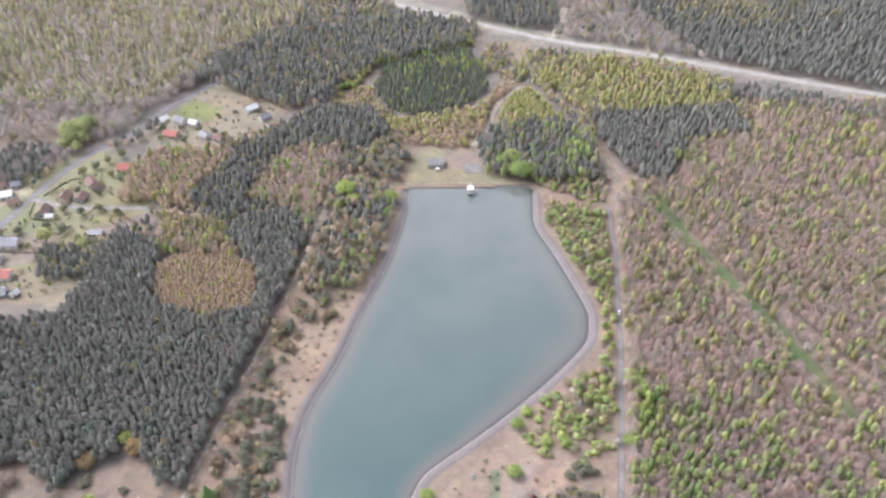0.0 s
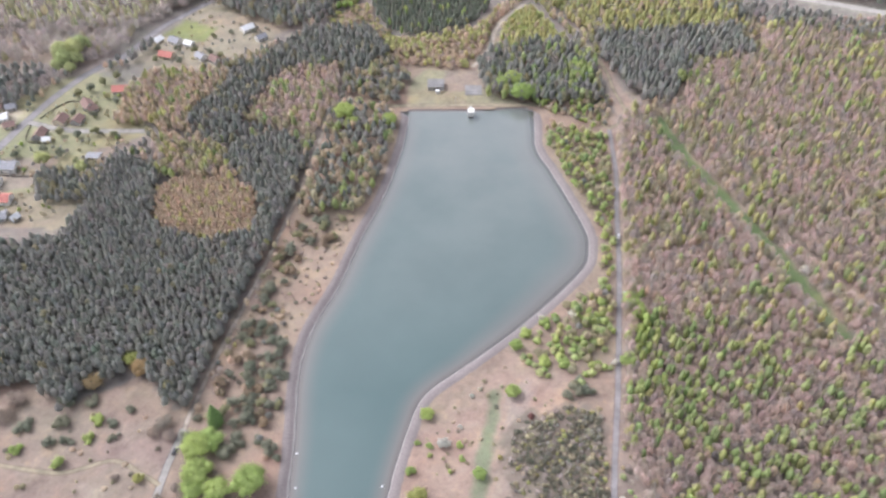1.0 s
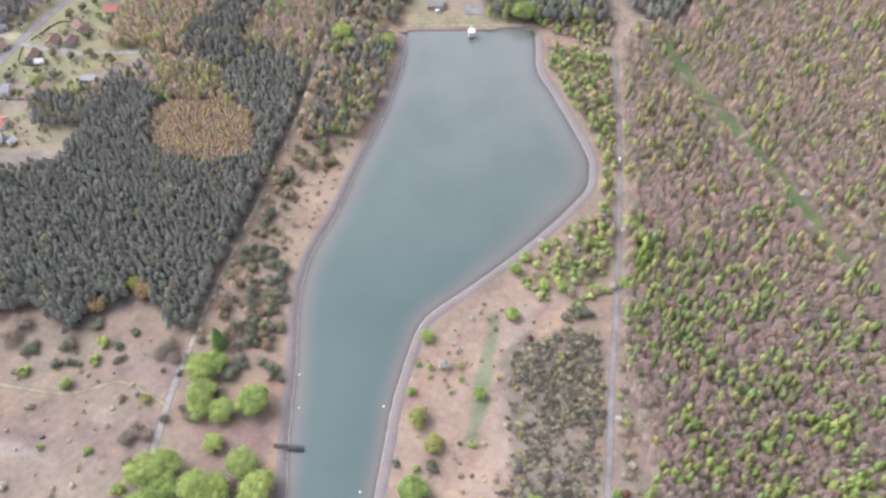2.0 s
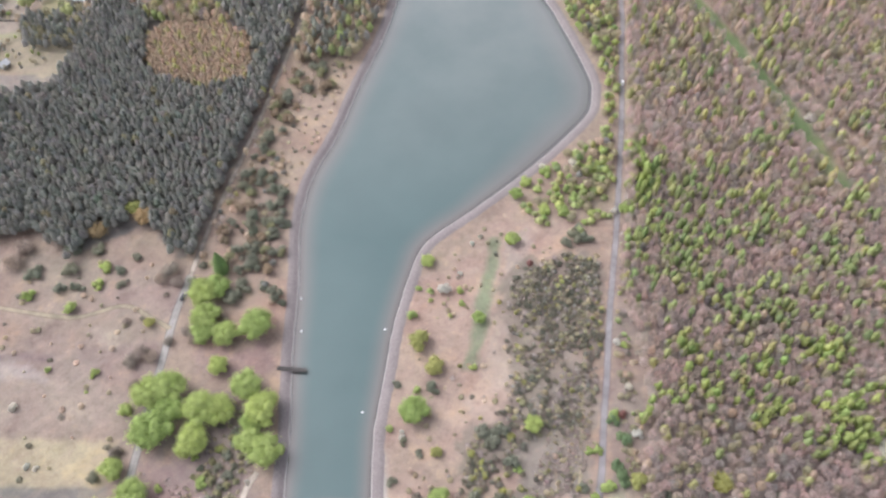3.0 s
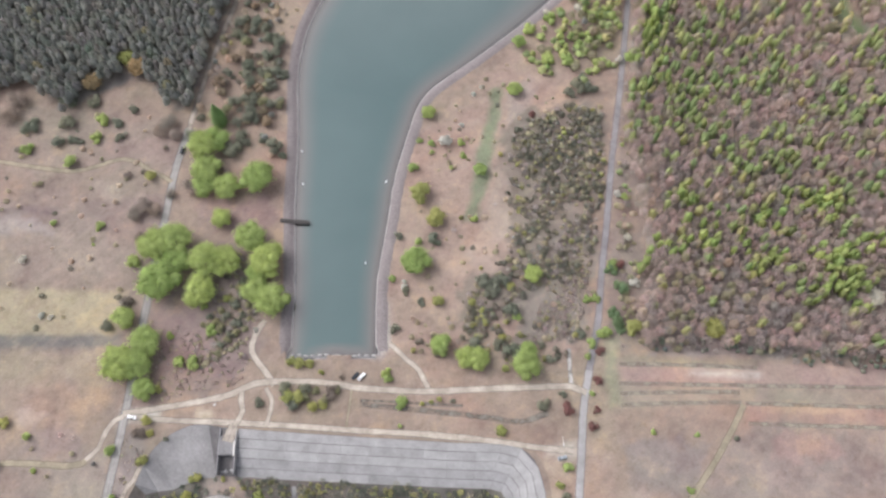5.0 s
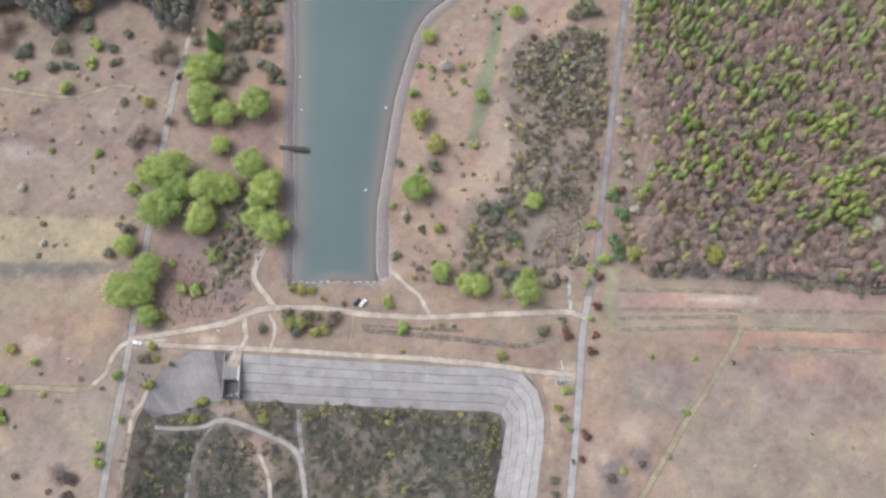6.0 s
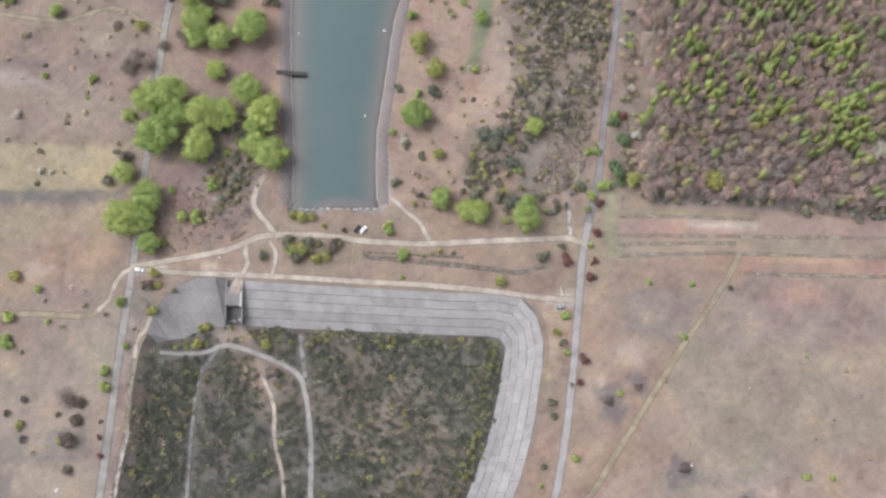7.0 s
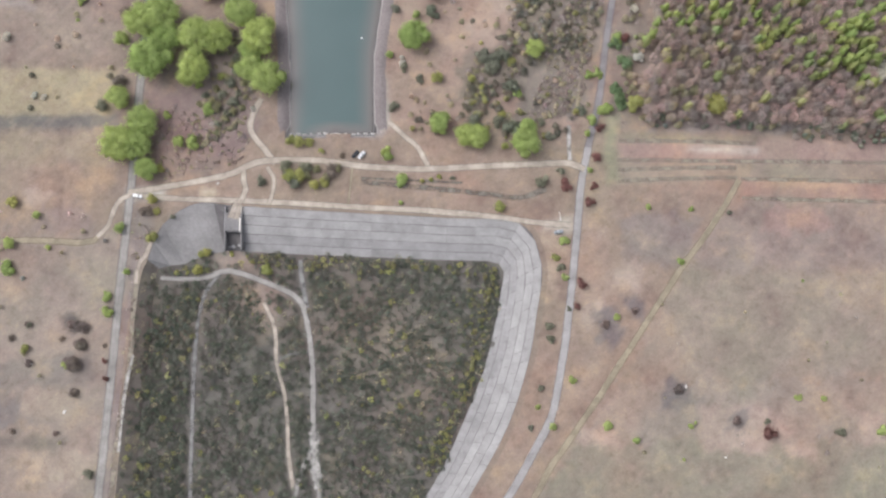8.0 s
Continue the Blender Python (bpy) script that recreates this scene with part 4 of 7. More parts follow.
road("track", [(-87.5, 26.5), (-82.2, 14.6), (-81, -2), (-76.6, -18.7), (-74.6, -44.7), (-72, -61)], 1.4, MAT["path"], "sandy path on the basin floor", "track", FLOOR + 0.35, 0.3, 15)
road("track", [(-63.2, -40), (-67.5, -50), (-71, -62), (-73, -85)], 1.6, MAT["grey_track"], "pale branch of the basin track", "track", FLOOR + 0.36, 0.4, 39)
road("track", [(-63.2, -34), (-62, -46), (-60, -60)], 3.4, MAT["kerb"], "strip of pale rubble on the basin track", "track", FLOOR + 0.40, 0.6, 40)
road("track", [(-147.5, 36), (-148.5, 20), (-149, -1), (-153, -31), (-155, -62), (-158, -110)], 1.8, MAT["furrow"], "bare earth track along the basin", "track", 0.07, 0.3, 31)
road("track", [(-242, 217), (-200, 211), (-174, 218), (-158, 211), (-146, 204)], 1.8, MAT["grass_track"], "faint winding path in dry grass", "track", 0.07, 0.3, 32)
road("track", [(-137.5, 39), (-130, 38.4), (-120, 38.2), (-110, 40)], 1.5, MAT["grey_track"], "grey track along the toe of the slope", "track", FLOOR + 0.36, 0.3, 33)
road("track", [(-70.5, 47), (-69.4, 36), (-67, 24)], 1.6, MAT["basin_track"], "faint grey track on the basin floor", "track", FLOOR + 0.34, 0.3, 34)
road("track", [(-81, -1), (-74, 2), (-66, 3)], 1.2, MAT["basin_track"], "faint grey path on the basin floor", "track", FLOOR + 0.34, 0.3, 35)
road("ditch", [(-41, 84), (-8, 80.5), (19, 77.5), (35, 75.5), (48, 79.5)], 1.8, MAT["ditch"], "dark shallow ditch with dead grass", "ditch", 0.05, 0.3, 36)
road("ditch", [(-41, 86), (-24, 85), (8, 83)], 0.9, MAT["ditch"], "dark shallow ditch with dead grass", "ditch", 0.05, 0.3, 37)
for k, (a, b) in enumerate((((83, 93.5), (400, 86)), ((83, 83), (140, 84)), ((83, 88.5), (140, 89)), ((142, 83.5), (400, 74.5)), ((142, 74), (400, 64)), ((84, 103), (150, 100.8)))):
    road("furrow", [a, ((a[0] + b[0]) / 2, (a[1] + b[1]) / 2 + 0.4), b], 1.3, MAT["furrow"], "grassy furrow between two field strips", "furrow", 0.04, 0.25, 50 + k)
road("kerb", [(-147.4, 2.5), (-150.5, -13.6), (-151.4, -27.8), (-152.4, -42)], 1.0, MAT["kerb"], "broken pale concrete kerb of the basin", "kerb", 0.3, 0.5, 38)
road("track", [(-141, 56), (-143.5, 49.5), (-146.3, 45.5), (-147.3, 41.5), (-147.5, 36)], 1.4, MAT["sand_track"], "pale trodden path round the end of the asphalt lining", "track", 0.1, 0.3, 43)
road("track", [(-99.5, 74), (-100.8, 71), (-101.8, 66.6)], 3.4, MAT["path"], "blown sand on the deck of the outlet", "sand", 0.46, 0.6, 44)
road("road_town", TOWN_ROAD, 6.0, MAT["asphalt"], "grey road through the village", "road", 0.06, 0.05, 16)
road("road_lane", [(-325, 514), (-300, 506), (-281, 503), (-227, 503)], 4.5, MAT["grey_track"], "narrow grey lane between gardens", "road", 0.08, 0.05, 17)
road("highway", HIGHWAY, 9.5, MAT["highway"], "wide pale road cut through the forest", "road", 0.08, 0.05, 18)
road("track", [(118, 806), (128, 840), (140, 885)], 8.0, MAT["sand_track"], "sandy branch road beyond the highway", "track", 0.06, 0.1, 19)
road("dam_crest", [(-60, 536), (-36, 536), (30, 537), (74, 537), (98, 529), (128, 508)], 3.0, MAT["grass_track"], "sandy road on the crest of the dam", "road", 0.16, 0.06, 20)
road("track", [(128, 505), (145, 522), (140, 560), (137, 590), (118, 650), (90, 715), (72, 800)], 2.2, MAT["grass_track"], "sandy forest track", "track", 0.09, 0.2, 21)
road("track", [(25, 592), (40, 620), (52, 665), (85, 712)], 3.2, MAT["sand_track"], "sandy forest track", "track", 0.08, 0.2, 22)


# ---- vegetation ----
rng = np.random.default_rng(7)


def sphere_points(n, g):
    v = g.normal(size=(n, 3))
    return v / np.linalg.norm(v, axis=1)[:, None]


def cards(c, nrm, size, g, slim=1.0):
    """Small bent leaf clumps of four corners at c, facing nrm."""
    n = len(c)
    a = np.cross(nrm, g.normal(size=(n, 3)))
    a /= np.linalg.norm(a, axis=1)[:, None] + 1e-9
    b = np.cross(nrm, a)
    s = (size * g.uniform(0.65, 1.3, n))[:, None]
    v = np.stack([c - a * s, c - b * s * slim + nrm * s * 0.15, c + a * s - nrm * s * 0.2, c + b * s * slim], 1)
    return v.reshape(-1, 3), np.arange(n * 4).reshape(n, 4)


def core_template(low, high, wide, g, rough, rows=((0.55, 0.0), (1.0, 0.28), (0.82, 0.66), (0.36, 0.97))):
    """An uneven closed dome that fills the inside of a crown."""
    a = np.arange(8) * np.pi / 4 + g.uniform(0, 1)
    v = []
    for r, t in rows:
        rr = wide * r * (1 + rough * g.normal(size=8))
        v.append(np.c_[np.cos(a) * rr, np.sin(a) * rr, low + (high - low) * (t + rough * 0.4 * g.normal(size=8))])
    i, j = np.arange(8), (np.arange(8) + 1) % 8
    f = [np.c_[k * 8 + i, k * 8 + j, k * 8 + 8 + j, k * 8 + 8 + i] for k in range(3)]
    f.append(np.array([(24, 25, 26, 27), (24, 27, 28, 31), (28, 29, 30, 31)]))
    return np.concatenate(v), np.concatenate(f)


def crown_template(kind, g, n, big=1.0):
    """A crown for a tree of height 1 whose crown is about 1 wide: an uneven core and leaf clumps on it."""
    u, a = g.uniform(0, 1, n), g.uniform(0, 2 * np.pi, n)
    if kind == "pine":
        # a blunt cone with tufts on its sides
        core = core_template(0.40, 1.0, 0.39, g, 0.17, ((0.8, 0.0), (1.0, 0.2), (0.62, 0.6), (0.07, 1.0)))
        low, tall, girth = 0.42, 0.56, lambda q: np.sqrt(np.clip(1 - q ** 1.5, 0, 1))
        size, slim, rise, loose = 0.13, 0.45, 0.3, 0.55
    elif kind == "bare":
        # a soft dome of fine twigs
        core = core_template(0.30, 0.90, 0.50, g, 0.2, ((0.62, 0.0), (1.0, 0.38), (0.80, 0.74), (0.30, 1.0)))
        low, tall, girth = 0.40, 0.56, lambda q: np.sqrt(np.clip(1 - q ** 2.2, 0, 1))
        size, slim, rise, loose = 0.12, 0.5, 0.5, 0.9
    elif kind == "bud":
        # a rounded crown of budding twigs
        core = core_template(0.28, 0.94, 0.45, g, 0.18, ((0.6, 0.0), (1.0, 0.36), (0.82, 0.72), (0.3, 1.0)))
        low, tall, girth = 0.36, 0.62, lambda q: np.sqrt(np.clip(1 - q ** 2.2, 0, 1))
        size, slim, rise, loose = 0.12, 0.5, 0.5, 0.7
    elif kind == "spire":
        # a slim pointed crown
        core = core_template(0.22, 1.0, 0.33, g, 0.14, ((0.7, 0.0), (1.0, 0.24), (0.62, 0.62), (0.08, 1.0)))
        low, tall, girth = 0.25, 0.75, lambda q: 0.82 * np.clip(1 - q ** 1.2, 0, 1)
        size, slim, rise, loose = 0.10, 0.5, 0.4, 0.5
    else:
        # an egg-shaped leafy crown
        core = core_template(0.24, 0.95, 0.37, g, 0.2, ((0.62, 0.0), (1.0, 0.32), (0.78, 0.70), (0.16, 1.0)))
        low, tall, girth = 0.28, 0.70, lambda q: np.sqrt(np.clip(1 - (1.6 * np.abs(q - 0.36)) ** 2, 0.02, 1))
        size, slim, rise, loose = 0.125, 0.55, 0.4, 0.6
    r = 0.49 * girth(u) * g.uniform(0.82, 1.06, n)
    c = np.c_[np.cos(a) * r, np.sin(a) * r, low + tall * u]
    nrm = np.c_[np.cos(a) * (1 - u), np.sin(a) * (1 - u), rise + u] + g.normal(size=(n, 3)) * loose
    nrm /= np.linalg.norm(nrm, axis=1)[:, None]
    v, f = cards(c, nrm, np.full(n, size * big), g, slim)
    return np.concatenate([core[0], v]), np.concatenate([core[1], f + len(core[0])]), len(core[0]), len(core[1])


def trunk_template(top, r, sides=4):
    a = np.arange(sides) * 2 * np.pi / sides
    ring = np.c_[np.cos(a), np.sin(a)]
    v = np.concatenate([np.c_[ring * r, np.zeros(sides)], np.c_[ring * r * 0.35, np.full(sides, top)]])
    i, j = np.arange(sides), (np.arange(sides) + 1) % sides
    return v, np.c_[i, j, sides + j, sides + i]


TINT = {
    # two colours between which the plants of a kind vary, and how much their brightness differs
    "heath": ((0.178, 0.182, 0.147), (0.265, 0.24, 0.19), 0.12), "dwarf": ((0.118, 0.136, 0.108), (0.19, 0.192, 0.158), 0.14),
    "pine": ((0.285, 0.292, 0.266), (0.388, 0.38, 0.35), 0.08), "larch": ((0.26, 0.29, 0.235), (0.34, 0.35, 0.29), 0.08),
    # birch and twig are paled: distance haze put into their colour
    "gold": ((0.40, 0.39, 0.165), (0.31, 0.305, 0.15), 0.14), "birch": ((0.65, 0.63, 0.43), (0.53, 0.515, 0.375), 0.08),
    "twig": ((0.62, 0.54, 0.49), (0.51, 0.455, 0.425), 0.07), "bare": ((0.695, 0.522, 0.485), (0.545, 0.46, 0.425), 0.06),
    "green": ((0.33, 0.41, 0.205), (0.475, 0.515, 0.245), 0.07), "yellow": ((0.54, 0.515, 0.26), (0.47, 0.47, 0.24), 0.08),
    "tan": ((0.63, 0.49, 0.39), (0.54, 0.45, 0.34), 0.06), "olive": ((0.34, 0.325, 0.215), (0.48, 0.425, 0.29), 0.08),
    "fresh": ((0.355, 0.445, 0.175), (0.475, 0.525, 0.215), 0.08), "twigs": ((0.40, 0.32, 0.29), (0.33, 0.275, 0.25), 0.08), "brush": ((0.49, 0.43, 0.325), (0.41, 0.39, 0.28), 0.07), "grey": ((0.40, 0.36, 0.345), (0.52, 0.455, 0.43), 0.06),
}
SHAPE = {"brush": "bare", "twigs": "bud", "twig": "bare", "birch": "spire", "dwarf": "pine", "pine": "pine", "larch": "spire", "bare": "bare", "grey": "bare", "tan": "bud", "olive": "bud", "heath": "bud"}
VEIL = {"bare": 2, "bud": 3}
DENSE = {"bare": 0.8, "bud": 1.0, "pine": 1.0, "spire": 1.0, "broad": 1.5}


def plant_many(name, spots, clumps, label, category, trunk=True, core=True):
    """Many plants as one mesh. spots: rows of kind, x, y, ground height, height, width."""
    g = np.random.default_rng(len(spots) + 11)
    shapes = {}
    for s in ("pine", "bare", "bud", "spire", "broad"):
        shapes[s] = []
        for _ in range(9):
            cv, cf, nv, nf = crown_template(s, g, int(clumps * DENSE[s]), 1.0 if core else 1.9)
            if not core:
                cv, cf = cv[nv:], cf[nf:] - nv
            tv, tf = trunk_template(0.7, 0.028, 3)
            n = len(cv)
            if trunk:
                shapes[s].append((np.concatenate([cv, tv]), np.concatenate([cf, tf + n]), len(cf), True))
            else:
                shapes[s].append((cv, cf, len(cf), False))
    V, F, C, I = [], [], [], []
    base = 0
    for kind, px, py, pz, h, w in spots:
        v, f, nl, has = shapes[SHAPE.get(kind, "broad")][g.integers(9)]
        a = g.uniform(0, 2 * np.pi)
        ca, sa = np.cos(a) * w, np.sin(a) * w
        q = np.empty_like(v)
        q[:, 0] = v[:, 0] * ca - v[:, 1] * sa + px
        q[:, 1] = v[:, 0] * sa + v[:, 1] * ca + py
        q[:, 2] = v[:, 2] * h + pz
        c1, c2, s = TINT[kind]
        u = g.uniform()
        c = (np.array(c1) * u + np.array(c2) * (1 - u)) * (1 + s * g.normal()) * (1 + 0.025 * g.normal(size=3))
        V.append(q)
        F.append(f + base)
        col = np.tile(np.clip(c, 0.01, 0.9), (len(f), 1))
        ind = np.zeros(len(f), int)
        ind[:nl] = VEIL.get(SHAPE.get(kind), 0)
        if has:
            ind[nl:] = 1
        C.append(col)
        I.append(ind)
        base += len(v)
    me = mesh_arrays(name, np.concatenate(V), np.concatenate(F), [MAT["leaf"], MAT["bark"], MAT["twig"], MAT["bud"]], np.concatenate(C), np.concatenate(I), True)
    return tagged(new(name, me), label, category, kind="stuff")


ROADS = [([(-84.6, 96.6), (-91.4, 104.8), (-95.1, 113.2), (-92.0, 122.0)], 3.0), (ROAD_EAST, 2.9), (ROAD_WEST, 2.4), (ROAD_CROSS, 4), (ROAD_LOWER, 4), (TOWN_ROAD, 7), (HIGHWAY, 7),
         (FIREBREAK, 5.0), ([(222, 395), (241, 361), (254, 334), (261, 309), (262, 270)], 2.4), ([(-325, 514), (-300, 506), (-227, 503)], 5),
         ([(145, 522), (140, 560), (137, 590), (118, 650), (90, 715), (72, 800)], 2.6), ([(25, 592), (40, 620), (52, 665), (85, 712)], 4)]
# the stretch of land on which single plants are worth building
LAND_EDGE = [(-550, 940), (550, 940), (268, 235), (235, 100), (235, -95), (-240, -95), (-240, 100), (-270, 235)]
# room round single trees
OPEN = [(130, 118, 5.5), (92, 119, 4.5), (213, 133, 4.5), (232, 352, 3.5), (226, 306, 3), (-198, 263, 6), (-174, 272, 6), (-180, 280, 5), (-124, 240, 5)]


def scatter(outline, spacing, mix, height, width, rag=3.0, gaps=0.0, seed=0, keep_off=True, ground=0.0, lift=8.0, patches=()):
    """Spots for plants inside an outline drawn at the height of the crowns, at about an even spacing."""
    g = np.random.default_rng(seed + 100)
    p = np.array(outline, float) * (1 - lift / 380)
    x0, y0, x1, y1 = p[:, 0].min(), p[:, 1].min(), p[:, 0].max(), p[:, 1].max()
    a, b = np.meshgrid(np.arange(x0, x1, spacing), np.arange(y0, y1, spacing * 0.9))
    a = a + (np.arange(a.shape[0]) % 2)[:, None] * spacing / 2
    a = (a + g.uniform(-0.38, 0.38, a.shape) * spacing).ravel()
    b = (b + g.uniform(-0.38, 0.38, b.shape) * spacing).ravel()
    ok = inside(a + rag * wobble(a, b, 25, seed), b + rag * wobble(b, a, 25, seed + 1), p)
    if gaps:
        ok &= wobble(a, b, 28, seed + 4) + 0.6 * g.normal(size=len(a)) > gaps
    if keep_off:
        for line, w in ROADS:
            ok &= line_distance(a, b, line) > w
        ok &= (depth_in(a, b, lake_line) < -3) & (depth_in(a, b, basin_out) < -2)
    ok &= inside(a, b, LAND_EDGE)
    for cx, cy, r in OPEN:
        ok &= np.hypot(a - cx, (b - cy) * 0.7) > r
    a, b = a[ok], b[ok]
    kinds = list(mix)
    share = np.array([mix[k] for k in kinds], float)
    # kinds come in loose groups
    pick = [kinds[i] for i in g.choice(len(kinds), size=len(a), p=share / share.sum())]
    for cx, cy, rx, ry, kind, p in patches:
        near = np.exp(-((a - cx) / rx) ** 2 - ((b - cy) / ry) ** 2) * p > g.uniform(0, 1, len(a))
        pick = [kind if hit else k for k, hit in zip(pick, near)]
    return [(k, px, py, ground, h, w) for k, px, py, h, w in zip(pick, a, b, g.uniform(*height, len(a)), g.uniform(*width, len(a)))]


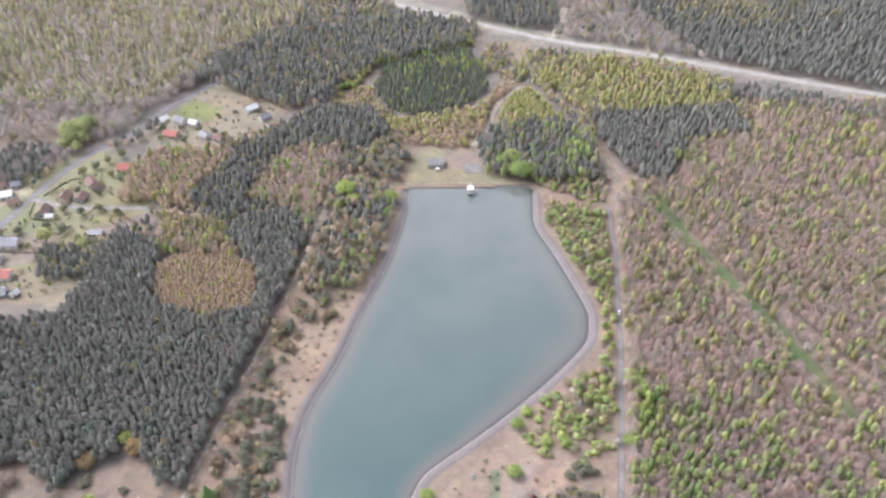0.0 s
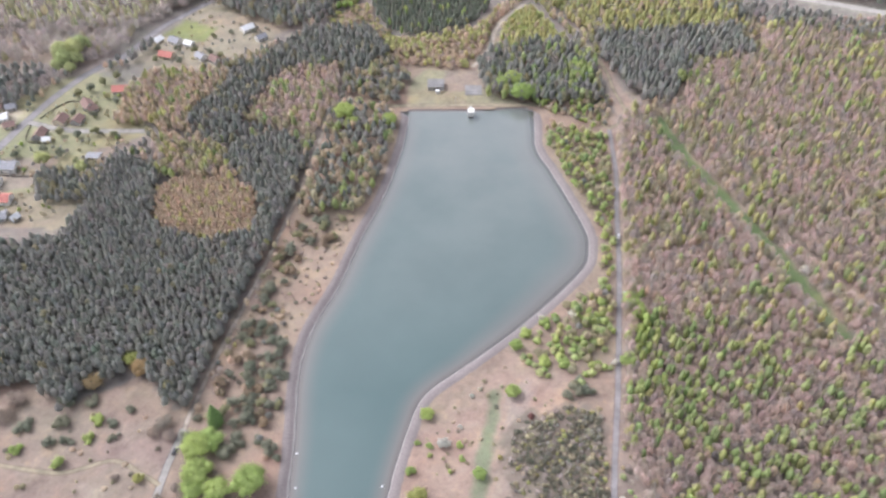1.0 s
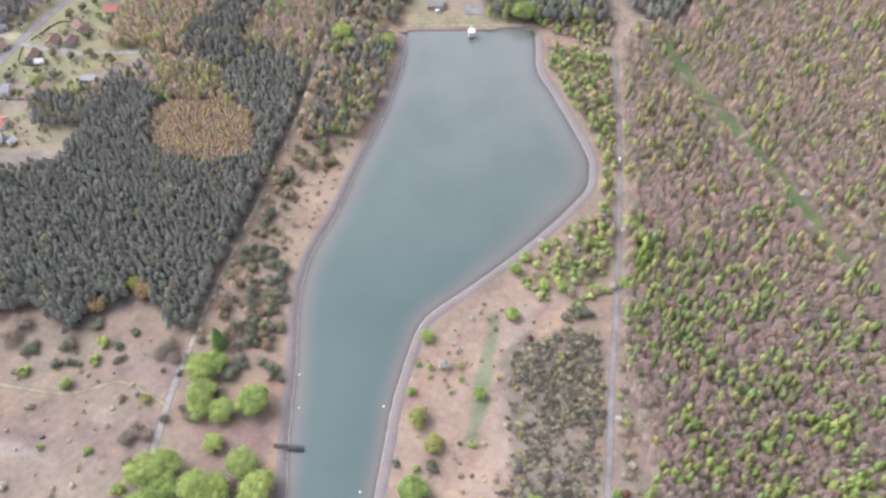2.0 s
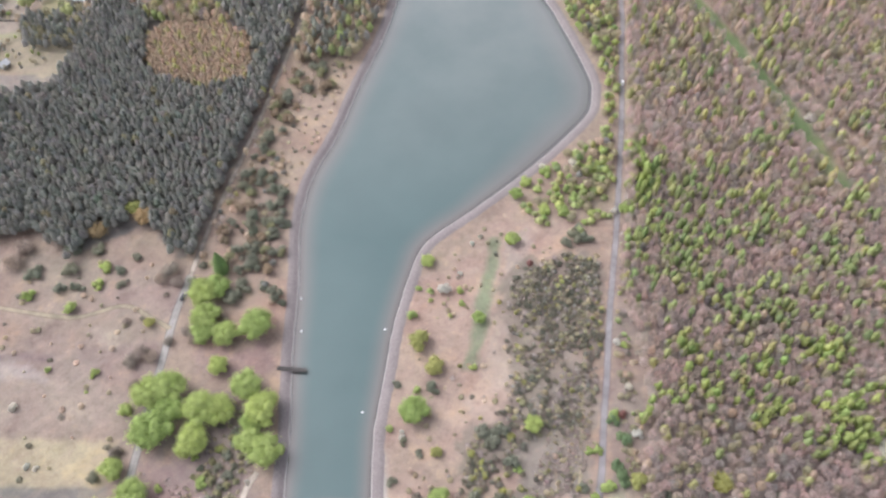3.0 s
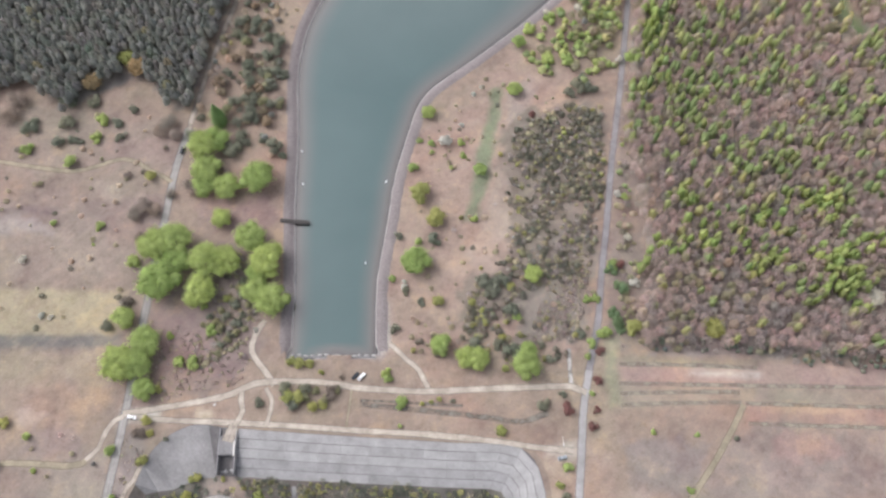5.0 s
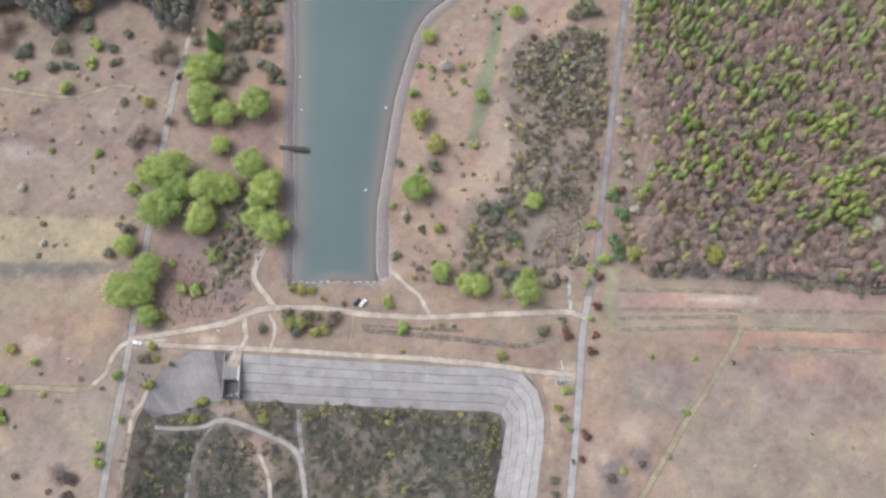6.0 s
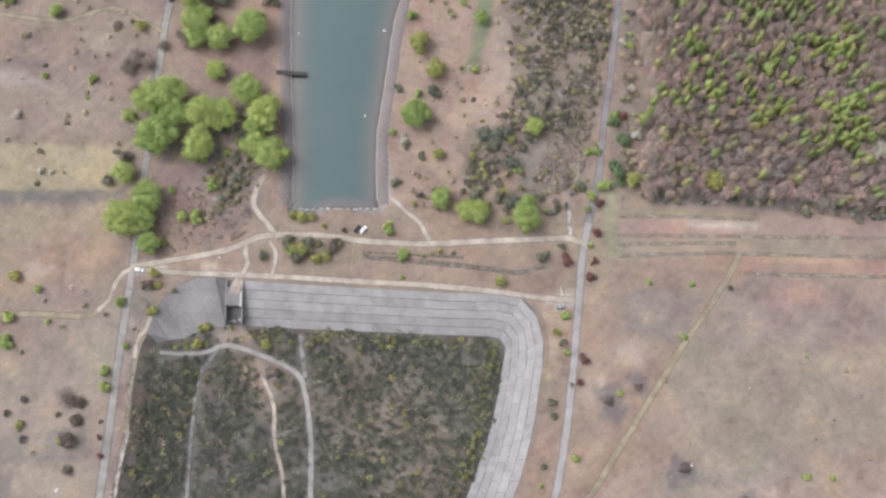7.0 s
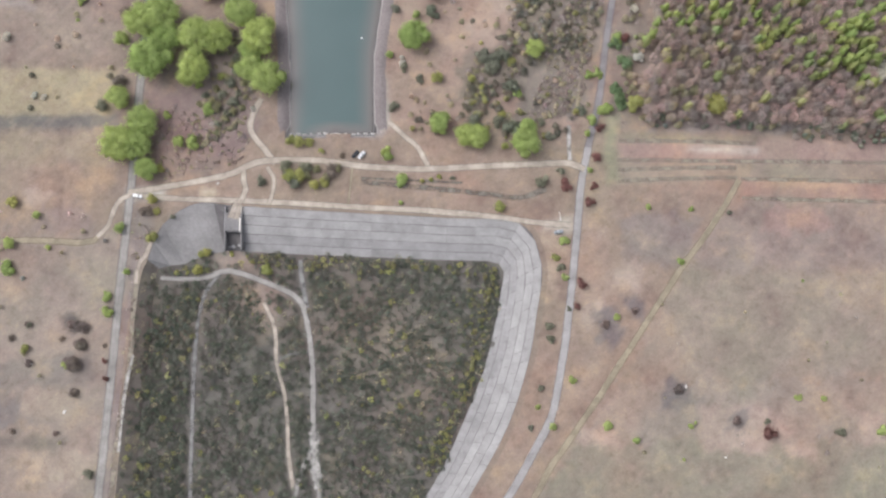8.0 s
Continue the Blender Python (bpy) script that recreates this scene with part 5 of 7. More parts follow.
FORESTS = [
    # name, label, [(outline, spacing, mix, heights, widths, gaps)]
    ("pine_forest", "dense dark grey-green pine wood", [
        ([(-420, 300), (-300, 265), (-236, 271), (-211, 250), (-202, 273), (-173, 275), (-157, 256), (-142, 252), (-134, 290), (-125, 327), (-118, 366), (-114, 404), (-104, 445),
          (-100, 468), (-124, 505), (-165, 491), (-160, 468), (-150, 458), (-130, 434), (-128, 394), (-160, 386), (-196, 396), (-207, 425), (-210, 458), (-249, 484), (-253, 427), (-260, 390), (-309, 380), (-420, 390)],
         3.75, {"pine": 0.955, "grey": 0.03, "olive": 0.015}, (9.5, 12), (4.7, 6.1), 0),
        ([(-204, 517), (-176, 582), (-136, 638), (-118, 664), (-66, 664), (-47, 619), (-80, 591), (-92, 600), (-139, 591), (-161, 524), (-150, 500)], 4.7, {"pine": 0.93, "olive": 0.07}, (11, 14), (4.6, 6.2), 0),
        ([(-265, 700), (-226, 774), (-175, 829), (-54, 873), (10, 843), (28, 801), (-71, 749), (-110, 690), (-140, 665), (-192, 690), (-222, 708)], 5.4, {"pine": 0.80, "olive": 0.14, "grey": 0.06}, (11, 15), (5, 6.6), 0),
        ([(138, 648), (267, 664), (275, 619), (216, 605), (189, 548), (166, 548), (141, 600)], 5.2, {"pine": 0.95, "grey": 0.05}, (12, 15), (5, 6.5), 0),
        ([(28, 595), (44, 628), (107, 643), (133, 609), (132, 552), (77, 546), (36, 556)], 5.2, {"pine": 0.7, "olive": 0.12, "grey": 0.08, "green": 0.1}, (11, 15), (5, 6.5), 0),
        ([(250, 700), (300, 705), (420, 660), (400, 640), (300, 670)], 6.0, {"pine": 0.75, "grey": 0.25}, (11, 14), (5, 7), 0),
        ([(-420, 540), (-345, 545), (-325, 585), (-340, 600), (-420, 590)], 6.0, {"pine": 0.8, "grey": 0.2}, (9, 13), (5, 7), 0),
        ([(-270, 610), (-255, 640), (-275, 640), (-290, 610)], 6.0, {"pine": 1}, (9, 12), (5, 6), 0),
        ([(-292, 425), (-240, 430), (-235, 470), (-300, 462)], 4.6, {"pine": 0.85, "olive": 0.15}, (8, 11), (4.4, 5.8), 0),
    ]),
    ("larch_plantation", "even dark young larch plantation with a few green trees", [
        ([(-70, 713), (-55, 758), (25, 790), (45, 749), (43, 702), (19, 668), (-33, 655), (-55, 675)], 3.8, {"larch": 0.93, "fresh": 0.05, "yellow": 0.02}, (7, 10), (3.6, 4.6), 0),
    ]),
    ("yellow_wood", "pale yellow-green birch wood coming into leaf", [
        ([(51, 664), (81, 707), (112, 643), (59, 628)], 4.2, {"yellow": 0.85, "fresh": 0.1, "tan": 0.05}, (7, 9), (4, 5.2), 0),
        ([(92, 713), (102, 761), (174, 774), (247, 737), (278, 702), (266, 668), (138, 655)], 5.0, {"yellow": 0.7, "tan": 0.12, "grey": 0.10, "olive": 0.08}, (8, 12), (4.6, 6), 0),
        ([(-101, 702), (-82, 745), (-14, 794), (34, 822), (28, 801), (-71, 752), (-85, 710)], 4.2, {"yellow": 0.6, "fresh": 0.4}, (6, 9), (4.5, 6), 0),
        ([(-60, 640), (-33, 650), (30, 665), (45, 690), (60, 700), (40, 650), (10, 632), (-40, 625)], 5.5, {"yellow": 0.7, "tan": 0.3}, (6, 9), (4.5, 6), 0.0),
        ([(70, 715), (85, 780), (98, 780), (95, 725)], 5, {"yellow": 0.6, "pine": 0.3, "tan": 0.1}, (7, 10), (5, 6), 0),
        ([(-175, 840), (-54, 885), (-60, 930), (-150, 960)], 7.0, {"olive": 0.4, "pine": 0.4, "grey": 0.2}, (10, 14), (6, 8), 0),
    ]),
    ("broadleaf_forest", "budding pinkish-brown broadleaf forest with scattered green trees", [
        ([(100, 233.3), (101, 212.0), (103, 184.8), (102, 165), (100.5, 150), (95.5, 131.9), (97.5, 115), (130, 114.5), (156, 114.5), (182, 109), (235, 106), (330, 102), (400, 290), (106, 290), (99, 250)],
         3.9, {"bare": 0.64, "grey": 0.12, "tan": 0.03, "olive": 0.08, "green": 0.10, "yellow": 0.03}, (8.5, 12.5), (3.4, 5.0), 0),
        ([(99, 119), (101, 111), (156, 110.5), (183, 104.5), (240, 101), (240, 109), (183, 112), (157, 117), (120, 117)], 2.6, {"larch": 0.5, "grey": 0.35, "olive": 0.15}, (2.5, 5), (2.6, 4.2), -0.8),
        ([(106, 290), (400, 290), (450, 410), (240, 410), (160, 380), (119, 380), (113, 343)],
         4.3, {"bare": 0.45, "brush": 0.06, "grey": 0.12, "tan": 0.04, "olive": 0.12, "green": 0.16, "yellow": 0.05}, (9, 13.5), (3.7, 5.4), 0),
        ([(119, 380), (160, 380), (240, 410), (450, 410), (480, 560), (421, 680), (300, 668), (275, 619), (216, 605), (194, 548), (149, 540), (134, 500), (127, 440)],
         4.3, {"bare": 0.28, "brush": 0.17, "grey": 0.12, "tan": 0.05, "olive": 0.17, "green": 0.15, "yellow": 0.06}, (9, 13.5), (3.7, 5.4), 0),
        ([(-260, 517), (-263, 565), (-243, 595), (-196, 595), (-185, 578), (-203, 532), (-201, 506)], 3.9, {"tan": 0.52, "bare": 0.10, "olive": 0.16, "green": 0.14, "yellow": 0.08}, (8, 11), (3.5, 4.6), 0),
        ([(-206, 420), (-207, 446), (-186, 456), (-150, 450), (-133, 436), (-130, 396), (-160, 389), (-193, 398)], 2.5, {"tan": 0.92, "yellow": 0.08}, (5.5, 7.5), (2.5, 3.3), 0),
        ([(-214, 490), (-208, 458), (-186, 456), (-150, 452), (-160, 475), (-190, 485)], 4.0, {"tan": 0.4, "yellow": 0.2, "olive": 0.2, "green": 0.2}, (7, 10), (3.6, 4.8), -0.6),
        ([(-226, 505), (-167, 491), (-164, 455), (-208, 455)], 4.4, {"tan": 0.25, "olive": 0.28, "grey": 0.14, "green": 0.22, "yellow": 0.11}, (8, 12), (4.2, 5.6), 0),
        ([(-161, 524), (-139, 591), (-92, 609), (-86, 548), (-103, 502)], 4.4, {"bare": 0.32, "olive": 0.24, "green": 0.28, "tan": 0.16}, (9, 12), (4.2, 5.6), 0),
        ([(-99, 680), (-74, 713), (-49, 648), (19, 648), (53, 702), (76, 725), (51, 669), (23, 600), (-2, 600), (-52, 612)], 3.9, {"tan": 0.66, "yellow": 0.18, "bare": 0.16}, (4, 7), (3.2, 4.6), -0.9),
    ]),
    ("far_forest", "distant dark pines, bare trees and birches paled with painted haze", [
        ([(285, 752), (560, 640), (700, 1000), (250, 1000), (215, 900)], 6.3, {"pine": 1.0}, (12, 15), (5.2, 6.6), 0),
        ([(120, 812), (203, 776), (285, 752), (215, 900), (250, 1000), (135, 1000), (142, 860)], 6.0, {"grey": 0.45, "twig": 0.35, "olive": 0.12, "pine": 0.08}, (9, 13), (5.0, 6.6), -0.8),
        ([(10, 1000), (132, 1000), (128, 845), (85, 840), (30, 872)], 6.0, {"pine": 0.95, "olive": 0.05}, (12, 15), (5, 6.5), 0),
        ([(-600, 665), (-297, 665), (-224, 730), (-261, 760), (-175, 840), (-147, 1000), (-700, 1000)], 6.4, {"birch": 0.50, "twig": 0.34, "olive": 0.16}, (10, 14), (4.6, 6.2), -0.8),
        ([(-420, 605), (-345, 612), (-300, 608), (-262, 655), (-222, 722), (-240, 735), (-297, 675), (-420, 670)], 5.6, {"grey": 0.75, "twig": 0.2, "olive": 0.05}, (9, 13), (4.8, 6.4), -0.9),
    ]),
    ("mixed_wood", "mixed pines and budding trees between the woods", [
        ([(-262, 395), (-255, 470), (-228, 500), (-258, 520), (-262, 580), (-200, 600), (-140, 640), (-118, 668), (-60, 668), (-40, 610), (-80, 560), (-90, 520), (-110, 430), (-128, 330), (-200, 330)],
         4.8, {"pine": 0.5, "olive": 0.22, "tan": 0.18, "green": 0.1}, (8, 12), (4, 5.6), 0),
        ([(-226, 712), (-140, 662), (-118, 668), (-100, 700), (-80, 745), (30, 800), (40, 850), (-60, 890), (-180, 840), (-262, 762)], 5.4, {"pine": 0.6, "olive": 0.25, "tan": 0.15}, (9, 12), (4.6, 6), 0),
        ([(26, 595), (112, 590), (136, 600), (112, 660), (90, 712), (84, 790), (250, 750), (290, 706), (304, 668), (292, 640), (262, 610), (205, 600), (170, 545), (142, 600)], 5.2, {"olive": 0.35, "tan": 0.2, "pine": 0.25, "yellow": 0.2}, (7, 11), (4.2, 5.6), 0),
        ([(-345, 540), (-326, 590), (-296, 606), (-268, 640), (-262, 616), (-300, 590), (-326, 540)], 5.0, {"pine": 0.5, "olive": 0.2, "tan": 0.3}, (7, 10), (4, 5.6), -0.2),
    ]),
    ("shore_wood", "mixed pines and budding trees round the lake", [
        ([(-77, 556), (-38, 532), (-36, 488), (-48, 447), (-57, 417), (-89, 417), (-104, 417), (-96, 481), (-84, 532)], 5.0, {"pine": 0.5, "green": 0.14, "olive": 0.18, "tan": 0.18}, (8, 12), (4.6, 6.6), -0.9),
        ([(-130, 260), (-118, 340), (-100, 420), (-70, 415), (-72, 390), (-96, 380), (-106, 320), (-92, 290), (-92, 250), (-110, 235)], 6.2, {"pine": 0.55, "olive": 0.15, "tan": 0.3}, (5, 9), (4.2, 6.6), -0.3),
        ([(-141, 262), (-127, 327), (-117, 404), (-104, 452), (-97, 452), (-108, 404), (-117, 327), (-131, 262)], 4.6, {"grey": 0.34, "tan": 0.28, "olive": 0.24, "yellow": 0.06, "pine": 0.08}, (4, 9), (2.6, 4.8), -0.15),
        ([(-92, 600), (-80, 560), (-44, 548), (-28, 585), (-40, 612), (-70, 622)], 5.0, {"pine": 0.4, "olive": 0.25, "tan": 0.2, "green": 0.15}, (6, 11), (3.8, 5.4), -0.4),
        ([(-112, 690), (-78, 628), (-45, 628), (-36, 648), (-62, 672), (-80, 705)], 4.6, {"tan": 0.4, "olive": 0.25, "yellow": 0.2, "pine": 0.15}, (5, 9), (3.6, 5.2), -0.5),
        ([(36, 760), (48, 800), (66, 800), (78, 740), (62, 715), (46, 745)], 4.8, {"tan": 0.35, "yellow": 0.3, "pine": 0.35}, (6, 10), (3.8, 5.4), -0.4),
        ([(74, 545), (126, 512), (136, 545), (132, 575), (110, 590), (80, 560)], 5.0, {"olive": 0.3, "tan": 0.25, "fresh": 0.25, "pine": 0.2}, (4, 8), (3.6, 5.2), -0.3),
        ([(-70, 560), (-40, 545), (-28, 590), (-60, 605)], 5.5, {"pine": 0.5, "olive": 0.3, "grey": 0.2}, (8, 12), (5, 6), 0),
        ([(73, 530), (127, 506), (124, 447), (109, 343), (101, 300), (80, 290), (60, 300), (101, 352), (106, 385), (96, 440), (82, 470)], 5.0, {"olive": 0.2, "green": 0.26, "fresh": 0.3, "yellow": 0.16, "tan": 0.06, "pine": 0.02}, (4, 8), (4, 6.5), -1.3),
    ]),
]
GREENER = [(145, 278, 20, 24, "green", 0.7), (134, 247, 13, 20, "green", 0.75), (173, 217, 22, 15, "green", 0.6), (221, 239, 15, 22, "green", 0.7), (133, 168, 8, 8, "fresh", 1.0), (115, 163, 7, 6, "fresh", 0.8),
           (150, 160, 7, 6, "fresh", 0.85), (167, 156, 5, 5, "fresh", 0.85), (164, 177, 7, 6, "fresh", 0.7), (155, 147, 4, 4, "fresh", 0.8), (201, 140, 10, 9, "fresh", 1.0), (182, 135, 5, 5, "fresh", 0.8), (200, 152, 8, 8, "fresh", 0.9),
           (188, 158, 5, 5, "fresh", 0.6), (198, 187, 11, 10, "fresh", 0.7), (213, 165, 7, 7, "fresh", 0.7), (123, 192, 6, 6, "fresh", 0.7), (181, 189, 6, 6, "fresh", 0.6), (101, 152, 4, 5, "fresh", 0.7),
           (231, 193, 20, 9, "green", 0.7), (200, 337, 16, 14, "green", 0.6), (185, 262, 14, 18, "green", 0.45),
           (117, 292, 8, 22, "fresh", 0.7), (112, 235, 6, 20, "green", 0.5), (300, 520, 40, 60, "green", 0.25), (255, 440, 20, 60, "green", 0.3), (215, 560, 20, 20, "green", 0.5),
           (170, 125, 60, 8, "grey", 0.6), (112, 122, 8, 10, "olive", 0.6), (-232, 552, 9, 16, "green", 0.7), (-120, 550, 16, 16, "green", 0.6), (117, 580, 14, 20, "green", 0.8),
           (0, 740, 10, 8, "yellow", 0.8), (-30, 725, 10, 10, "fresh", 0.6), (25, 740, 12, 12, "fresh", 0.6), (330, 860, 70, 30, "olive", 0.7)]
SHORE_TREES = []
TAKEN = np.zeros((0, 2))
for name, label, zones in FORESTS:
    spots = []
    for k, (outline, spacing, mix, hs, ws, gaps) in enumerate(zones):
        more = scatter(outline, spacing, mix, hs, ws, 3.0, gaps, k * 7 + len(name), patches=GREENER)
        if name == "shore_wood" and k in (1, 4):
            more.sort(key=lambda s: s[2])
            cut = 200 if k == 1 else 330
            SHORE_TREES += more[:cut]
            spots += more[cut:]
        else:
            if name == "mixed_wood":
                # only where nothing grows yet
                more = [s for s in more if np.hypot(*(TAKEN - (s[1], s[2])).T).min() > 5.0]
            spots += more
    TAKEN = np.vstack([TAKEN, np.array([s[1:3] for s in spots])])
    # trees in leaf keep together
    if name == "broadleaf_forest":
        keep = wobble(np.array([s[1] for s in spots]), np.array([s[2] for s in spots]), 9, 3)
        spots = [("bare" if s[0] == "green" and k < np.interp(s[2], [150, 250, 300, 345], [0.15, -0.3, -0.05, 0.3]) else s[0], *s[1:]) for s, k in zip(spots, keep)]
    # trees in leaf stand taller and slimmer
    spots = [(q, x, y, z, h * 1.15, w * 1.12) if q in ("green", "fresh", "yellow") and name == "broadleaf_forest" else (q, x, y, z, h, w) for q, x, y, z, h, w in spots]
    if name == "mixed_wood":
        loose = spots
        continue
    if name == "shore_wood":
        spots = loose + spots
    plant_many(name, spots, {"pine_forest": 17, "broadleaf_forest": 14, "far_forest": 8}.get(name, 12), label, "forest")

BASIN_TRACKS = [[(-109, 41), (-117, 28), (-120, -3), (-121, -110)], [(-112, 40), (-104, 42), (-86, 36), (-72, 29), (-66, 14), (-63, -12), (-63, -43), (-61, -80)],
                [(-88, 26), (-82, 15), (-81, -1), (-77, -22), (-73, -58)], [(-137, 39), (-130, 38.4), (-110, 40)], [(-112, 47), (-98, 48), (-92, 40), (-88, 28)], [(-70.5, 47), (-67, 24)]]
SCRUB = [
    ("basin_scrub", "dense dark scrub on the basin floor", [
        (BASIN_IN, 2.0, {"dwarf": 0.86, "olive": 0.115, "gold": 0.025}, (0.6, 1.9), (1.2, 3.2), -0.5, FLOOR),
        ([(-146, 30), (-118, 36), (-122, -110), (-146, -110)], 2.2, {"dwarf": 0.84, "olive": 0.09, "gold": 0.07}, (1.0, 2.2), (1.8, 3.2), -0.2, FLOOR),
        (BASIN_OUT, 2.8, {"dwarf": 0.6, "olive": 0.3, "gold": 0.1}, (0.7, 1.8), (1.8, 3.4), -1.0, "slope"),
        ([(-97, 50), (-60, 48), (0, 45), (24, 43), (25, 33), (20, 8), (6, -30), (-8, -58), (-14, -52), (2, -26), (14, 8), (19, 36), (0, 40), (-60, 43), (-97, 44)], 2.0, {"gold": 0.62, "olive": 0.28, "dwarf": 0.10}, (1.2, 2.6), (1.2, 2.6), -0.15, FLOOR),
        ([(-4, 40), (22, 40), (22, 20), (14, -8), (2, -34), (-8, -34), (4, -4), (8, 20), (0, 34)], 3.4, {"gold": 0.5, "olive": 0.3, "dwarf": 0.2}, (1.0, 2.2), (1.1, 2.2), -0.2, FLOOR),
    ]),
    ("heath_scrub", "low dark juniper and pine scrub on dry heath", [
        ([(36, 234), (69, 253), (87, 245), (83, 189), (71, 145), (49, 145), (9, 114), (9, 139), (33, 163)], 2.3, {"heath": 0.50, "grey": 0.20, "olive": 0.21, "gold": 0.05, "pine": 0.04}, (0.8, 2.6), (1.3, 3.8), -0.3, 0),
        ([(46, 196), (84, 192), (88, 246), (69, 253), (42, 238)], 2.8, {"heath": 0.6, "olive": 0.2, "grey": 0.15, "gold": 0.05}, (0.8, 2.6), (1.6, 4.0), -0.4, 0),
        ([(38, 112), (66, 116), (74, 150), (76, 180), (66, 180), (50, 142)], 1.8, {"twigs": 0.45, "grey": 0.35, "olive": 0.2}, (0.4, 1.1), (0.9, 2.3), -0.5, 0),
        ([(-153, 66), (-144, 70), (-139, 60), (-146, 44), (-152, -60), (-157, -60), (-152, 20)], 2.6, {"twigs": 0.5, "grey": 0.35, "olive": 0.15}, (0.25, 0.7), (0.9, 2.0), -0.1, 0),
        ([(-20, 112), (80, 112), (90, 250), (40, 290), (-8, 240)], 6, {"olive": 0.5, "heath": 0.1, "tan": 0.25, "gold": 0.1, "grey": 0.05}, (0.6, 2.0), (1.2, 3.4), 0.3, 0),
        ([(-20, 108), (60, 104), (66, 120), (40, 132), (0, 128)], 3.6, {"heath": 0.45, "olive": 0.25, "gold": 0.15, "grey": 0.15}, (1.2, 3.0), (1.8, 4), 0.1, 0),
        ([(-230, 120), (-155, 120), (-150, 245), (-210, 248), (-240, 260)], 9, {"olive": 0.45, "heath": 0.25, "tan": 0.3}, (0.8, 2.5), (1.4, 3.6), 0.3, 0),
        ([(-125, 100), (-95, 105), (-92, 160), (-110, 165)], 2.3, {"olive": 0.4, "grey": 0.35, "heath": 0.25}, (0.5, 1.4), (1.4, 3.2), -0.2, 0),
        ([(-147, 83), (-100, 90), (-95, 108), (-147, 130)], 2.4, {"twigs": 0.5, "grey": 0.2, "olive": 0.3}, (0.25, 0.7), (0.9, 2.2), -0.3, 0),
        ([(-230, -80), (-163, -80), (-160, 70), (-230, 75)], 13, {"olive": 0.4, "pine": 0.2, "bare": 0.4}, (0.8, 2.2), (1.5, 3), 0.3, 0),
        ([(85, -80), (240, -80), (240, 60), (100, 40)], 18, {"olive": 0.4, "grey": 0.4, "fresh": 0.2}, (0.6, 1.6), (1.2, 2.5), 0.3, 0),
        ([(45, 283), (60, 310), (85, 334), (107, 332), (103, 280), (70, 263)], 5, {"fresh": 0.4, "green": 0.3, "olive": 0.3}, (2, 4.5), (3.5, 6.5), -0.15, 0),
        ([(86, 110), (96, 112), (100, 200), (108, 270), (100, 270), (90, 205)], 3.3, {"olive": 0.4, "grey": 0.25, "heath": 0.15, "green": 0.12, "tan": 0.08}, (1.2, 3.6), (1.8, 4.4), -0.2, 0),
        ([(-113, 353), (-104, 411), (-60, 411), (-70, 360), (-80, 325), (-93, 290), (-98, 320)], 4.2, {"heath": 0.3, "olive": 0.25, "twigs": 0.25, "tan": 0.2}, (0.6, 2.0), (1.2, 3.2), 0.05, 0),
        ([(-350, 400), (-262, 400), (-230, 500), (-265, 560), (-330, 540)], 6, {"olive": 0.35, "pine": 0.35, "fresh": 0.1, "tan": 0.2}, (2, 5), (1.8, 4.2), 0.1, 0),
        ([(-255, 600), (-232, 690), (-150, 655), (-190, 592)], 8, {"olive": 0.4, "pine": 0.6}, (1.5, 4), (1.8, 4), 0.1, 0),
        ([(74, 535), (128, 508), (138, 545), (134, 570), (80, 548)], 6, {"fresh": 0.3, "olive": 0.4, "tan": 0.3}, (2, 5), (3, 5), 0.0, 0),
        ([(-140, 240), (-130, 300), (-100, 330), (-92, 270), (-92, 215), (-110, 235)], 5.6, {"heath": 0.4, "pine": 0.25, "olive": 0.2, "tan": 0.15}, (2, 4.5), (3, 5.2), 0.05, 0),
    ]),
]
for name, label, zones in SCRUB:
    spots = []
    for k, (outline, spacing, mix, hs, ws, gaps, base) in enumerate(zones):
        more = scatter(outline, spacing, mix, hs, ws, 2.0, gaps, k * 5 + 3, base == 0, 0.0 if base == "slope" else base, 1.0)
        if base == "slope":
            # the bare earth slope on the west side of the basin
            px, py = np.array([s[1] for s in more]), np.array([s[2] for s in more])
            d1, d2 = depth_in(px, py, basin_out), -depth_in(px, py, basin_in)
            more = [(s[0], s[1], s[2], FLOOR * u / (u + w), s[4], s[5]) for s, u, w in zip(more, d1, d2) if u > 0.8 and w > 0 and s[1] < -112 and s[2] < 42]
        elif base:
            more = [s for s in more if all(line_distance(np.array(s[1]), np.array(s[2]), p) > 2.0 for p in BASIN_TRACKS)]
        spots += more
    plant_many(name, spots, 16, label, "scrub", False, name == "heath_scrub")


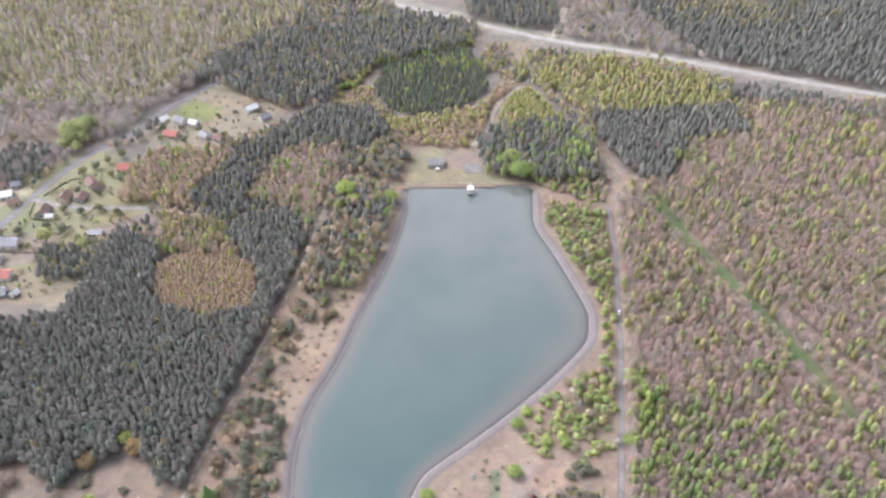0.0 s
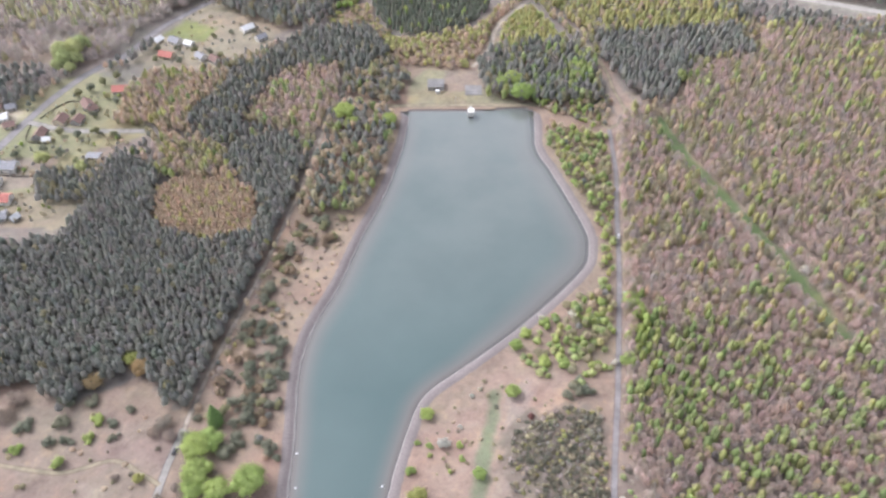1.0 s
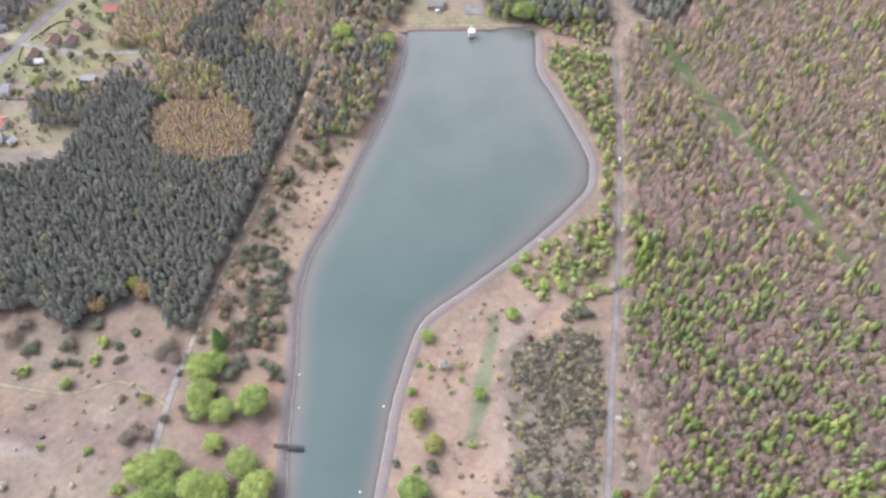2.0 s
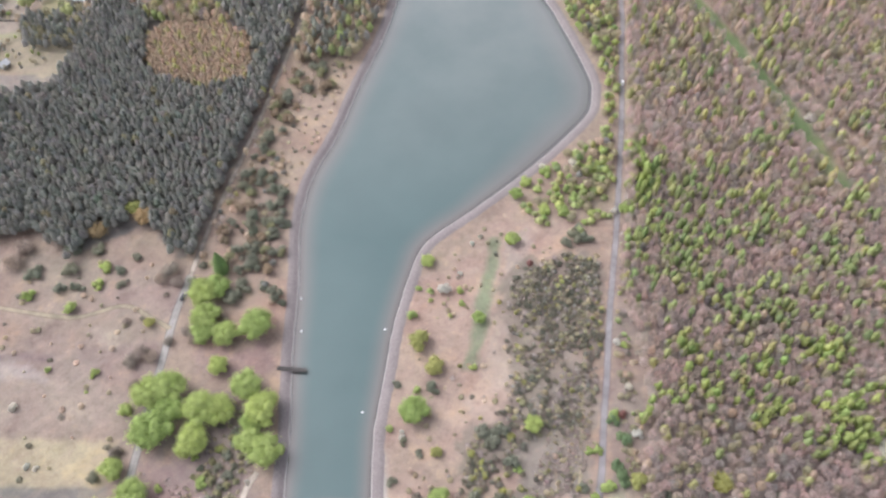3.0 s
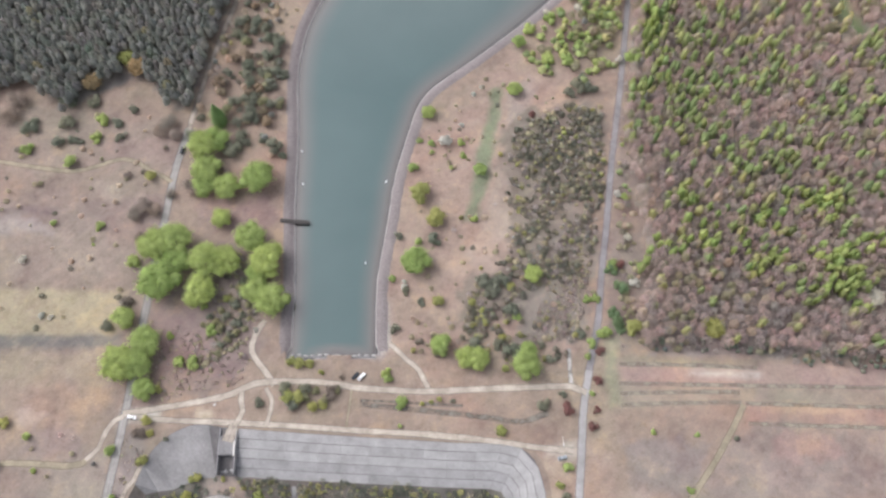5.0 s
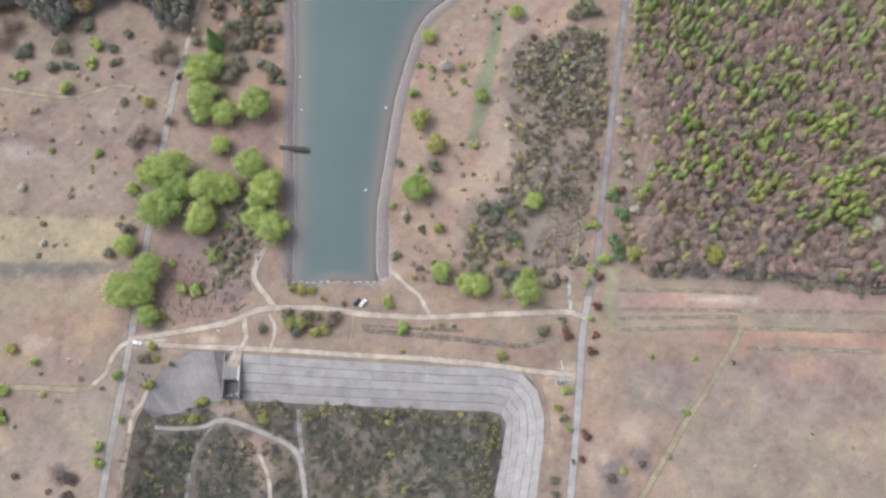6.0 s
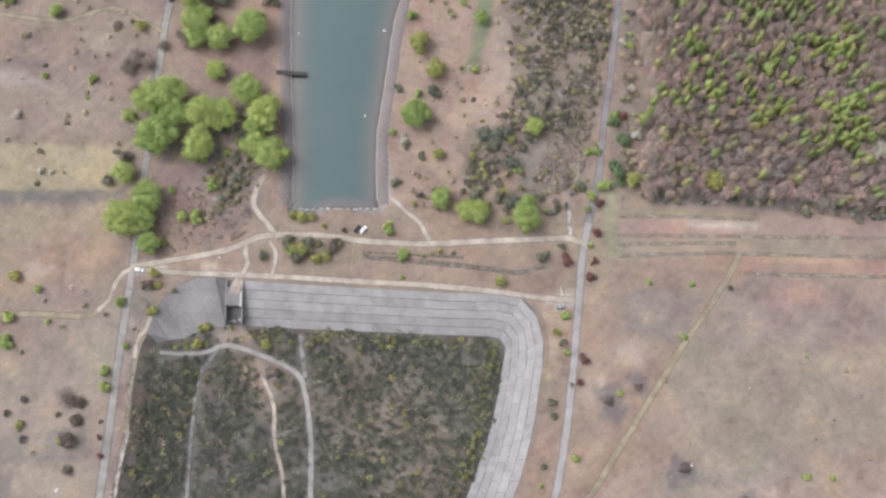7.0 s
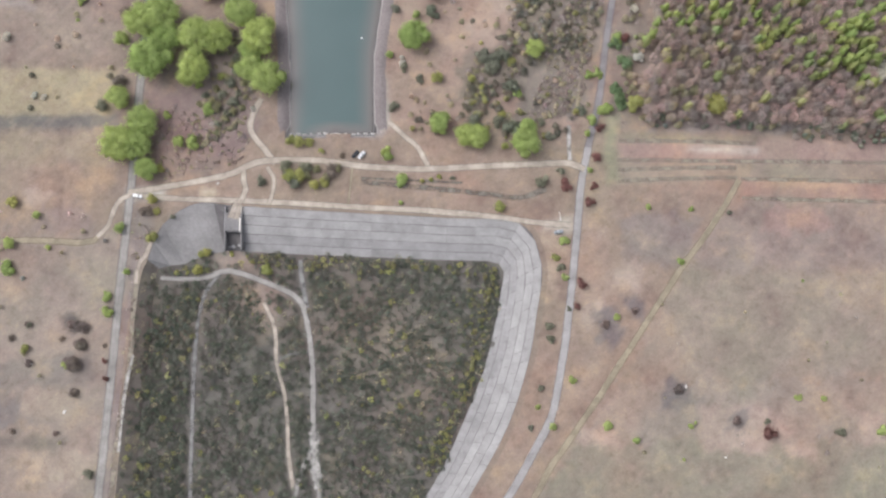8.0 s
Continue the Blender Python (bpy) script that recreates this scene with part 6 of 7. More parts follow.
# ---- single trees and bushes ----
def crown_mesh(name, g, clumps, lobes, material, flat=0.85, pointed=False):
    """A crown 1 wide, its middle at height 0: lobes of leaf clumps with gaps between."""
    if pointed:
        u = g.uniform(0, 1, clumps) ** 0.8
        a = g.uniform(0, 2 * np.pi, clumps)
        r = 0.5 * (1 - u) ** 0.8 * g.uniform(0.7, 1.05, clumps)
        c = np.c_[np.cos(a) * r, np.sin(a) * r, -0.5 + 1.5 * u]
        nrm = np.c_[np.cos(a), np.sin(a), np.full(clumps, 0.5)] + g.normal(size=(clumps, 3)) * 0.3
    else:
        lob = sphere_points(lobes, g)
        lob[:, 2] = np.abs(lob[:, 2]) * 0.9 - 0.25
        lob = lob * np.array((0.33, 0.33, 0.25)) * g.uniform(0.7, 1.05, lobes)[:, None]
        rad = g.uniform(0.55, 0.9, lobes) * 0.62 / np.sqrt(lobes) + 0.06
        k = g.integers(0, lobes, clumps)
        d = sphere_points(clumps, g)
        d[:, 2] = np.where(g.uniform(size=clumps) < 0.75, np.abs(d[:, 2]), d[:, 2])
        c = lob[k] + d * rad[k][:, None] * np.array((1, 1, flat)) * g.uniform(0.85, 1.5, clumps)[:, None]
        nrm = d * 0.9 + lob[k] * 0.8 + g.normal(size=(clumps, 3)) * 0.55 + np.array((0, 0, 0.15))
    nrm /= np.linalg.norm(nrm, axis=1)[:, None]
    v, f = cards(c, nrm, np.full(clumps, 0.72 / np.sqrt(clumps) + 0.008), g, 0.6)
    if pointed:
        cv, cf = core_template(-0.5, 0.98, 0.4, g, 0.1, ((0.95, 0.0), (0.8, 0.28), (0.45, 0.62), (0.08, 1.0)))
        v, f = np.concatenate([v, cv]), np.concatenate([f, cf + len(v)])
    else:
        for p, r in zip(lob, rad):
            cv, cf = core_template(-r * 0.8, r * 0.84 * flat, r * 0.84, g, 0.2)
            f = np.concatenate([f, cf + len(v)])
            v = np.concatenate([v, cv + p])
    return mesh_arrays(name, v, f, [material], smooth=True)


def trunk_mesh(g, limbs=6):
    """A tapered trunk with limbs, for a crown 1 wide whose middle is 0.45 above the foot."""
    bm = bmesh.new()
    tube(bm, (0, 0, -0.02), (0, 0, 0.28), 0.034, 0.024)
    for i in range(limbs):
        a = i * 2 * math.pi / limbs + g.uniform(-0.3, 0.3)
        r = g.uniform(0.18, 0.3)
        tube(bm, (0, 0, 0.2 + 0.02 * i), (math.cos(a) * r, math.sin(a) * r, 0.45 + g.uniform(0, 0.15)), 0.016, 0.005, 5)
    tube(bm, (0, 0, 0.27), (0.02, 0.01, 0.6), 0.02, 0.005)
    me = bpy.data.meshes.new("trunk")
    bm.to_mesh(me)
    bm.free()
    me.materials.append(MAT["bark"])
    return me


tg = np.random.default_rng(21)
TRUNKS = [trunk_mesh(tg) for _ in range(3)]
CROWNS = {k: [crown_mesh("crown", tg, n, q, MAT[m], pointed=p) for _ in range(4)] for k, m, n, q, p in (
    ("green", "leaf_green", 2300, 26, False), ("yellow", "leaf_yellow", 520, 17, False), ("orange", "leaf_orange", 480, 17, False), ("white", "leaf_white", 260, 12, False),
    ("conifer", "leaf_fir", 480, 1, True), ("pale", "leaf_pale", 700, 20, False), ("bare", "leaf_grey", 420, 14, False))}
for k, m in (("small_pine", "leaf_dark"), ("small_olive", "leaf_olive"), ("small_tan", "leaf_tan"), ("small_green", "leaf_green"), ("small_yellow", "leaf_yellow")):
    CROWNS[k] = [crown_mesh("crown", tg, 170, 6, MAT[m]) for _ in range(4)]
BUSHES = {k: [crown_mesh("bush", tg, n, 8, MAT[m]) for _ in range(4)] for k, m, n in (
    ("green", "leaf_green", 150), ("dark", "leaf_dark", 170), ("red", "leaf_red", 140), ("white", "leaf_white", 110), ("yellow", "leaf_yellow", 130), ("brown", "leaf_brown", 120), ("plum", "leaf_plum", 150), ("evergreen", "leaf_evergreen", 170), ("olive", "leaf_olive", 130))}


def tree(kind, x, y, w, label, group, tall=1.0):
    base = tagged(new("tree"), label, "tree", group)
    g = np.random.default_rng(int(x * 31 + y * 17) % 9973)
    base.location, base.scale, base.rotation_euler[2] = (x, y, 0), (w * 1.34, w * 1.34, w * 0.95 * tall), g.uniform(0, 6.28)
    trunk = part("trunk", TRUNKS[g.integers(3)], base)
    crown = part("crown", CROWNS[kind][g.integers(4)], base)
    crown.location.z = 0.45 if kind != "conifer" else 0.55
    return base


def bush(kind, x, y, w, label, group, z=0.0):
    g = np.random.default_rng(int(x * 37 + y * 19) % 9973)
    me = BUSHES[kind][g.integers(4)]
    ob = tagged(new("bush", me), label, "bush", group)
    tall = w * g.uniform(0.75, 1.0)
    foot = min(v.co.z for v in me.vertices)
    ob.location, ob.scale, ob.rotation_euler[2] = (x, y, z - foot * tall - 0.08), (w * 1.1, w * 1.1, tall), g.uniform(0, 6.28)
    return ob


for x, y, w in [(-130, 223, 15), (-124, 227, 13), (-127, 209, 14.3), (-128, 199, 11.3), (-115, 199, 12.5), (-99, 204, 16), (-116, 181, 9.2), (-148, 165, 14.9), (-138, 168, 16),
                (-143, 144, 18.8), (-136, 156, 13.7), (-120, 156, 16.6), (-111, 156, 14.4), (-123, 140, 14.9), (-100, 169, 14.5), (-89, 156, 16), (-95, 141, 12.3), (-86, 134, 15.1),
                (-95, 150, 10.6), (-159, 126, 10.3), (-146, 114, 14.3), (-157, 103, 15.5), (-148, 103, 13.6), (-144, 91, 10)]:
    tree("green", x, y, w, "large round spring-green tree in the grove by the gravel road", "trees of the grove")
for x, y, w in [(-15, 156, 13.3), (-2, 112, 9.5), (10, 106, 9.4), (15, 105, 10), (38, 102, 12.8), (40, 110, 7.3), (44, 149, 8.1), (-9, 245, 7), (19, 209, 6.7), (39, 260, 7.8)]:
    tree("green", x, y, w, "round spring-green tree on the dry heath", "trees on the heath")
for x, y, w in [(107, 281, 8.9), (116, 325, 10.9), (121, 316, 7.9), (115, 305, 6.3), (122, 294, 7.7), (43, 292, 6.8), (63, 544, 17), (47, 557, 14), (57, 563, 15), (75, 552, 11), (-77, 518, 15), (-70, 508, 10), (-42, 511, 11), (114, 585, 13), (111, 568, 13)]:
    tree("green", x, y, w, "bright green leafy tree at the forest edge", "green trees at the forest edge", 1.25)
SHORE_KINDS = {"pine": ("small_pine", "dark young pine between the road and the lake"), "olive": ("small_olive", "olive-brown young birch near the shore"), "tan": ("small_tan", "budding tan-coloured tree near the shore"),
               "green": ("small_green", "light green young tree near the shore"), "fresh": ("small_green", "light green young tree near the shore"), "yellow": ("small_yellow", "yellow-green young tree near the shore")}
for kind, x, y, z, h, w in SHORE_TREES:
    tree(SHORE_KINDS.get(kind, SHORE_KINDS["olive"])[0], x, y, w * 0.95, SHORE_KINDS.get(kind, SHORE_KINDS["olive"])[1], "young trees near the shore", 1.25)
for x, y, w in [(-326, 602, 13), (-316, 604, 14), (-320, 592, 12), (-311, 594, 10), (-312, 612, 13), (-324, 584, 9), (-313, 582, 8), (-294, 461, 9), (-262, 452, 8)]:
    tree("pale", x, y, w, "tall pale green tree near the village", "trees of the village", 2.0)
for x, y, w in [(-272, 545, 5), (-276, 520, 5), (-292, 524, 5), (-294, 498, 6), (-281, 495, 5), (-267, 498, 6), (-252, 495, 5), (-300, 478, 5), (-285, 472, 6), (-270, 462, 5), (-318, 470, 5), (-332, 468, 6), (-262, 540, 5),
                (-250, 618, 5), (-232, 618, 5), (-216, 615, 5), (-202, 612, 5), (-192, 606, 5), (-246, 600, 5), (-225, 598, 5), (-205, 640, 4), (-190, 645, 4), (-170, 648, 4), (-296, 548, 6), (-288, 556, 6), (-280, 565, 6), (-272, 575, 6)]:
    tree("small_pine" if int(x + y) % 3 else "small_olive", x, y, w, "dark garden tree between the village houses", "garden trees", 1.6)
for x, y, w in [(130, 120, 10), (-13, 195, 10.2), (-5, 181, 8.9), (92, 121, 7.5), (-181, 282, 9), (-4, 135, 5.1), (-157, 207, 5.2)]:
    tree("yellow", x, y, w, "yellow-green young tree coming into leaf", "yellow trees")
for x, y, w in [(-198, 266, 10), (-173, 276, 11)]:
    tree("orange", x, y, w, "orange-brown tree in front of the dark pines", "orange trees")
for x, y, w in [(-152, 239, 9), (-156, 234, 7), (-147, 232, 6.5), (-158, 189, 8), (-162, 184, 7), (-152, 186, 6.5), (-136, 201, 6.5), (-132, 197, 6), (-145, 196, 5), (-170, 208, 4), (-238, 255, 10), (-241, 244, 10), (-126, 213, 6), (-118, 210, 5.5)]:
    tree("bare", x, y, w, "leafless grey-brown tree on the purple heath", "leafless trees", 0.9)
tree("conifer", -124, 241, 8.5, "bright green pointed conifer beside the gravel road", "conifers", 1.4)
for x, y, w in [(0, 227, 6.2), (99, 281, 4.1), (91, 195, 3.7), (94, 170, 3.8), (95, 144, 4.7), (232, 354, 5.6), (226, 308, 3.8), (213, 135, 8.3), (79, 316, 5.6), (93.4, 329, 3.6), (114.4, 334, 3.4), (60, 314, 3.8)]:
    tree("white", x, y, w, "small tree in full white blossom", "blossoming trees")
for x, y, w in [(9, 238, 3.2), (16, 258, 2.9), (21, 263, 2.9), (-21, 146, 2.3), (-94, 121, 2.9), (-216, 159, 5), (-201, 129, 4), (-196, 128, 3)]:
    bush("white", x, y, w, "pale blossoming shrub in dry grass", "pale shrubs")
for x, y, w in [(-228, 237, 9.2), (-226, 242, 5), (-211, 228, 6.9), (-203, 230, 5.5), (-199, 228, 4.1), (-181, 240, 6.8), (-178, 231, 5.4), (-173, 249, 5.5), (-208, 240, 9), (-210, 255, 10), (-196, 255, 8.4),
                (-139, 231, 8.5), (-115, 222, 10.3), (-110, 255, 8.3), (-106, 242, 7.8), (-109, 230, 9.7), (-100, 230, 6.4), (-93, 225, 8.9), (-88, 219, 4.7), (-98, 265, 8), (-102, 274, 8.1), (-91, 272, 6)]:
    bush("dark", x, y, w, "dark green young pine spread like a bush", "young pines")
for x, y, w in [(-91, 254, 5.2), (-12, 135, 4.5), (-25, 121, 5.1), (46, 84, 6.6), (55, 88, 4), (66, 118, 5.1), (3, 85, 2.7), (-167, 123, 6.1), (48, 14, 4.3), (48, 8, 4.3), (75, 262, 9), (82, 262, 8), (70, 258, 7), (78, 268, 6),
                (43, -15, 3.2), (54, 41, 4.3), (-131, 68, 2.6), (-89, 85, 5.1), (180, -36, 4.7), (-197, 17, 3), (135, 67, 2.6), (38, -33, 3.2), (57, 22, 2.5), (147, -31, 3)]:
    bush("dark", x, y, w, "dark evergreen bush in dry grass", "dark bushes")
for x, y, w in [(83.3, 128.5, 6.5), (83.9, 124, 7), (86, 120.6, 6), (83.5, 151.8, 7), (89.5, 141.7, 6.5), (86.5, 143.5, 5)]:
    bush("evergreen", x, y, w, "dense dark green shrub beside the asphalt road", "roadside shrubs")
for x, y, w in [(-111, 122, 5), (-114, 125, 4), (-107, 116, 4.2), (-103, 119.5, 4), (-99.5, 121.5, 3.8), (-112, 131, 4), (-106, 137, 4.4), (-99, 134, 3.8), (-104, 143.5, 4), (-120, 124, 3.2), (-116, 118, 3), (-111, 109, 3), (-97.5, 127, 3), (-58, 86, 5), (-52, 91, 4.4), (-62, 90.5, 4.2), (-67, 87, 5)]:
    bush("olive", x, y, w, "grey-olive budding bush in loose thicket", "olive bushes")
for x, y, w in [(-190, 231, 6.8), (-189, 242, 7.6), (-227, 224, 7), (-200, 215, 8.1), (-180, 179, 5.1), (-205, 180, 3.9), (-14, 229, 4.1), (-7, 227, 4.4), (9, 227, 4.4), (10, 219, 4), (-17, 211, 5.5), (-27, 148, 4),
                (-29, 99, 5), (-22, 84, 5.5), (68, 107, 3.9), (76, 119, 5.7), (76, 136, 3.5), (15, 181, 4.1), (-7, 221, 2.8), (3, 211, 3.1), (85, 154, 6.5), (95, 194, 4.9), (70, 281, 8), (58, 281, 8), (50, 302, 8), (62, 310, 8)]:
    bush("green", x, y, w, "light green bush on dry heath", "green bushes")
for x, y, w in [(56, 54, 4.9), (56, 37, 3.5), (-21, 85, 5.5), (-22, 73, 2.7), (-28, 97, 5), (96, 70, 3.4), (117, 69, 2.8), (111, 44, 3.6), (80, 18, 3.5), (58, -11, 3.8), (73, -32, 4.9), (112, -33, 2.8),
                (162, -20, 3.5), (174, -21, 2.9), (48, -32, 3.8), (41, -23, 3), (-157, 63, 5.8), (-208, 56, 6.1), (-208, 44, 7.3), (-161, 30, 4.9), (-160, 23, 5.5), (-152, 42, 3.5), (69, 88, 3.3), (-190, 54, 3), (-196, 69, 4.3)]:
    bush("green", x, y, w, "small green bush in a fallow field", "green bushes")
for x, y, w in [(52, 47, 4.6), (26, 71, 5.4), (-141, 59, 6.3), (-141, 77, 5.2), (-139, 71, 4), (-76, 87, 6.7), (-70, 87, 6.7), (-63, 83, 5), (-199, 6, 4.8)]:
    bush("yellow", x, y, w, "yellow-green bush coming into leaf", "yellow bushes")
for x, y, w in [(-119.5, 43, 5.2), (-115.5, 51.5, 4.4), (-118, 50, 3.6), (-86, 43, 6.1), (-103, 50.5, 3), (-130, 41.5, 3), (-125, 41.5, 2.6)]:
    bush("yellow", x, y, w, "yellow-green bush at the foot of the basin slope", "yellow bushes", FLOOR)
for x, y, w in [(75, 109, 4.8), (73, 95, 4.5), (69, 73, 5.5), (64, 34, 5.2), (61, 23, 3.2), (148, -36, 7.5), (70, 80, 2.2), (48, 245, 4)]:
    bush("red", x, y, w, "dark red-leaved bush beside the field", "red bushes")
for x, y, w in [(-172, 7, 5.9), (-174, -15, 4.7), (-202, -32, 3.3), (-161, 7, 2.3), (-181, 10, 3), (-175, -2, 7), (-205, 11, 3.6)]:
    bush("brown", x, y, w, "brown withered bush in dry grass", "withered bushes")
for x, y, w in [(-159.7, 157.8, 7.6), (-129.8, 104.3, 6.2), (-122.0, 104.2, 6.9), (-115.0, 120.9, 6.2), (-120.8, 133.5, 3.9), (-135.2, 118.2, 4.2), (-181.8, 167.9, 2.2), (-180.8, 176.2, 2.8), (-13.0, 167.5, 4.6), (70.8, 113.2, 5.0), (78.6, 118.3, 5.8), (35.6, 126.7, 4.6),
                (70.7, 136.0, 4.3), (74.2, 136.9, 4.0), (-178.2, -1.4, 4.6), (199.3, -35.3, 4.9), (86.6, -39.6, 3.8)]:
    bush("green", x, y, w, "light green bush on dry heath", "green bushes")
for x, y, w in [(-109.4, 137.0, 4.2), (-137.1, 92.1, 4.8), (-207.9, 75.0, 6.2), (-60.3, 99.0, 3.3), (32.5, 143.6, 5.0), (13.6, 134.9, 4.3), (18.6, 130.4, 3.7), (12.6, 122.6, 4.0), (15.9, 117.3, 4.3), (19.4, 124.3, 3.7), (27.7, 116.3, 4.0), (-75.5, 105.6, 5.6),
                (-70.4, 103.5, 6.3), (-65.4, 103.8, 5.0), (-58.1, 84.4, 5.6), (-11.5, 83.9, 2.3), (-7.3, 84.8, 2.3), (-3.1, 85.8, 2.7), (29.1, 100.6, 4.0)]:
    bush("yellow", x, y, w, "yellow-green bush coming into leaf", "yellow bushes")
for x, y, w in [(-108.5, 127.4, 5.2), (-103.4, 124.2, 5.6), (-117.1, 127.7, 3.6), (-110.2, 113.3, 3.4), (-104.7, 133.8, 5.4), (-102, 140, 5), (-102.5, 147, 4.6), (-106, 119, 4), (-101, 129, 3.6), (-24.7, 171.2, 5.0), (-4.9, 169.2, 7.5), (-19.6, 140.6, 4.6), (15.8, 112.9, 8.0), (32.3, 130.3, 7.6),
                (32.6, 108.9, 9.3), (25.6, 112.8, 6.0), (51.1, 105.9, 5.3), (18.9, 145.5, 7.6), (24.8, 143.7, 8.3), (29.2, 146.3, 6.6), (23.1, 140.1, 7.3), (-77.0, 91.5, 6.6), (-72.7, 83.7, 6.6), (-66.9, 91.3, 6.0), (46.3, 112.6, 4.0),
                (-165.8, -51.7, 4.6)]:
    bush("dark", x, y, w, "dark evergreen bush in a thicket on dry heath", "dark bushes")
for x, y, w in [(-144.0, 70.1, 6.5), (-158.1, 171.4, 5.5), (-159.4, 135.4, 6.9), (-50.1, 97.2, 3.3), (-54.3, 89.5, 7.6), (-13.0, 114.1, 4.1)]:
    bush("brown", x, y, w, "brown withered bush in dry grass", "withered bushes")
for x, y, w in [(71.4, 81.2, 3.7), (58.0, 81.4, 6.6), (88.5, 154.5, 5.0), (-160.7, -0.1, 2.8), (-159.6, -8.3, 3.1)]:
    bush("red", x, y, w, "dark red-leaved bush beside the field", "red bushes")
for x, y, w in [(-20.5, 143.3, 3.3)]:
    bush("white", x, y, w, "pale blossoming shrub in dry grass", "pale shrubs")
for x, y, w in [(106.8, -16.1, 5.5), (133.0, -30.5, 5), (88.4, 20.8, 4), (73.8, 14.3, 4.5), (-176.9, 17.1, 5), (-173.7, 16.3, 6), (-170.4, 15.4, 5), (-173.8, 7.5, 4.5), (-171.7, 8.8, 3.5), (-177.0, -0.8, 7), (-197.8, 17.3, 3), (-175.3, -14.7, 3.5), (-196.7, -0.9, 4), (-181.6, -33.5, 3)]:
    bush("plum", x, y, w, "dark leafless thorn bush in a dry field", "thorn bushes")


# ---- the lining of the basin: concrete slabs on its slope ----
def on_slope(u, v):
    """A place on the slope: u counts the corners of the plan, v goes from the edge down to the foot."""
    i = int(u * 6)
    f = u * 6 - i
    o = b_out[i] * (1 - f) + b_out[i + 1] * f
    q = b_in[i] * (1 - f) + b_in[i + 1] * f
    p = o * (1 - v) + q * v
    return Vector((p[0], p[1], 0.05 * (1 - v) + (FLOOR - 0.1) * v))


def slab_mesh(u0, u1, v0, v1, gap_u, gap_v, thick, skew):
    """One slab with its own edges and depth."""
    bm = bmesh.new()
    low, top = [], []
    du, dv = (u1 - u0) * gap_u, (v1 - v0) * gap_v
    for u, v in ((u0 + du, v0 + dv), (u1 - du, v0 + dv), (u1 - du, v1 - dv), (u0 + du, v1 - dv)):
        p = on_slope(u, v)
        low.append(bm.verts.new(p - Vector((0, 0, 0.05))))
        top.append(bm.verts.new(p + Vector((0, 0, thick + skew * random.uniform(-1, 1)))))
    bm.faces.new(top)
    bm.faces.new(low[::-1])
    for k in range(4):
        bm.faces.new((low[k], low[(k + 1) % 4], top[(k + 1) % 4], top[k]))
    bmesh.ops.recalc_face_normals(bm, faces=bm.faces)
    return bm


random.seed(5)
lining = tagged(new("slope_lining"), "weathered grey concrete slabs with dark joints on the basin slope", "concrete lining", kind="structure")
lengths = [np.hypot(*(np.array(BASIN_OUT[k + 1]) - np.array(BASIN_OUT[k]))) for k in range(len(BASIN_OUT) - 1)]


def slab_rows(first, last, length, gap, stagger):
    """Five rows of slabs along a stretch of the slope; every second row may be shifted by half a slab."""
    cuts = [k + c / max(1, round(lengths[k] / length)) for k in range(first, last) for c in range(max(1, round(lengths[k] / length)))] + [last - 0.001]
    middles = [cuts[0]] + [(p + q) / 2 for p, q in zip(cuts, cuts[1:])] + [cuts[-1]]
    for r in range(5):
        line = middles if stagger and r % 2 else cuts
        for p, q in zip(line, line[1:]):
            # the two lower rows take a slightly darker grey
            part("slab", slab_mesh(p, q, r / 5, (r + 1) / 5, gap, random.uniform(0.02, 0.045), 0.16, 0.03), lining, MAT["slab_darker" if r > 2 else "slab"])


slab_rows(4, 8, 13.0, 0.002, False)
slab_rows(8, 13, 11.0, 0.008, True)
for k in range(1, 4):
    n = max(1, round(lengths[k] / 9.0))
    for c in range(n):
        if k == 3 and c >= n - 1:
            continue
        part("sheet", slab_mesh(k + c / n, k + (c + 1) / n, 0.0, 1.0, 0.001, 0.002, 0.14, 0.0), lining, MAT["lining_old"], "smooth grey asphalt sheet")

# outlet structure that cuts through the lining
outlet = tagged(new("outlet_structure"), "old concrete outlet with side walls, deck and rails", "outlet")
outlet.location = (-102, 62, 0)
bm = box(bmesh.new(), (7.6, 8.5, 0.5), (0, 3.2, -0.1), 0, 0.08)
part("deck", bm, outlet, MAT["concrete"])
for s in (-1, 1):
    bm = bmesh.new()
    box(bm, (0.6, 21, 4.9), (s * 3.9, 0.5, -4.6), 0, 0.06)
    part("side_wall", bm, outlet, MAT["concrete"])
    rail = part("railing", tube(bmesh.new(), (s * 3.9, -1.0, 1.35), (s * 3.9, 10, 1.35), 0.06, 0.06), outlet, MAT["steel"])
    for k in range(7):
        part("post", tube(bmesh.new(), (s * 3.9, -1.0 + k * 1.83, 0.2), (s * 3.9, -1.0 + k * 1.83, 1.35), 0.05, 0.05), rail, MAT["steel"])
part("white_beam", box(bmesh.new(), (0.5, 7.0, 0.45), (3.3, 1.5, 0.42), 0, 0.05), outlet, MAT["plaster"], "white painted beam on the deck")
part("head_wall", box(bmesh.new(), (7.2, 0.6, 4.6), (0, -1.2, -4.6), 0, 0.05), outlet, MAT["concrete"])
# a solid box; the shade inside the opening is its near-black colour
part("opening", box(bmesh.new(), (4.0, 0.3, 2.4), (0, -1.55, -4.4), 0, 0.03), outlet, MAT["dark"])
bm = bmesh.new()
for k in range(9):
    box(bm, (random.uniform(0.8, 1.8), random.uniform(0.8, 1.6), random.uniform(0.4, 1.0)), (random.uniform(-2.6, 2.6), random.uniform(-9, -2.5), -4.5), random.uniform(0, 3), 0.1)
part("rubble", bm, outlet, MAT["litter"])


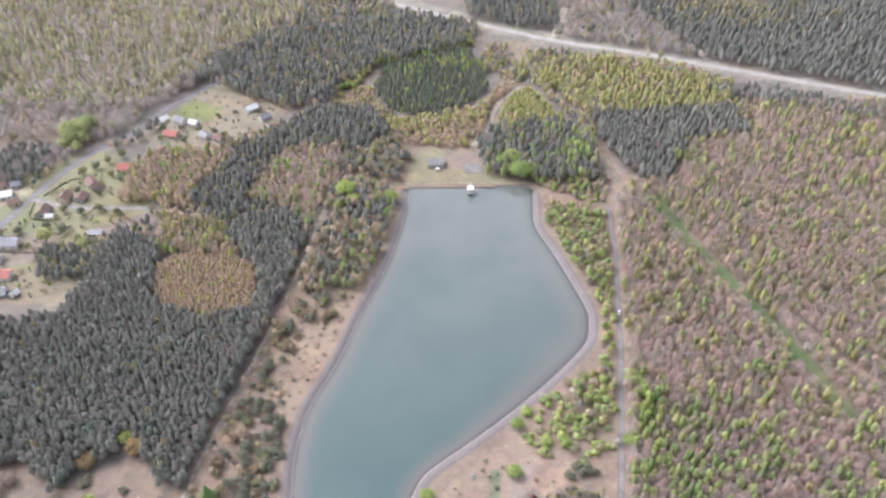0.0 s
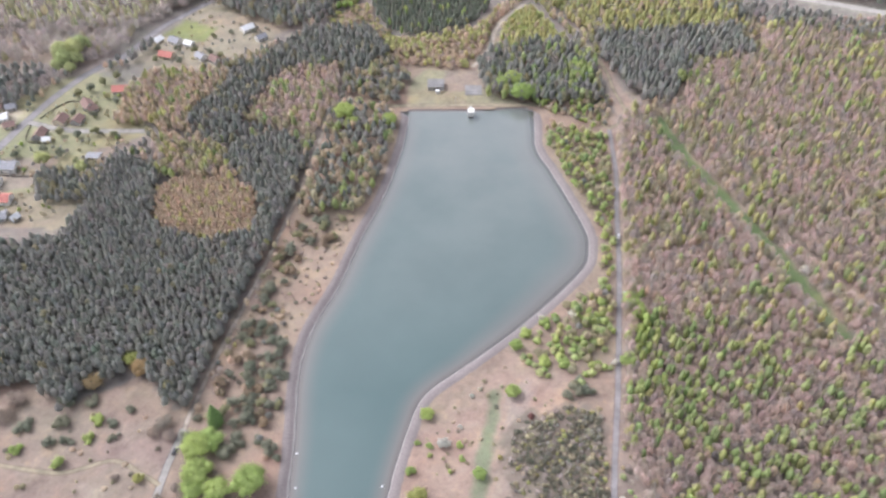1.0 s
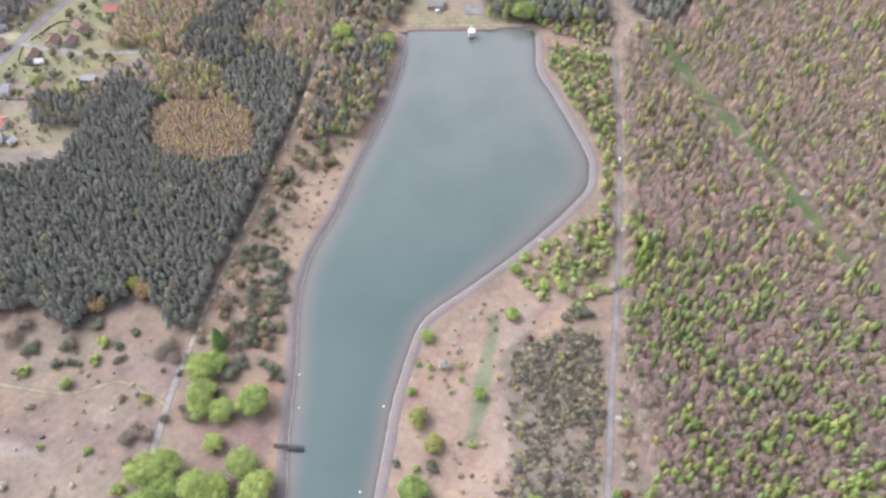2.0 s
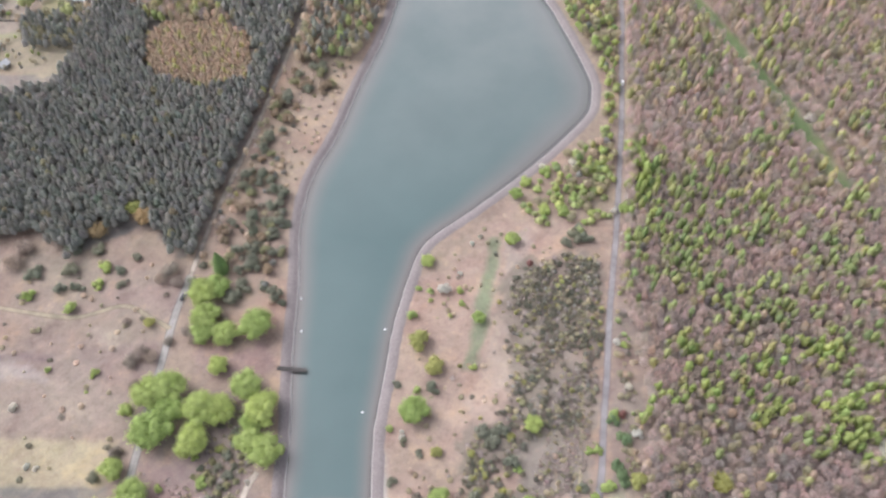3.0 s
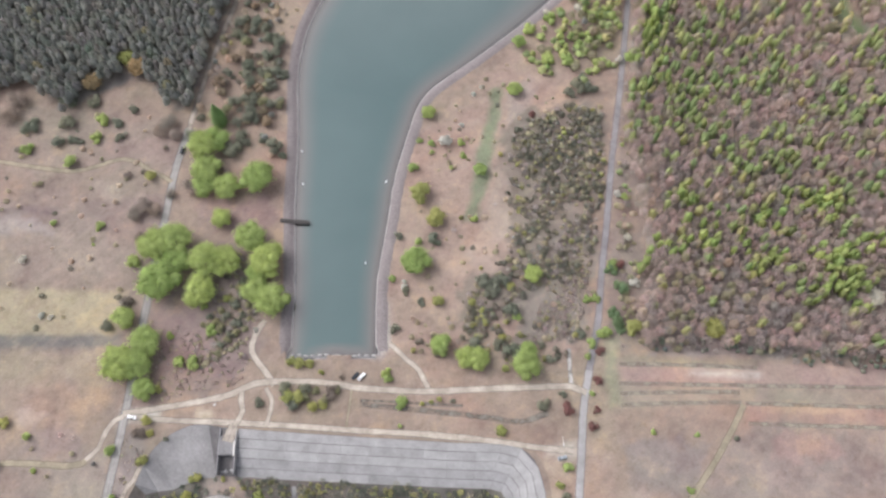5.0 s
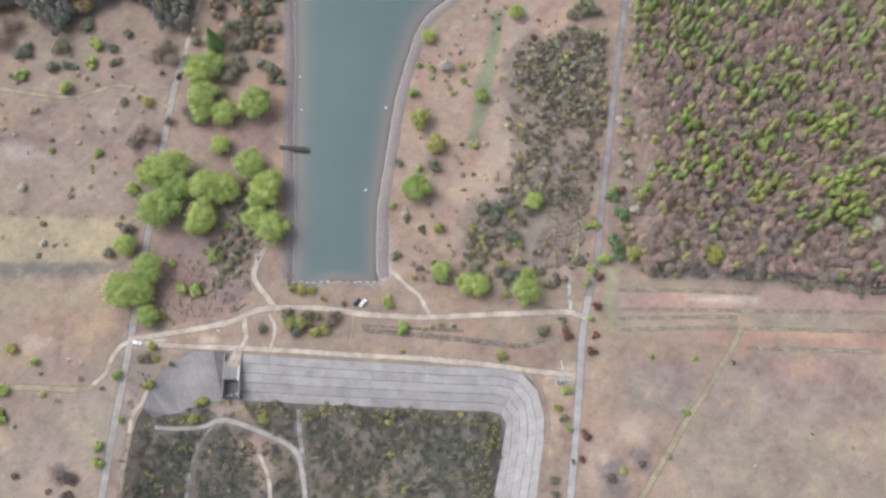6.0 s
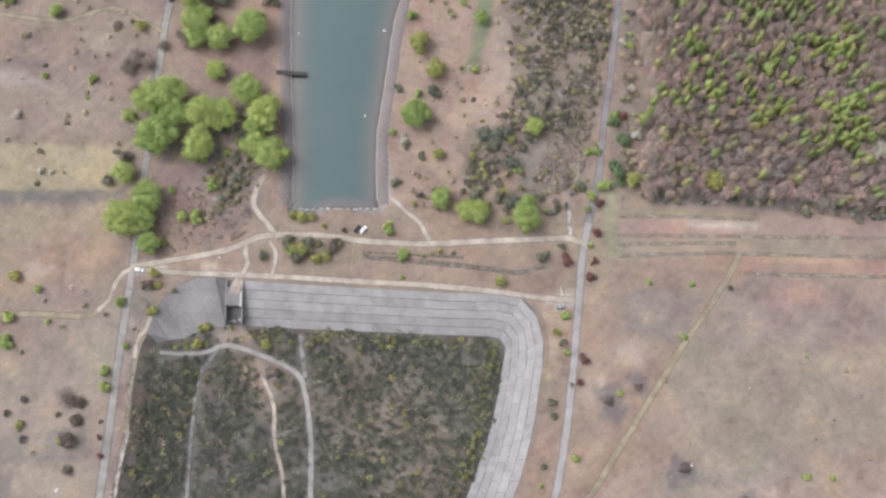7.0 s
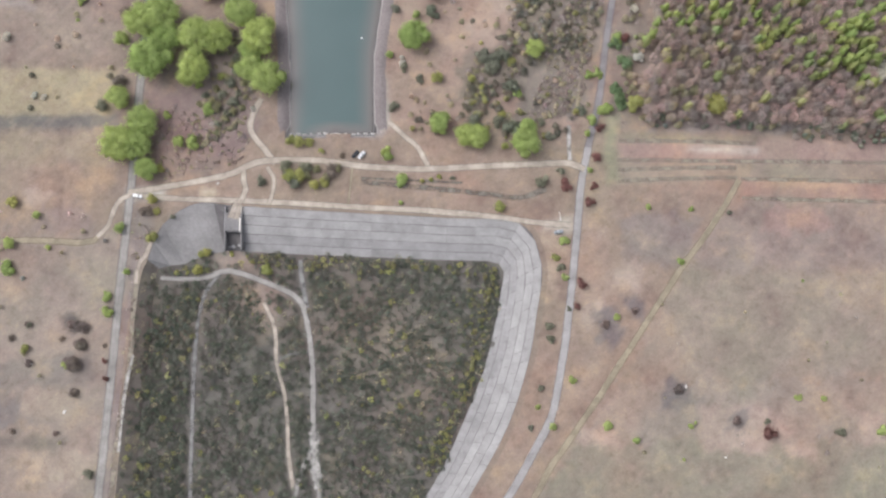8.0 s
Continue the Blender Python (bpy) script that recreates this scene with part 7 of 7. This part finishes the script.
# ---- jetty and floats on the lake ----
def jetty():
    top = tagged(new("jetty"), "dark wooden jetty that reaches from the bank over the water", "jetty")
    top.location, top.rotation_euler[2] = (-78.5, 180, 0), radians(-5)
    for s in (-1, 1):
        bm = box(bmesh.new(), (15.5, 0.28, 0.3), (0, s * 0.95, 0.15), 0, 0.03)
        part("beam", bm, top, MAT["wood"])
    for i in range(31):
        part("plank", box(bmesh.new(), (0.44, 2.3, 0.07), (-7.5 + i * 0.5, 0, 0.45), 0, 0.01), top, MAT["wood"])
    for i in range(5):
        for s in (-1, 1):
            z = -0.2 if i < 2 else -2.6
            part("post", tube(bmesh.new(), (-6.5 + i * 3.3, s * 1.0, z), (-6.5 + i * 3.3, s * 1.0, 0.75), 0.13, 0.12, 8), top, MAT["wood"])


jetty()


def buoy(x, y):
    top = tagged(new("buoy"), "small white float on the lake", "buoy", "floats on the lake")
    top.location = (x, y, WATER)
    bm = bmesh.new()
    bmesh.ops.create_icosphere(bm, subdivisions=2, radius=0.55)
    bmesh.ops.scale(bm, vec=(1, 1, 0.75), verts=bm.verts)
    part("float", bm, top, MAT["buoy"])
    part("pole", tube(bmesh.new(), (0, 0, 0.3), (0, 0, 1.1), 0.09, 0.06), top, MAT["buoy"])


for x, y in [(-78, 223), (-76, 203), (-31.5, 204), (-41, 157), (-43, 428)]:
    buoy(x, y)

# low weir wall with posts at the near end of the lake
weir = tagged(new("end_wall"), "low broken pale stone wall at the end of the lake", "wall")
part("footing", box(bmesh.new(), (46, 1.0, 1.5), (-55.5, 107.6, -2.5), 0, 0.1), weir, MAT["concrete"])
for i in range(13):
    h = random.uniform(0.5, 0.9)
    part("stone", box(bmesh.new(), (random.uniform(0.9, 2.2), 0.8, h), (-75 + i * 3.3 + random.uniform(-0.6, 0.6), 108.2 + random.uniform(-0.3, 0.3), -1.2), random.uniform(-0.2, 0.2), 0.12), weir, MAT["pale_stone"])


# ---- cars ----
def car(x, y, heading, paint, label, z=0.0):
    top = tagged(new("car"), label, "car", "parked cars")
    top.location, top.rotation_euler[2] = (x, y, z), radians(heading)
    bm = bmesh.new()
    box(bm, (4.3, 1.76, 0.72), (0, 0, 0.28), 0, 0.16)
    body = part("body", bm, top, paint)
    cab = part("cabin", box(bmesh.new(), (2.5, 1.56, 0.56), (-0.25, 0, 0.98), 0, 0.1, 0.78), top, MAT["glass"])
    part("roof", box(bmesh.new(), (1.85, 1.25, 0.07), (-0.25, 0, 1.52), 0, 0.03), cab, paint)
    for sx in (-1.35, 1.35):
        for sy in (-0.8, 0.8):
            part("wheel", tube(bmesh.new(), (sx, sy - 0.11, 0.33), (sx, sy + 0.11, 0.33), 0.33, 0.33, 14), top, MAT["rubber"])
    for sy in (-0.6, 0.6):
        part("headlight", box(bmesh.new(), (0.08, 0.35, 0.16), (2.12, sy, 0.62), 0, 0.03), top, MAT["glass"])
        part("tail_light", box(bmesh.new(), (0.08, 0.3, 0.16), (-2.12, sy, 0.68), 0, 0.03), top, MAT["roof_red"])


car(-43.6, 97.6, 50, MAT["paint_dark"], "dark car parked on grass by the sandy road")
car(-40.6, 97.2, 50, MAT["paint_white"], "white car parked on grass by the sandy road")
car(53.5, 58.6, 10, MAT["paint_grey"], "grey car parked at the end of the sandy road")
car(-148.3, 78.2, -12, MAT["paint_white"], "small white car on the junction of two gravel roads", 0.1)
car(-142.7, 223, 78, MAT["paint_dark"], "dark car on the gravel road", 0.06)
car(118, 386, 80, MAT["paint_white"], "white car on the asphalt road by the wood", 0.06)


# white boom barrier at the end of the lower road
barrier = tagged(new("barrier"), "white boom barrier raised beside the sandy road", "barrier")
barrier.location, barrier.rotation_euler[2] = (54.5, 64.5, 0), radians(100)
part("post", box(bmesh.new(), (0.35, 0.35, 1.2), (0, 0, -0.05), 0, 0.03), barrier, MAT["plaster"])
part("boom", tube(bmesh.new(), (0, 0, 1.1), (3.6, 0, 2.4), 0.12, 0.09, 8), barrier, MAT["plaster"])
part("counterweight", box(bmesh.new(), (0.6, 0.3, 0.35), (-0.5, 0, 0.75), 0, 0.04), barrier, MAT["steel"])


# ---- houses ----
def house(x, y, turn, length, width, wall, roof_h, plaster, roofing, label, windows=3, chimney=True):
    """A gabled house: walls with gables, two roof planes with eaves, windows, a door and a chimney."""
    top = tagged(new("house"), label, "house", "houses of the village")
    top.location, top.rotation_euler[2] = (x, y, 0), radians(turn)
    L, W = length / 2, width / 2
    bm = bmesh.new()
    low = [bm.verts.new((sx * L, sy * W, -0.1)) for sx, sy in ((-1, -1), (1, -1), (1, 1), (-1, 1))]
    up = [bm.verts.new((sx * L, sy * W, wall)) for sx, sy in ((-1, -1), (1, -1), (1, 1), (-1, 1))]
    ra, rb = bm.verts.new((-L, 0, wall + roof_h)), bm.verts.new((L, 0, wall + roof_h))
    bm.faces.new(low[::-1])
    bm.faces.new((low[0], low[1], up[1], up[0]))
    bm.faces.new((low[2], low[3], up[3], up[2]))
    bm.faces.new((low[1], low[2], up[2], rb, up[1]))
    bm.faces.new((low[3], low[0], up[0], ra, up[3]))
    bm.faces.new((up[0], up[1], rb, ra))
    bm.faces.new((up[2], up[3], ra, rb))
    part("wall", bm, top, plaster)
    for s in (-1, 1):
        e, over, t = 0.55, 0.5, 0.22
        k = roof_h / W
        bm = bmesh.new()
        pts = [(-L - over, 0, wall + roof_h + 0.05), (L + over, 0, wall + roof_h + 0.05), (L + over, s * (W + e), wall - e * k + 0.05), (-L - over, s * (W + e), wall - e * k + 0.05)]
        a = [bm.verts.new(p) for p in pts]
        b = [bm.verts.new((p[0], p[1], p[2] + t)) for p in pts]
        bm.faces.new(a)
        bm.faces.new(b[::-1])
        for i in range(4):
            bm.faces.new((a[i], b[i], b[(i + 1) % 4], a[(i + 1) % 4]))
        bmesh.ops.recalc_face_normals(bm, faces=bm.faces)
        part("roof_plane", bm, top, roofing)
        for i in range(windows):
            wx = -L + (i + 0.5) * length / windows
            if s < 0 and i == windows // 2:
                part("door", box(bmesh.new(), (1.0, 0.12, 2.1), (wx, s * W, 0.05), 0, 0.02), top, MAT["wood"])
                continue
            win = part("window", box(bmesh.new(), (1.35, 0.14, 1.4), (wx, s * W, 0.95), 0, 0.02), top, MAT["paint_white"])
            part("pane", box(bmesh.new(), (1.1, 0.06, 1.15), (wx, s * (W + 0.06), 1.07), 0, 0.0), win, MAT["glass"])
    for s in (-1, 1):
        win = part("window", box(bmesh.new(), (0.14, 1.3, 1.4), (s * L, 0, 0.95), 0, 0.02), top, MAT["paint_white"])
        part("pane", box(bmesh.new(), (0.06, 1.05, 1.15), (s * (L + 0.06), 0, 1.07), 0, 0.0), win, MAT["glass"])
    if chimney:
        part("chimney", box(bmesh.new(), (0.7, 0.6, 1.6), (L * 0.4, 0.3, wall + roof_h - 0.8), 0, 0.03), top, MAT["roof_brown"])
    return top


HOUSES = [
    (-264, 556, 5, 12, 9, 3.2, 3.0, "plaster", "roof_red", "white house with a bright red tiled roof"),
    (-284, 534, -50, 11, 8, 3.4, 3.4, "plaster", "roof_brown", "white house with a steep brown roof"),
    (-279, 529, 40, 7, 6, 3.0, 2.4, "plaster", "roof_brown", "white annex with a brown roof"),
    (-299, 514, 80, 10, 9, 3.4, 3.0, "plaster_cream", "roof_brown", "cream house with a brown tiled roof"),
    (-286, 514, 80, 9, 8, 3.0, 2.8, "plaster_grey", "roof_brown", "grey house with a dark brown roof"),
    (-309, 496, 85, 10, 8, 3.2, 3.0, "plaster_grey", "roof_brown", "plain house with a brown roof"),
    (-302, 490, 5, 6, 5, 2.6, 1.8, "plaster", "roof_white", "small white outbuilding with a pale roof"),
    (-260, 470, -5, 10, 6, 2.6, 0.8, "plaster_cream", "roof_grey", "half-built house with bare walls"),
    (-322, 457, -3, 20, 9, 4.0, 2.4, "plaster", "roof_grey", "long white building with a grey roof"),
    (-325, 440, -3, 14, 8, 3.2, 2.2, "plaster", "roof_grey", "white house with a dark grey roof"),
    (-313, 422, -3, 19, 9, 3.6, 2.8, "plaster", "roof_red", "long white house with a dull red roof"),
    (-306, 404, 10, 12, 8, 3.0, 2.2, "plaster_grey", "roof_grey", "grey house with a grey sheet roof"),
    (-294, 403, 60, 6, 5, 2.6, 2.2, "plaster_grey", "roof_white", "small shed with a pale roof"),
    (-349, 517, 20, 13, 9, 3.0, 2.0, "plaster", "roof_white", "white house with a pale sheet roof"),
    (-337, 508, 20, 8, 7, 3.0, 2.0, "plaster_cream", "roof_brown", "cream house with a brown roof"),
    (-237, 631, -25, 10, 8, 3.2, 3.0, "plaster", "roof_grey", "white house with a dark roof"),
    (-224, 627, -25, 8, 6, 2.8, 1.8, "plaster", "roof_white", "white outbuilding with a pale roof"),
    (-253, 632, 60, 9, 7, 3.0, 2.0, "plaster_cream", "roof_white", "cream house with a pale roof"),
    (-239, 608, -15, 12, 8, 3.0, 2.8, "plaster_cream", "roof_red", "cream house with a faded red roof"),
    (-209, 606, -40, 9, 7, 3.0, 2.6, "plaster", "roof_grey", "white house with a grey roof"),
    (-196, 601, -40, 9, 7, 3.0, 2.6, "plaster_grey", "roof_brown", "grey house with a brown roof"),
    (-185, 594, 45, 10, 7, 3.2, 2.8, "plaster_cream", "roof_brown", "cream house with a dull red-brown roof"),
    (-177, 653, 40, 11, 8, 3.0, 2.4, "plaster", "roof_white", "white bungalow with a pale roof"),
    (-162, 637, 40, 9, 7, 3.0, 2.4, "plaster", "roof_grey", "white house with a grey roof"),
    (-356, 531, 20, 8, 7, 3.0, 2.2, "plaster_cream", "roof_brown", "cream house beside the village road"),
    (-345, 532, 20, 8, 7, 3.0, 2.2, "plaster_grey", "roof_grey", "grey house beside the village road"),
]
for x, y, turn, L, W, h, rh, p, r, label in HOUSES:
    house(x, y, turn, L, W, h, rh, MAT[p], MAT[r], label, 3 if L > 8 else 2, L > 8)


def fence(pts, label, step=2.5):
    top = tagged(new("fence"), label, "fence", "garden fences")
    c = spline(pts, step)
    for (x1, y1), (x2, y2) in zip(c[:-1], c[1:]):
        part("post", box(bmesh.new(), (0.12, 0.12, 1.3), (x1, y1, -0.1), 0, 0.01), top, MAT["wood_pale"])
        ang, ln = math.atan2(y2 - y1, x2 - x1), math.hypot(x2 - x1, y2 - y1)
        part("panel", box(bmesh.new(), (ln * 0.96, 0.06, 0.95), ((x1 + x2) / 2, (y1 + y2) / 2, 0.12), ang, 0.01), top, MAT["wood"])


fence([(-318, 518), (-304, 540), (-292, 541)], "dark garden fence along the village road")
fence([(-322, 510), (-318, 490), (-300, 486)], "dark garden fence round a lawn")
fence([(-345, 450), (-300, 448), (-280, 447)], "dark fence between two plots")


# ---- at the dam: gate tower, service building, platform, poles ----
tower = tagged(new("gate_tower"), "white box-shaped gate tower standing in the lake by the dam", "tower")
tower.location = (22, 523.5, 0)
part("pier", box(bmesh.new(), (4.4, 4.4, 4.5), (0, 0, -4.2), 0, 0.15), tower, MAT["concrete_dark"])
part("chamber", box(bmesh.new(), (4.6, 4.8, 4.2), (0, 0, 0.3), 0, 0.12), tower, MAT["plaster"])
part("roof", box(bmesh.new(), (5.2, 5.4, 0.4), (0, 0, 4.5), 0, 0.08), tower, MAT["plaster"])
for s in (-1.05, 1.05):
    win = part("window", box(bmesh.new(), (1.5, 0.16, 1.2), (s, -2.4, 1.9), 0, 0.02), tower, MAT["paint_white"])
    part("pane", box(bmesh.new(), (1.25, 0.06, 0.95), (s, -2.47, 2.02), 0, 0), win, MAT["glass"])
part("door", box(bmesh.new(), (1.1, 0.16, 2.1), (0, 2.4, 0.4), 0, 0.02), tower, MAT["wood"])
bridge = tagged(new("footbridge"), "narrow steel footbridge from the dam to the tower", "footbridge")
bridge.location = (22, 530, 0)
part("deck", box(bmesh.new(), (1.6, 8.5, 0.2), (0, 0.5, 0.25), 0, 0.02), bridge, MAT["steel"])
for s in (-0.75, 0.75):
    part("railing", tube(bmesh.new(), (s, -3.6, 1.4), (s, 4.6, 1.4), 0.04, 0.04), bridge, MAT["steel"])
    for k in range(5):
        part("post", tube(bmesh.new(), (s, -3.5 + k * 2, 0.4), (s, -3.5 + k * 2, 1.4), 0.035, 0.035), bridge, MAT["steel"])

svc = tagged(new("service_building"), "flat-roofed grey service building behind the dam", "building")
svc.location = (-6, 563, 0)
part("wall", box(bmesh.new(), (13, 11, 3.4), (0, 0, -0.1), 0, 0.05), svc, MAT["plaster_grey"])
part("roof", box(bmesh.new(), (13.8, 11.8, 0.35), (0, 0, 3.3), 0, 0.05), svc, MAT["concrete"], "grey flat roof")
for s in (-4, -1.5, 4):
    win = part("window", box(bmesh.new(), (1.5, 0.14, 1.3), (s, -5.5, 1.1), 0, 0.02), svc, MAT["paint_white"])
    part("pane", box(bmesh.new(), (1.25, 0.06, 1.05), (s, -5.57, 1.22), 0, 0), win, MAT["glass"])
part("door", box(bmesh.new(), (1.2, 0.14, 2.1), (1.5, -5.5, 0.0), 0, 0.02), svc, MAT["dark"])
kiosk = tagged(new("kiosk"), "small white box beside the service building", "kiosk")
kiosk.location = (-4.5, 554, 0)
part("wall", box(bmesh.new(), (3.0, 2.4, 2.5), (0, 0, -0.05), 0, 0.04), kiosk, MAT["plaster"])
part("roof", box(bmesh.new(), (3.4, 2.8, 0.2), (0, 0, 2.45), 0, 0.03), kiosk, MAT["roof_white"])
part("door", box(bmesh.new(), (0.9, 0.1, 2.0), (0.3, -1.2, 0), 0, 0.01), kiosk, MAT["steel"])
plat = tagged(new("concrete_platform"), "grey concrete platform on bare ground behind the dam", "platform")
plat.location = (25, 558, 0)
for i in range(4):
    for j in range(3):
        part("slab", box(bmesh.new(), (3.4, 4.6, 0.35), (-5.3 + i * 3.5, -4.7 + j * 4.7, -0.05), 0, 0.04), plat, MAT["concrete"])


def lamp_pole(x, y, h, label):
    top = tagged(new("lamp_pole"), label, "pole", "poles at the dam")
    top.location = (x, y, 0)
    part("pole", tube(bmesh.new(), (0, 0, -0.2), (0, 0, h), 0.16, 0.09, 8), top, MAT["pale_stone"])
    part("arm", tube(bmesh.new(), (0, 0, h - 0.2), (1.4, 0, h + 0.1), 0.06, 0.05), top, MAT["steel"])
    part("lamp_head", box(bmesh.new(), (0.8, 0.3, 0.15), (1.7, 0, h + 0.02), 0, 0.03), top, MAT["steel"])


for x, y, h in [(-43, 541, 10), (-3, 553, 10), (9.7, 540, 5), (40, 541, 8)]:
    lamp_pole(x, y, h, "pale concrete lamp pole on the dam")


# ---- litter and heaps in the fields ----
def heap(x, y, size, material, label, n=7):
    top = tagged(new("heap"), label, "heap")
    g = random.Random(int(x * 7 + y * 3))
    bm = bmesh.new()
    for _ in range(n):
        s = size * g.uniform(0.25, 0.5)
        r = bmesh.ops.create_icosphere(bm, subdivisions=1, radius=s)
        bmesh.ops.scale(bm, vec=(1, 1, 0.6), verts=r["verts"])
        bmesh.ops.translate(bm, vec=(g.uniform(-0.5, 0.5) * size, g.uniform(-0.5, 0.5) * size, s * 0.3), verts=r["verts"])
    for v in bm.verts:
        v.co += Vector((g.uniform(-1, 1), g.uniform(-1, 1), g.uniform(-1, 1))) * size * 0.05
    me = bpy.data.meshes.new("heap")
    bm.to_mesh(me)
    bm.free()
    me.materials.append(material)
    part("pile", me, top)
    top.location = (x, y, 0)


for x, y, s in [(-195.4, -0.7, 1.3), (-178.7, -23.7, 1.3), (127, -47, 0.8), (110.6, -14.6, 1.0), (-161.3, 135.6, 2.4)]:
    heap(x, y, s, MAT["plaster"], "small pale heap of bags and rubble in dry grass", 4)
for x, y, s in [(-110, 84, 0.9)]:
    heap(x, y, s, MAT["pale_stone"], "low grey heap of rubble", 7)
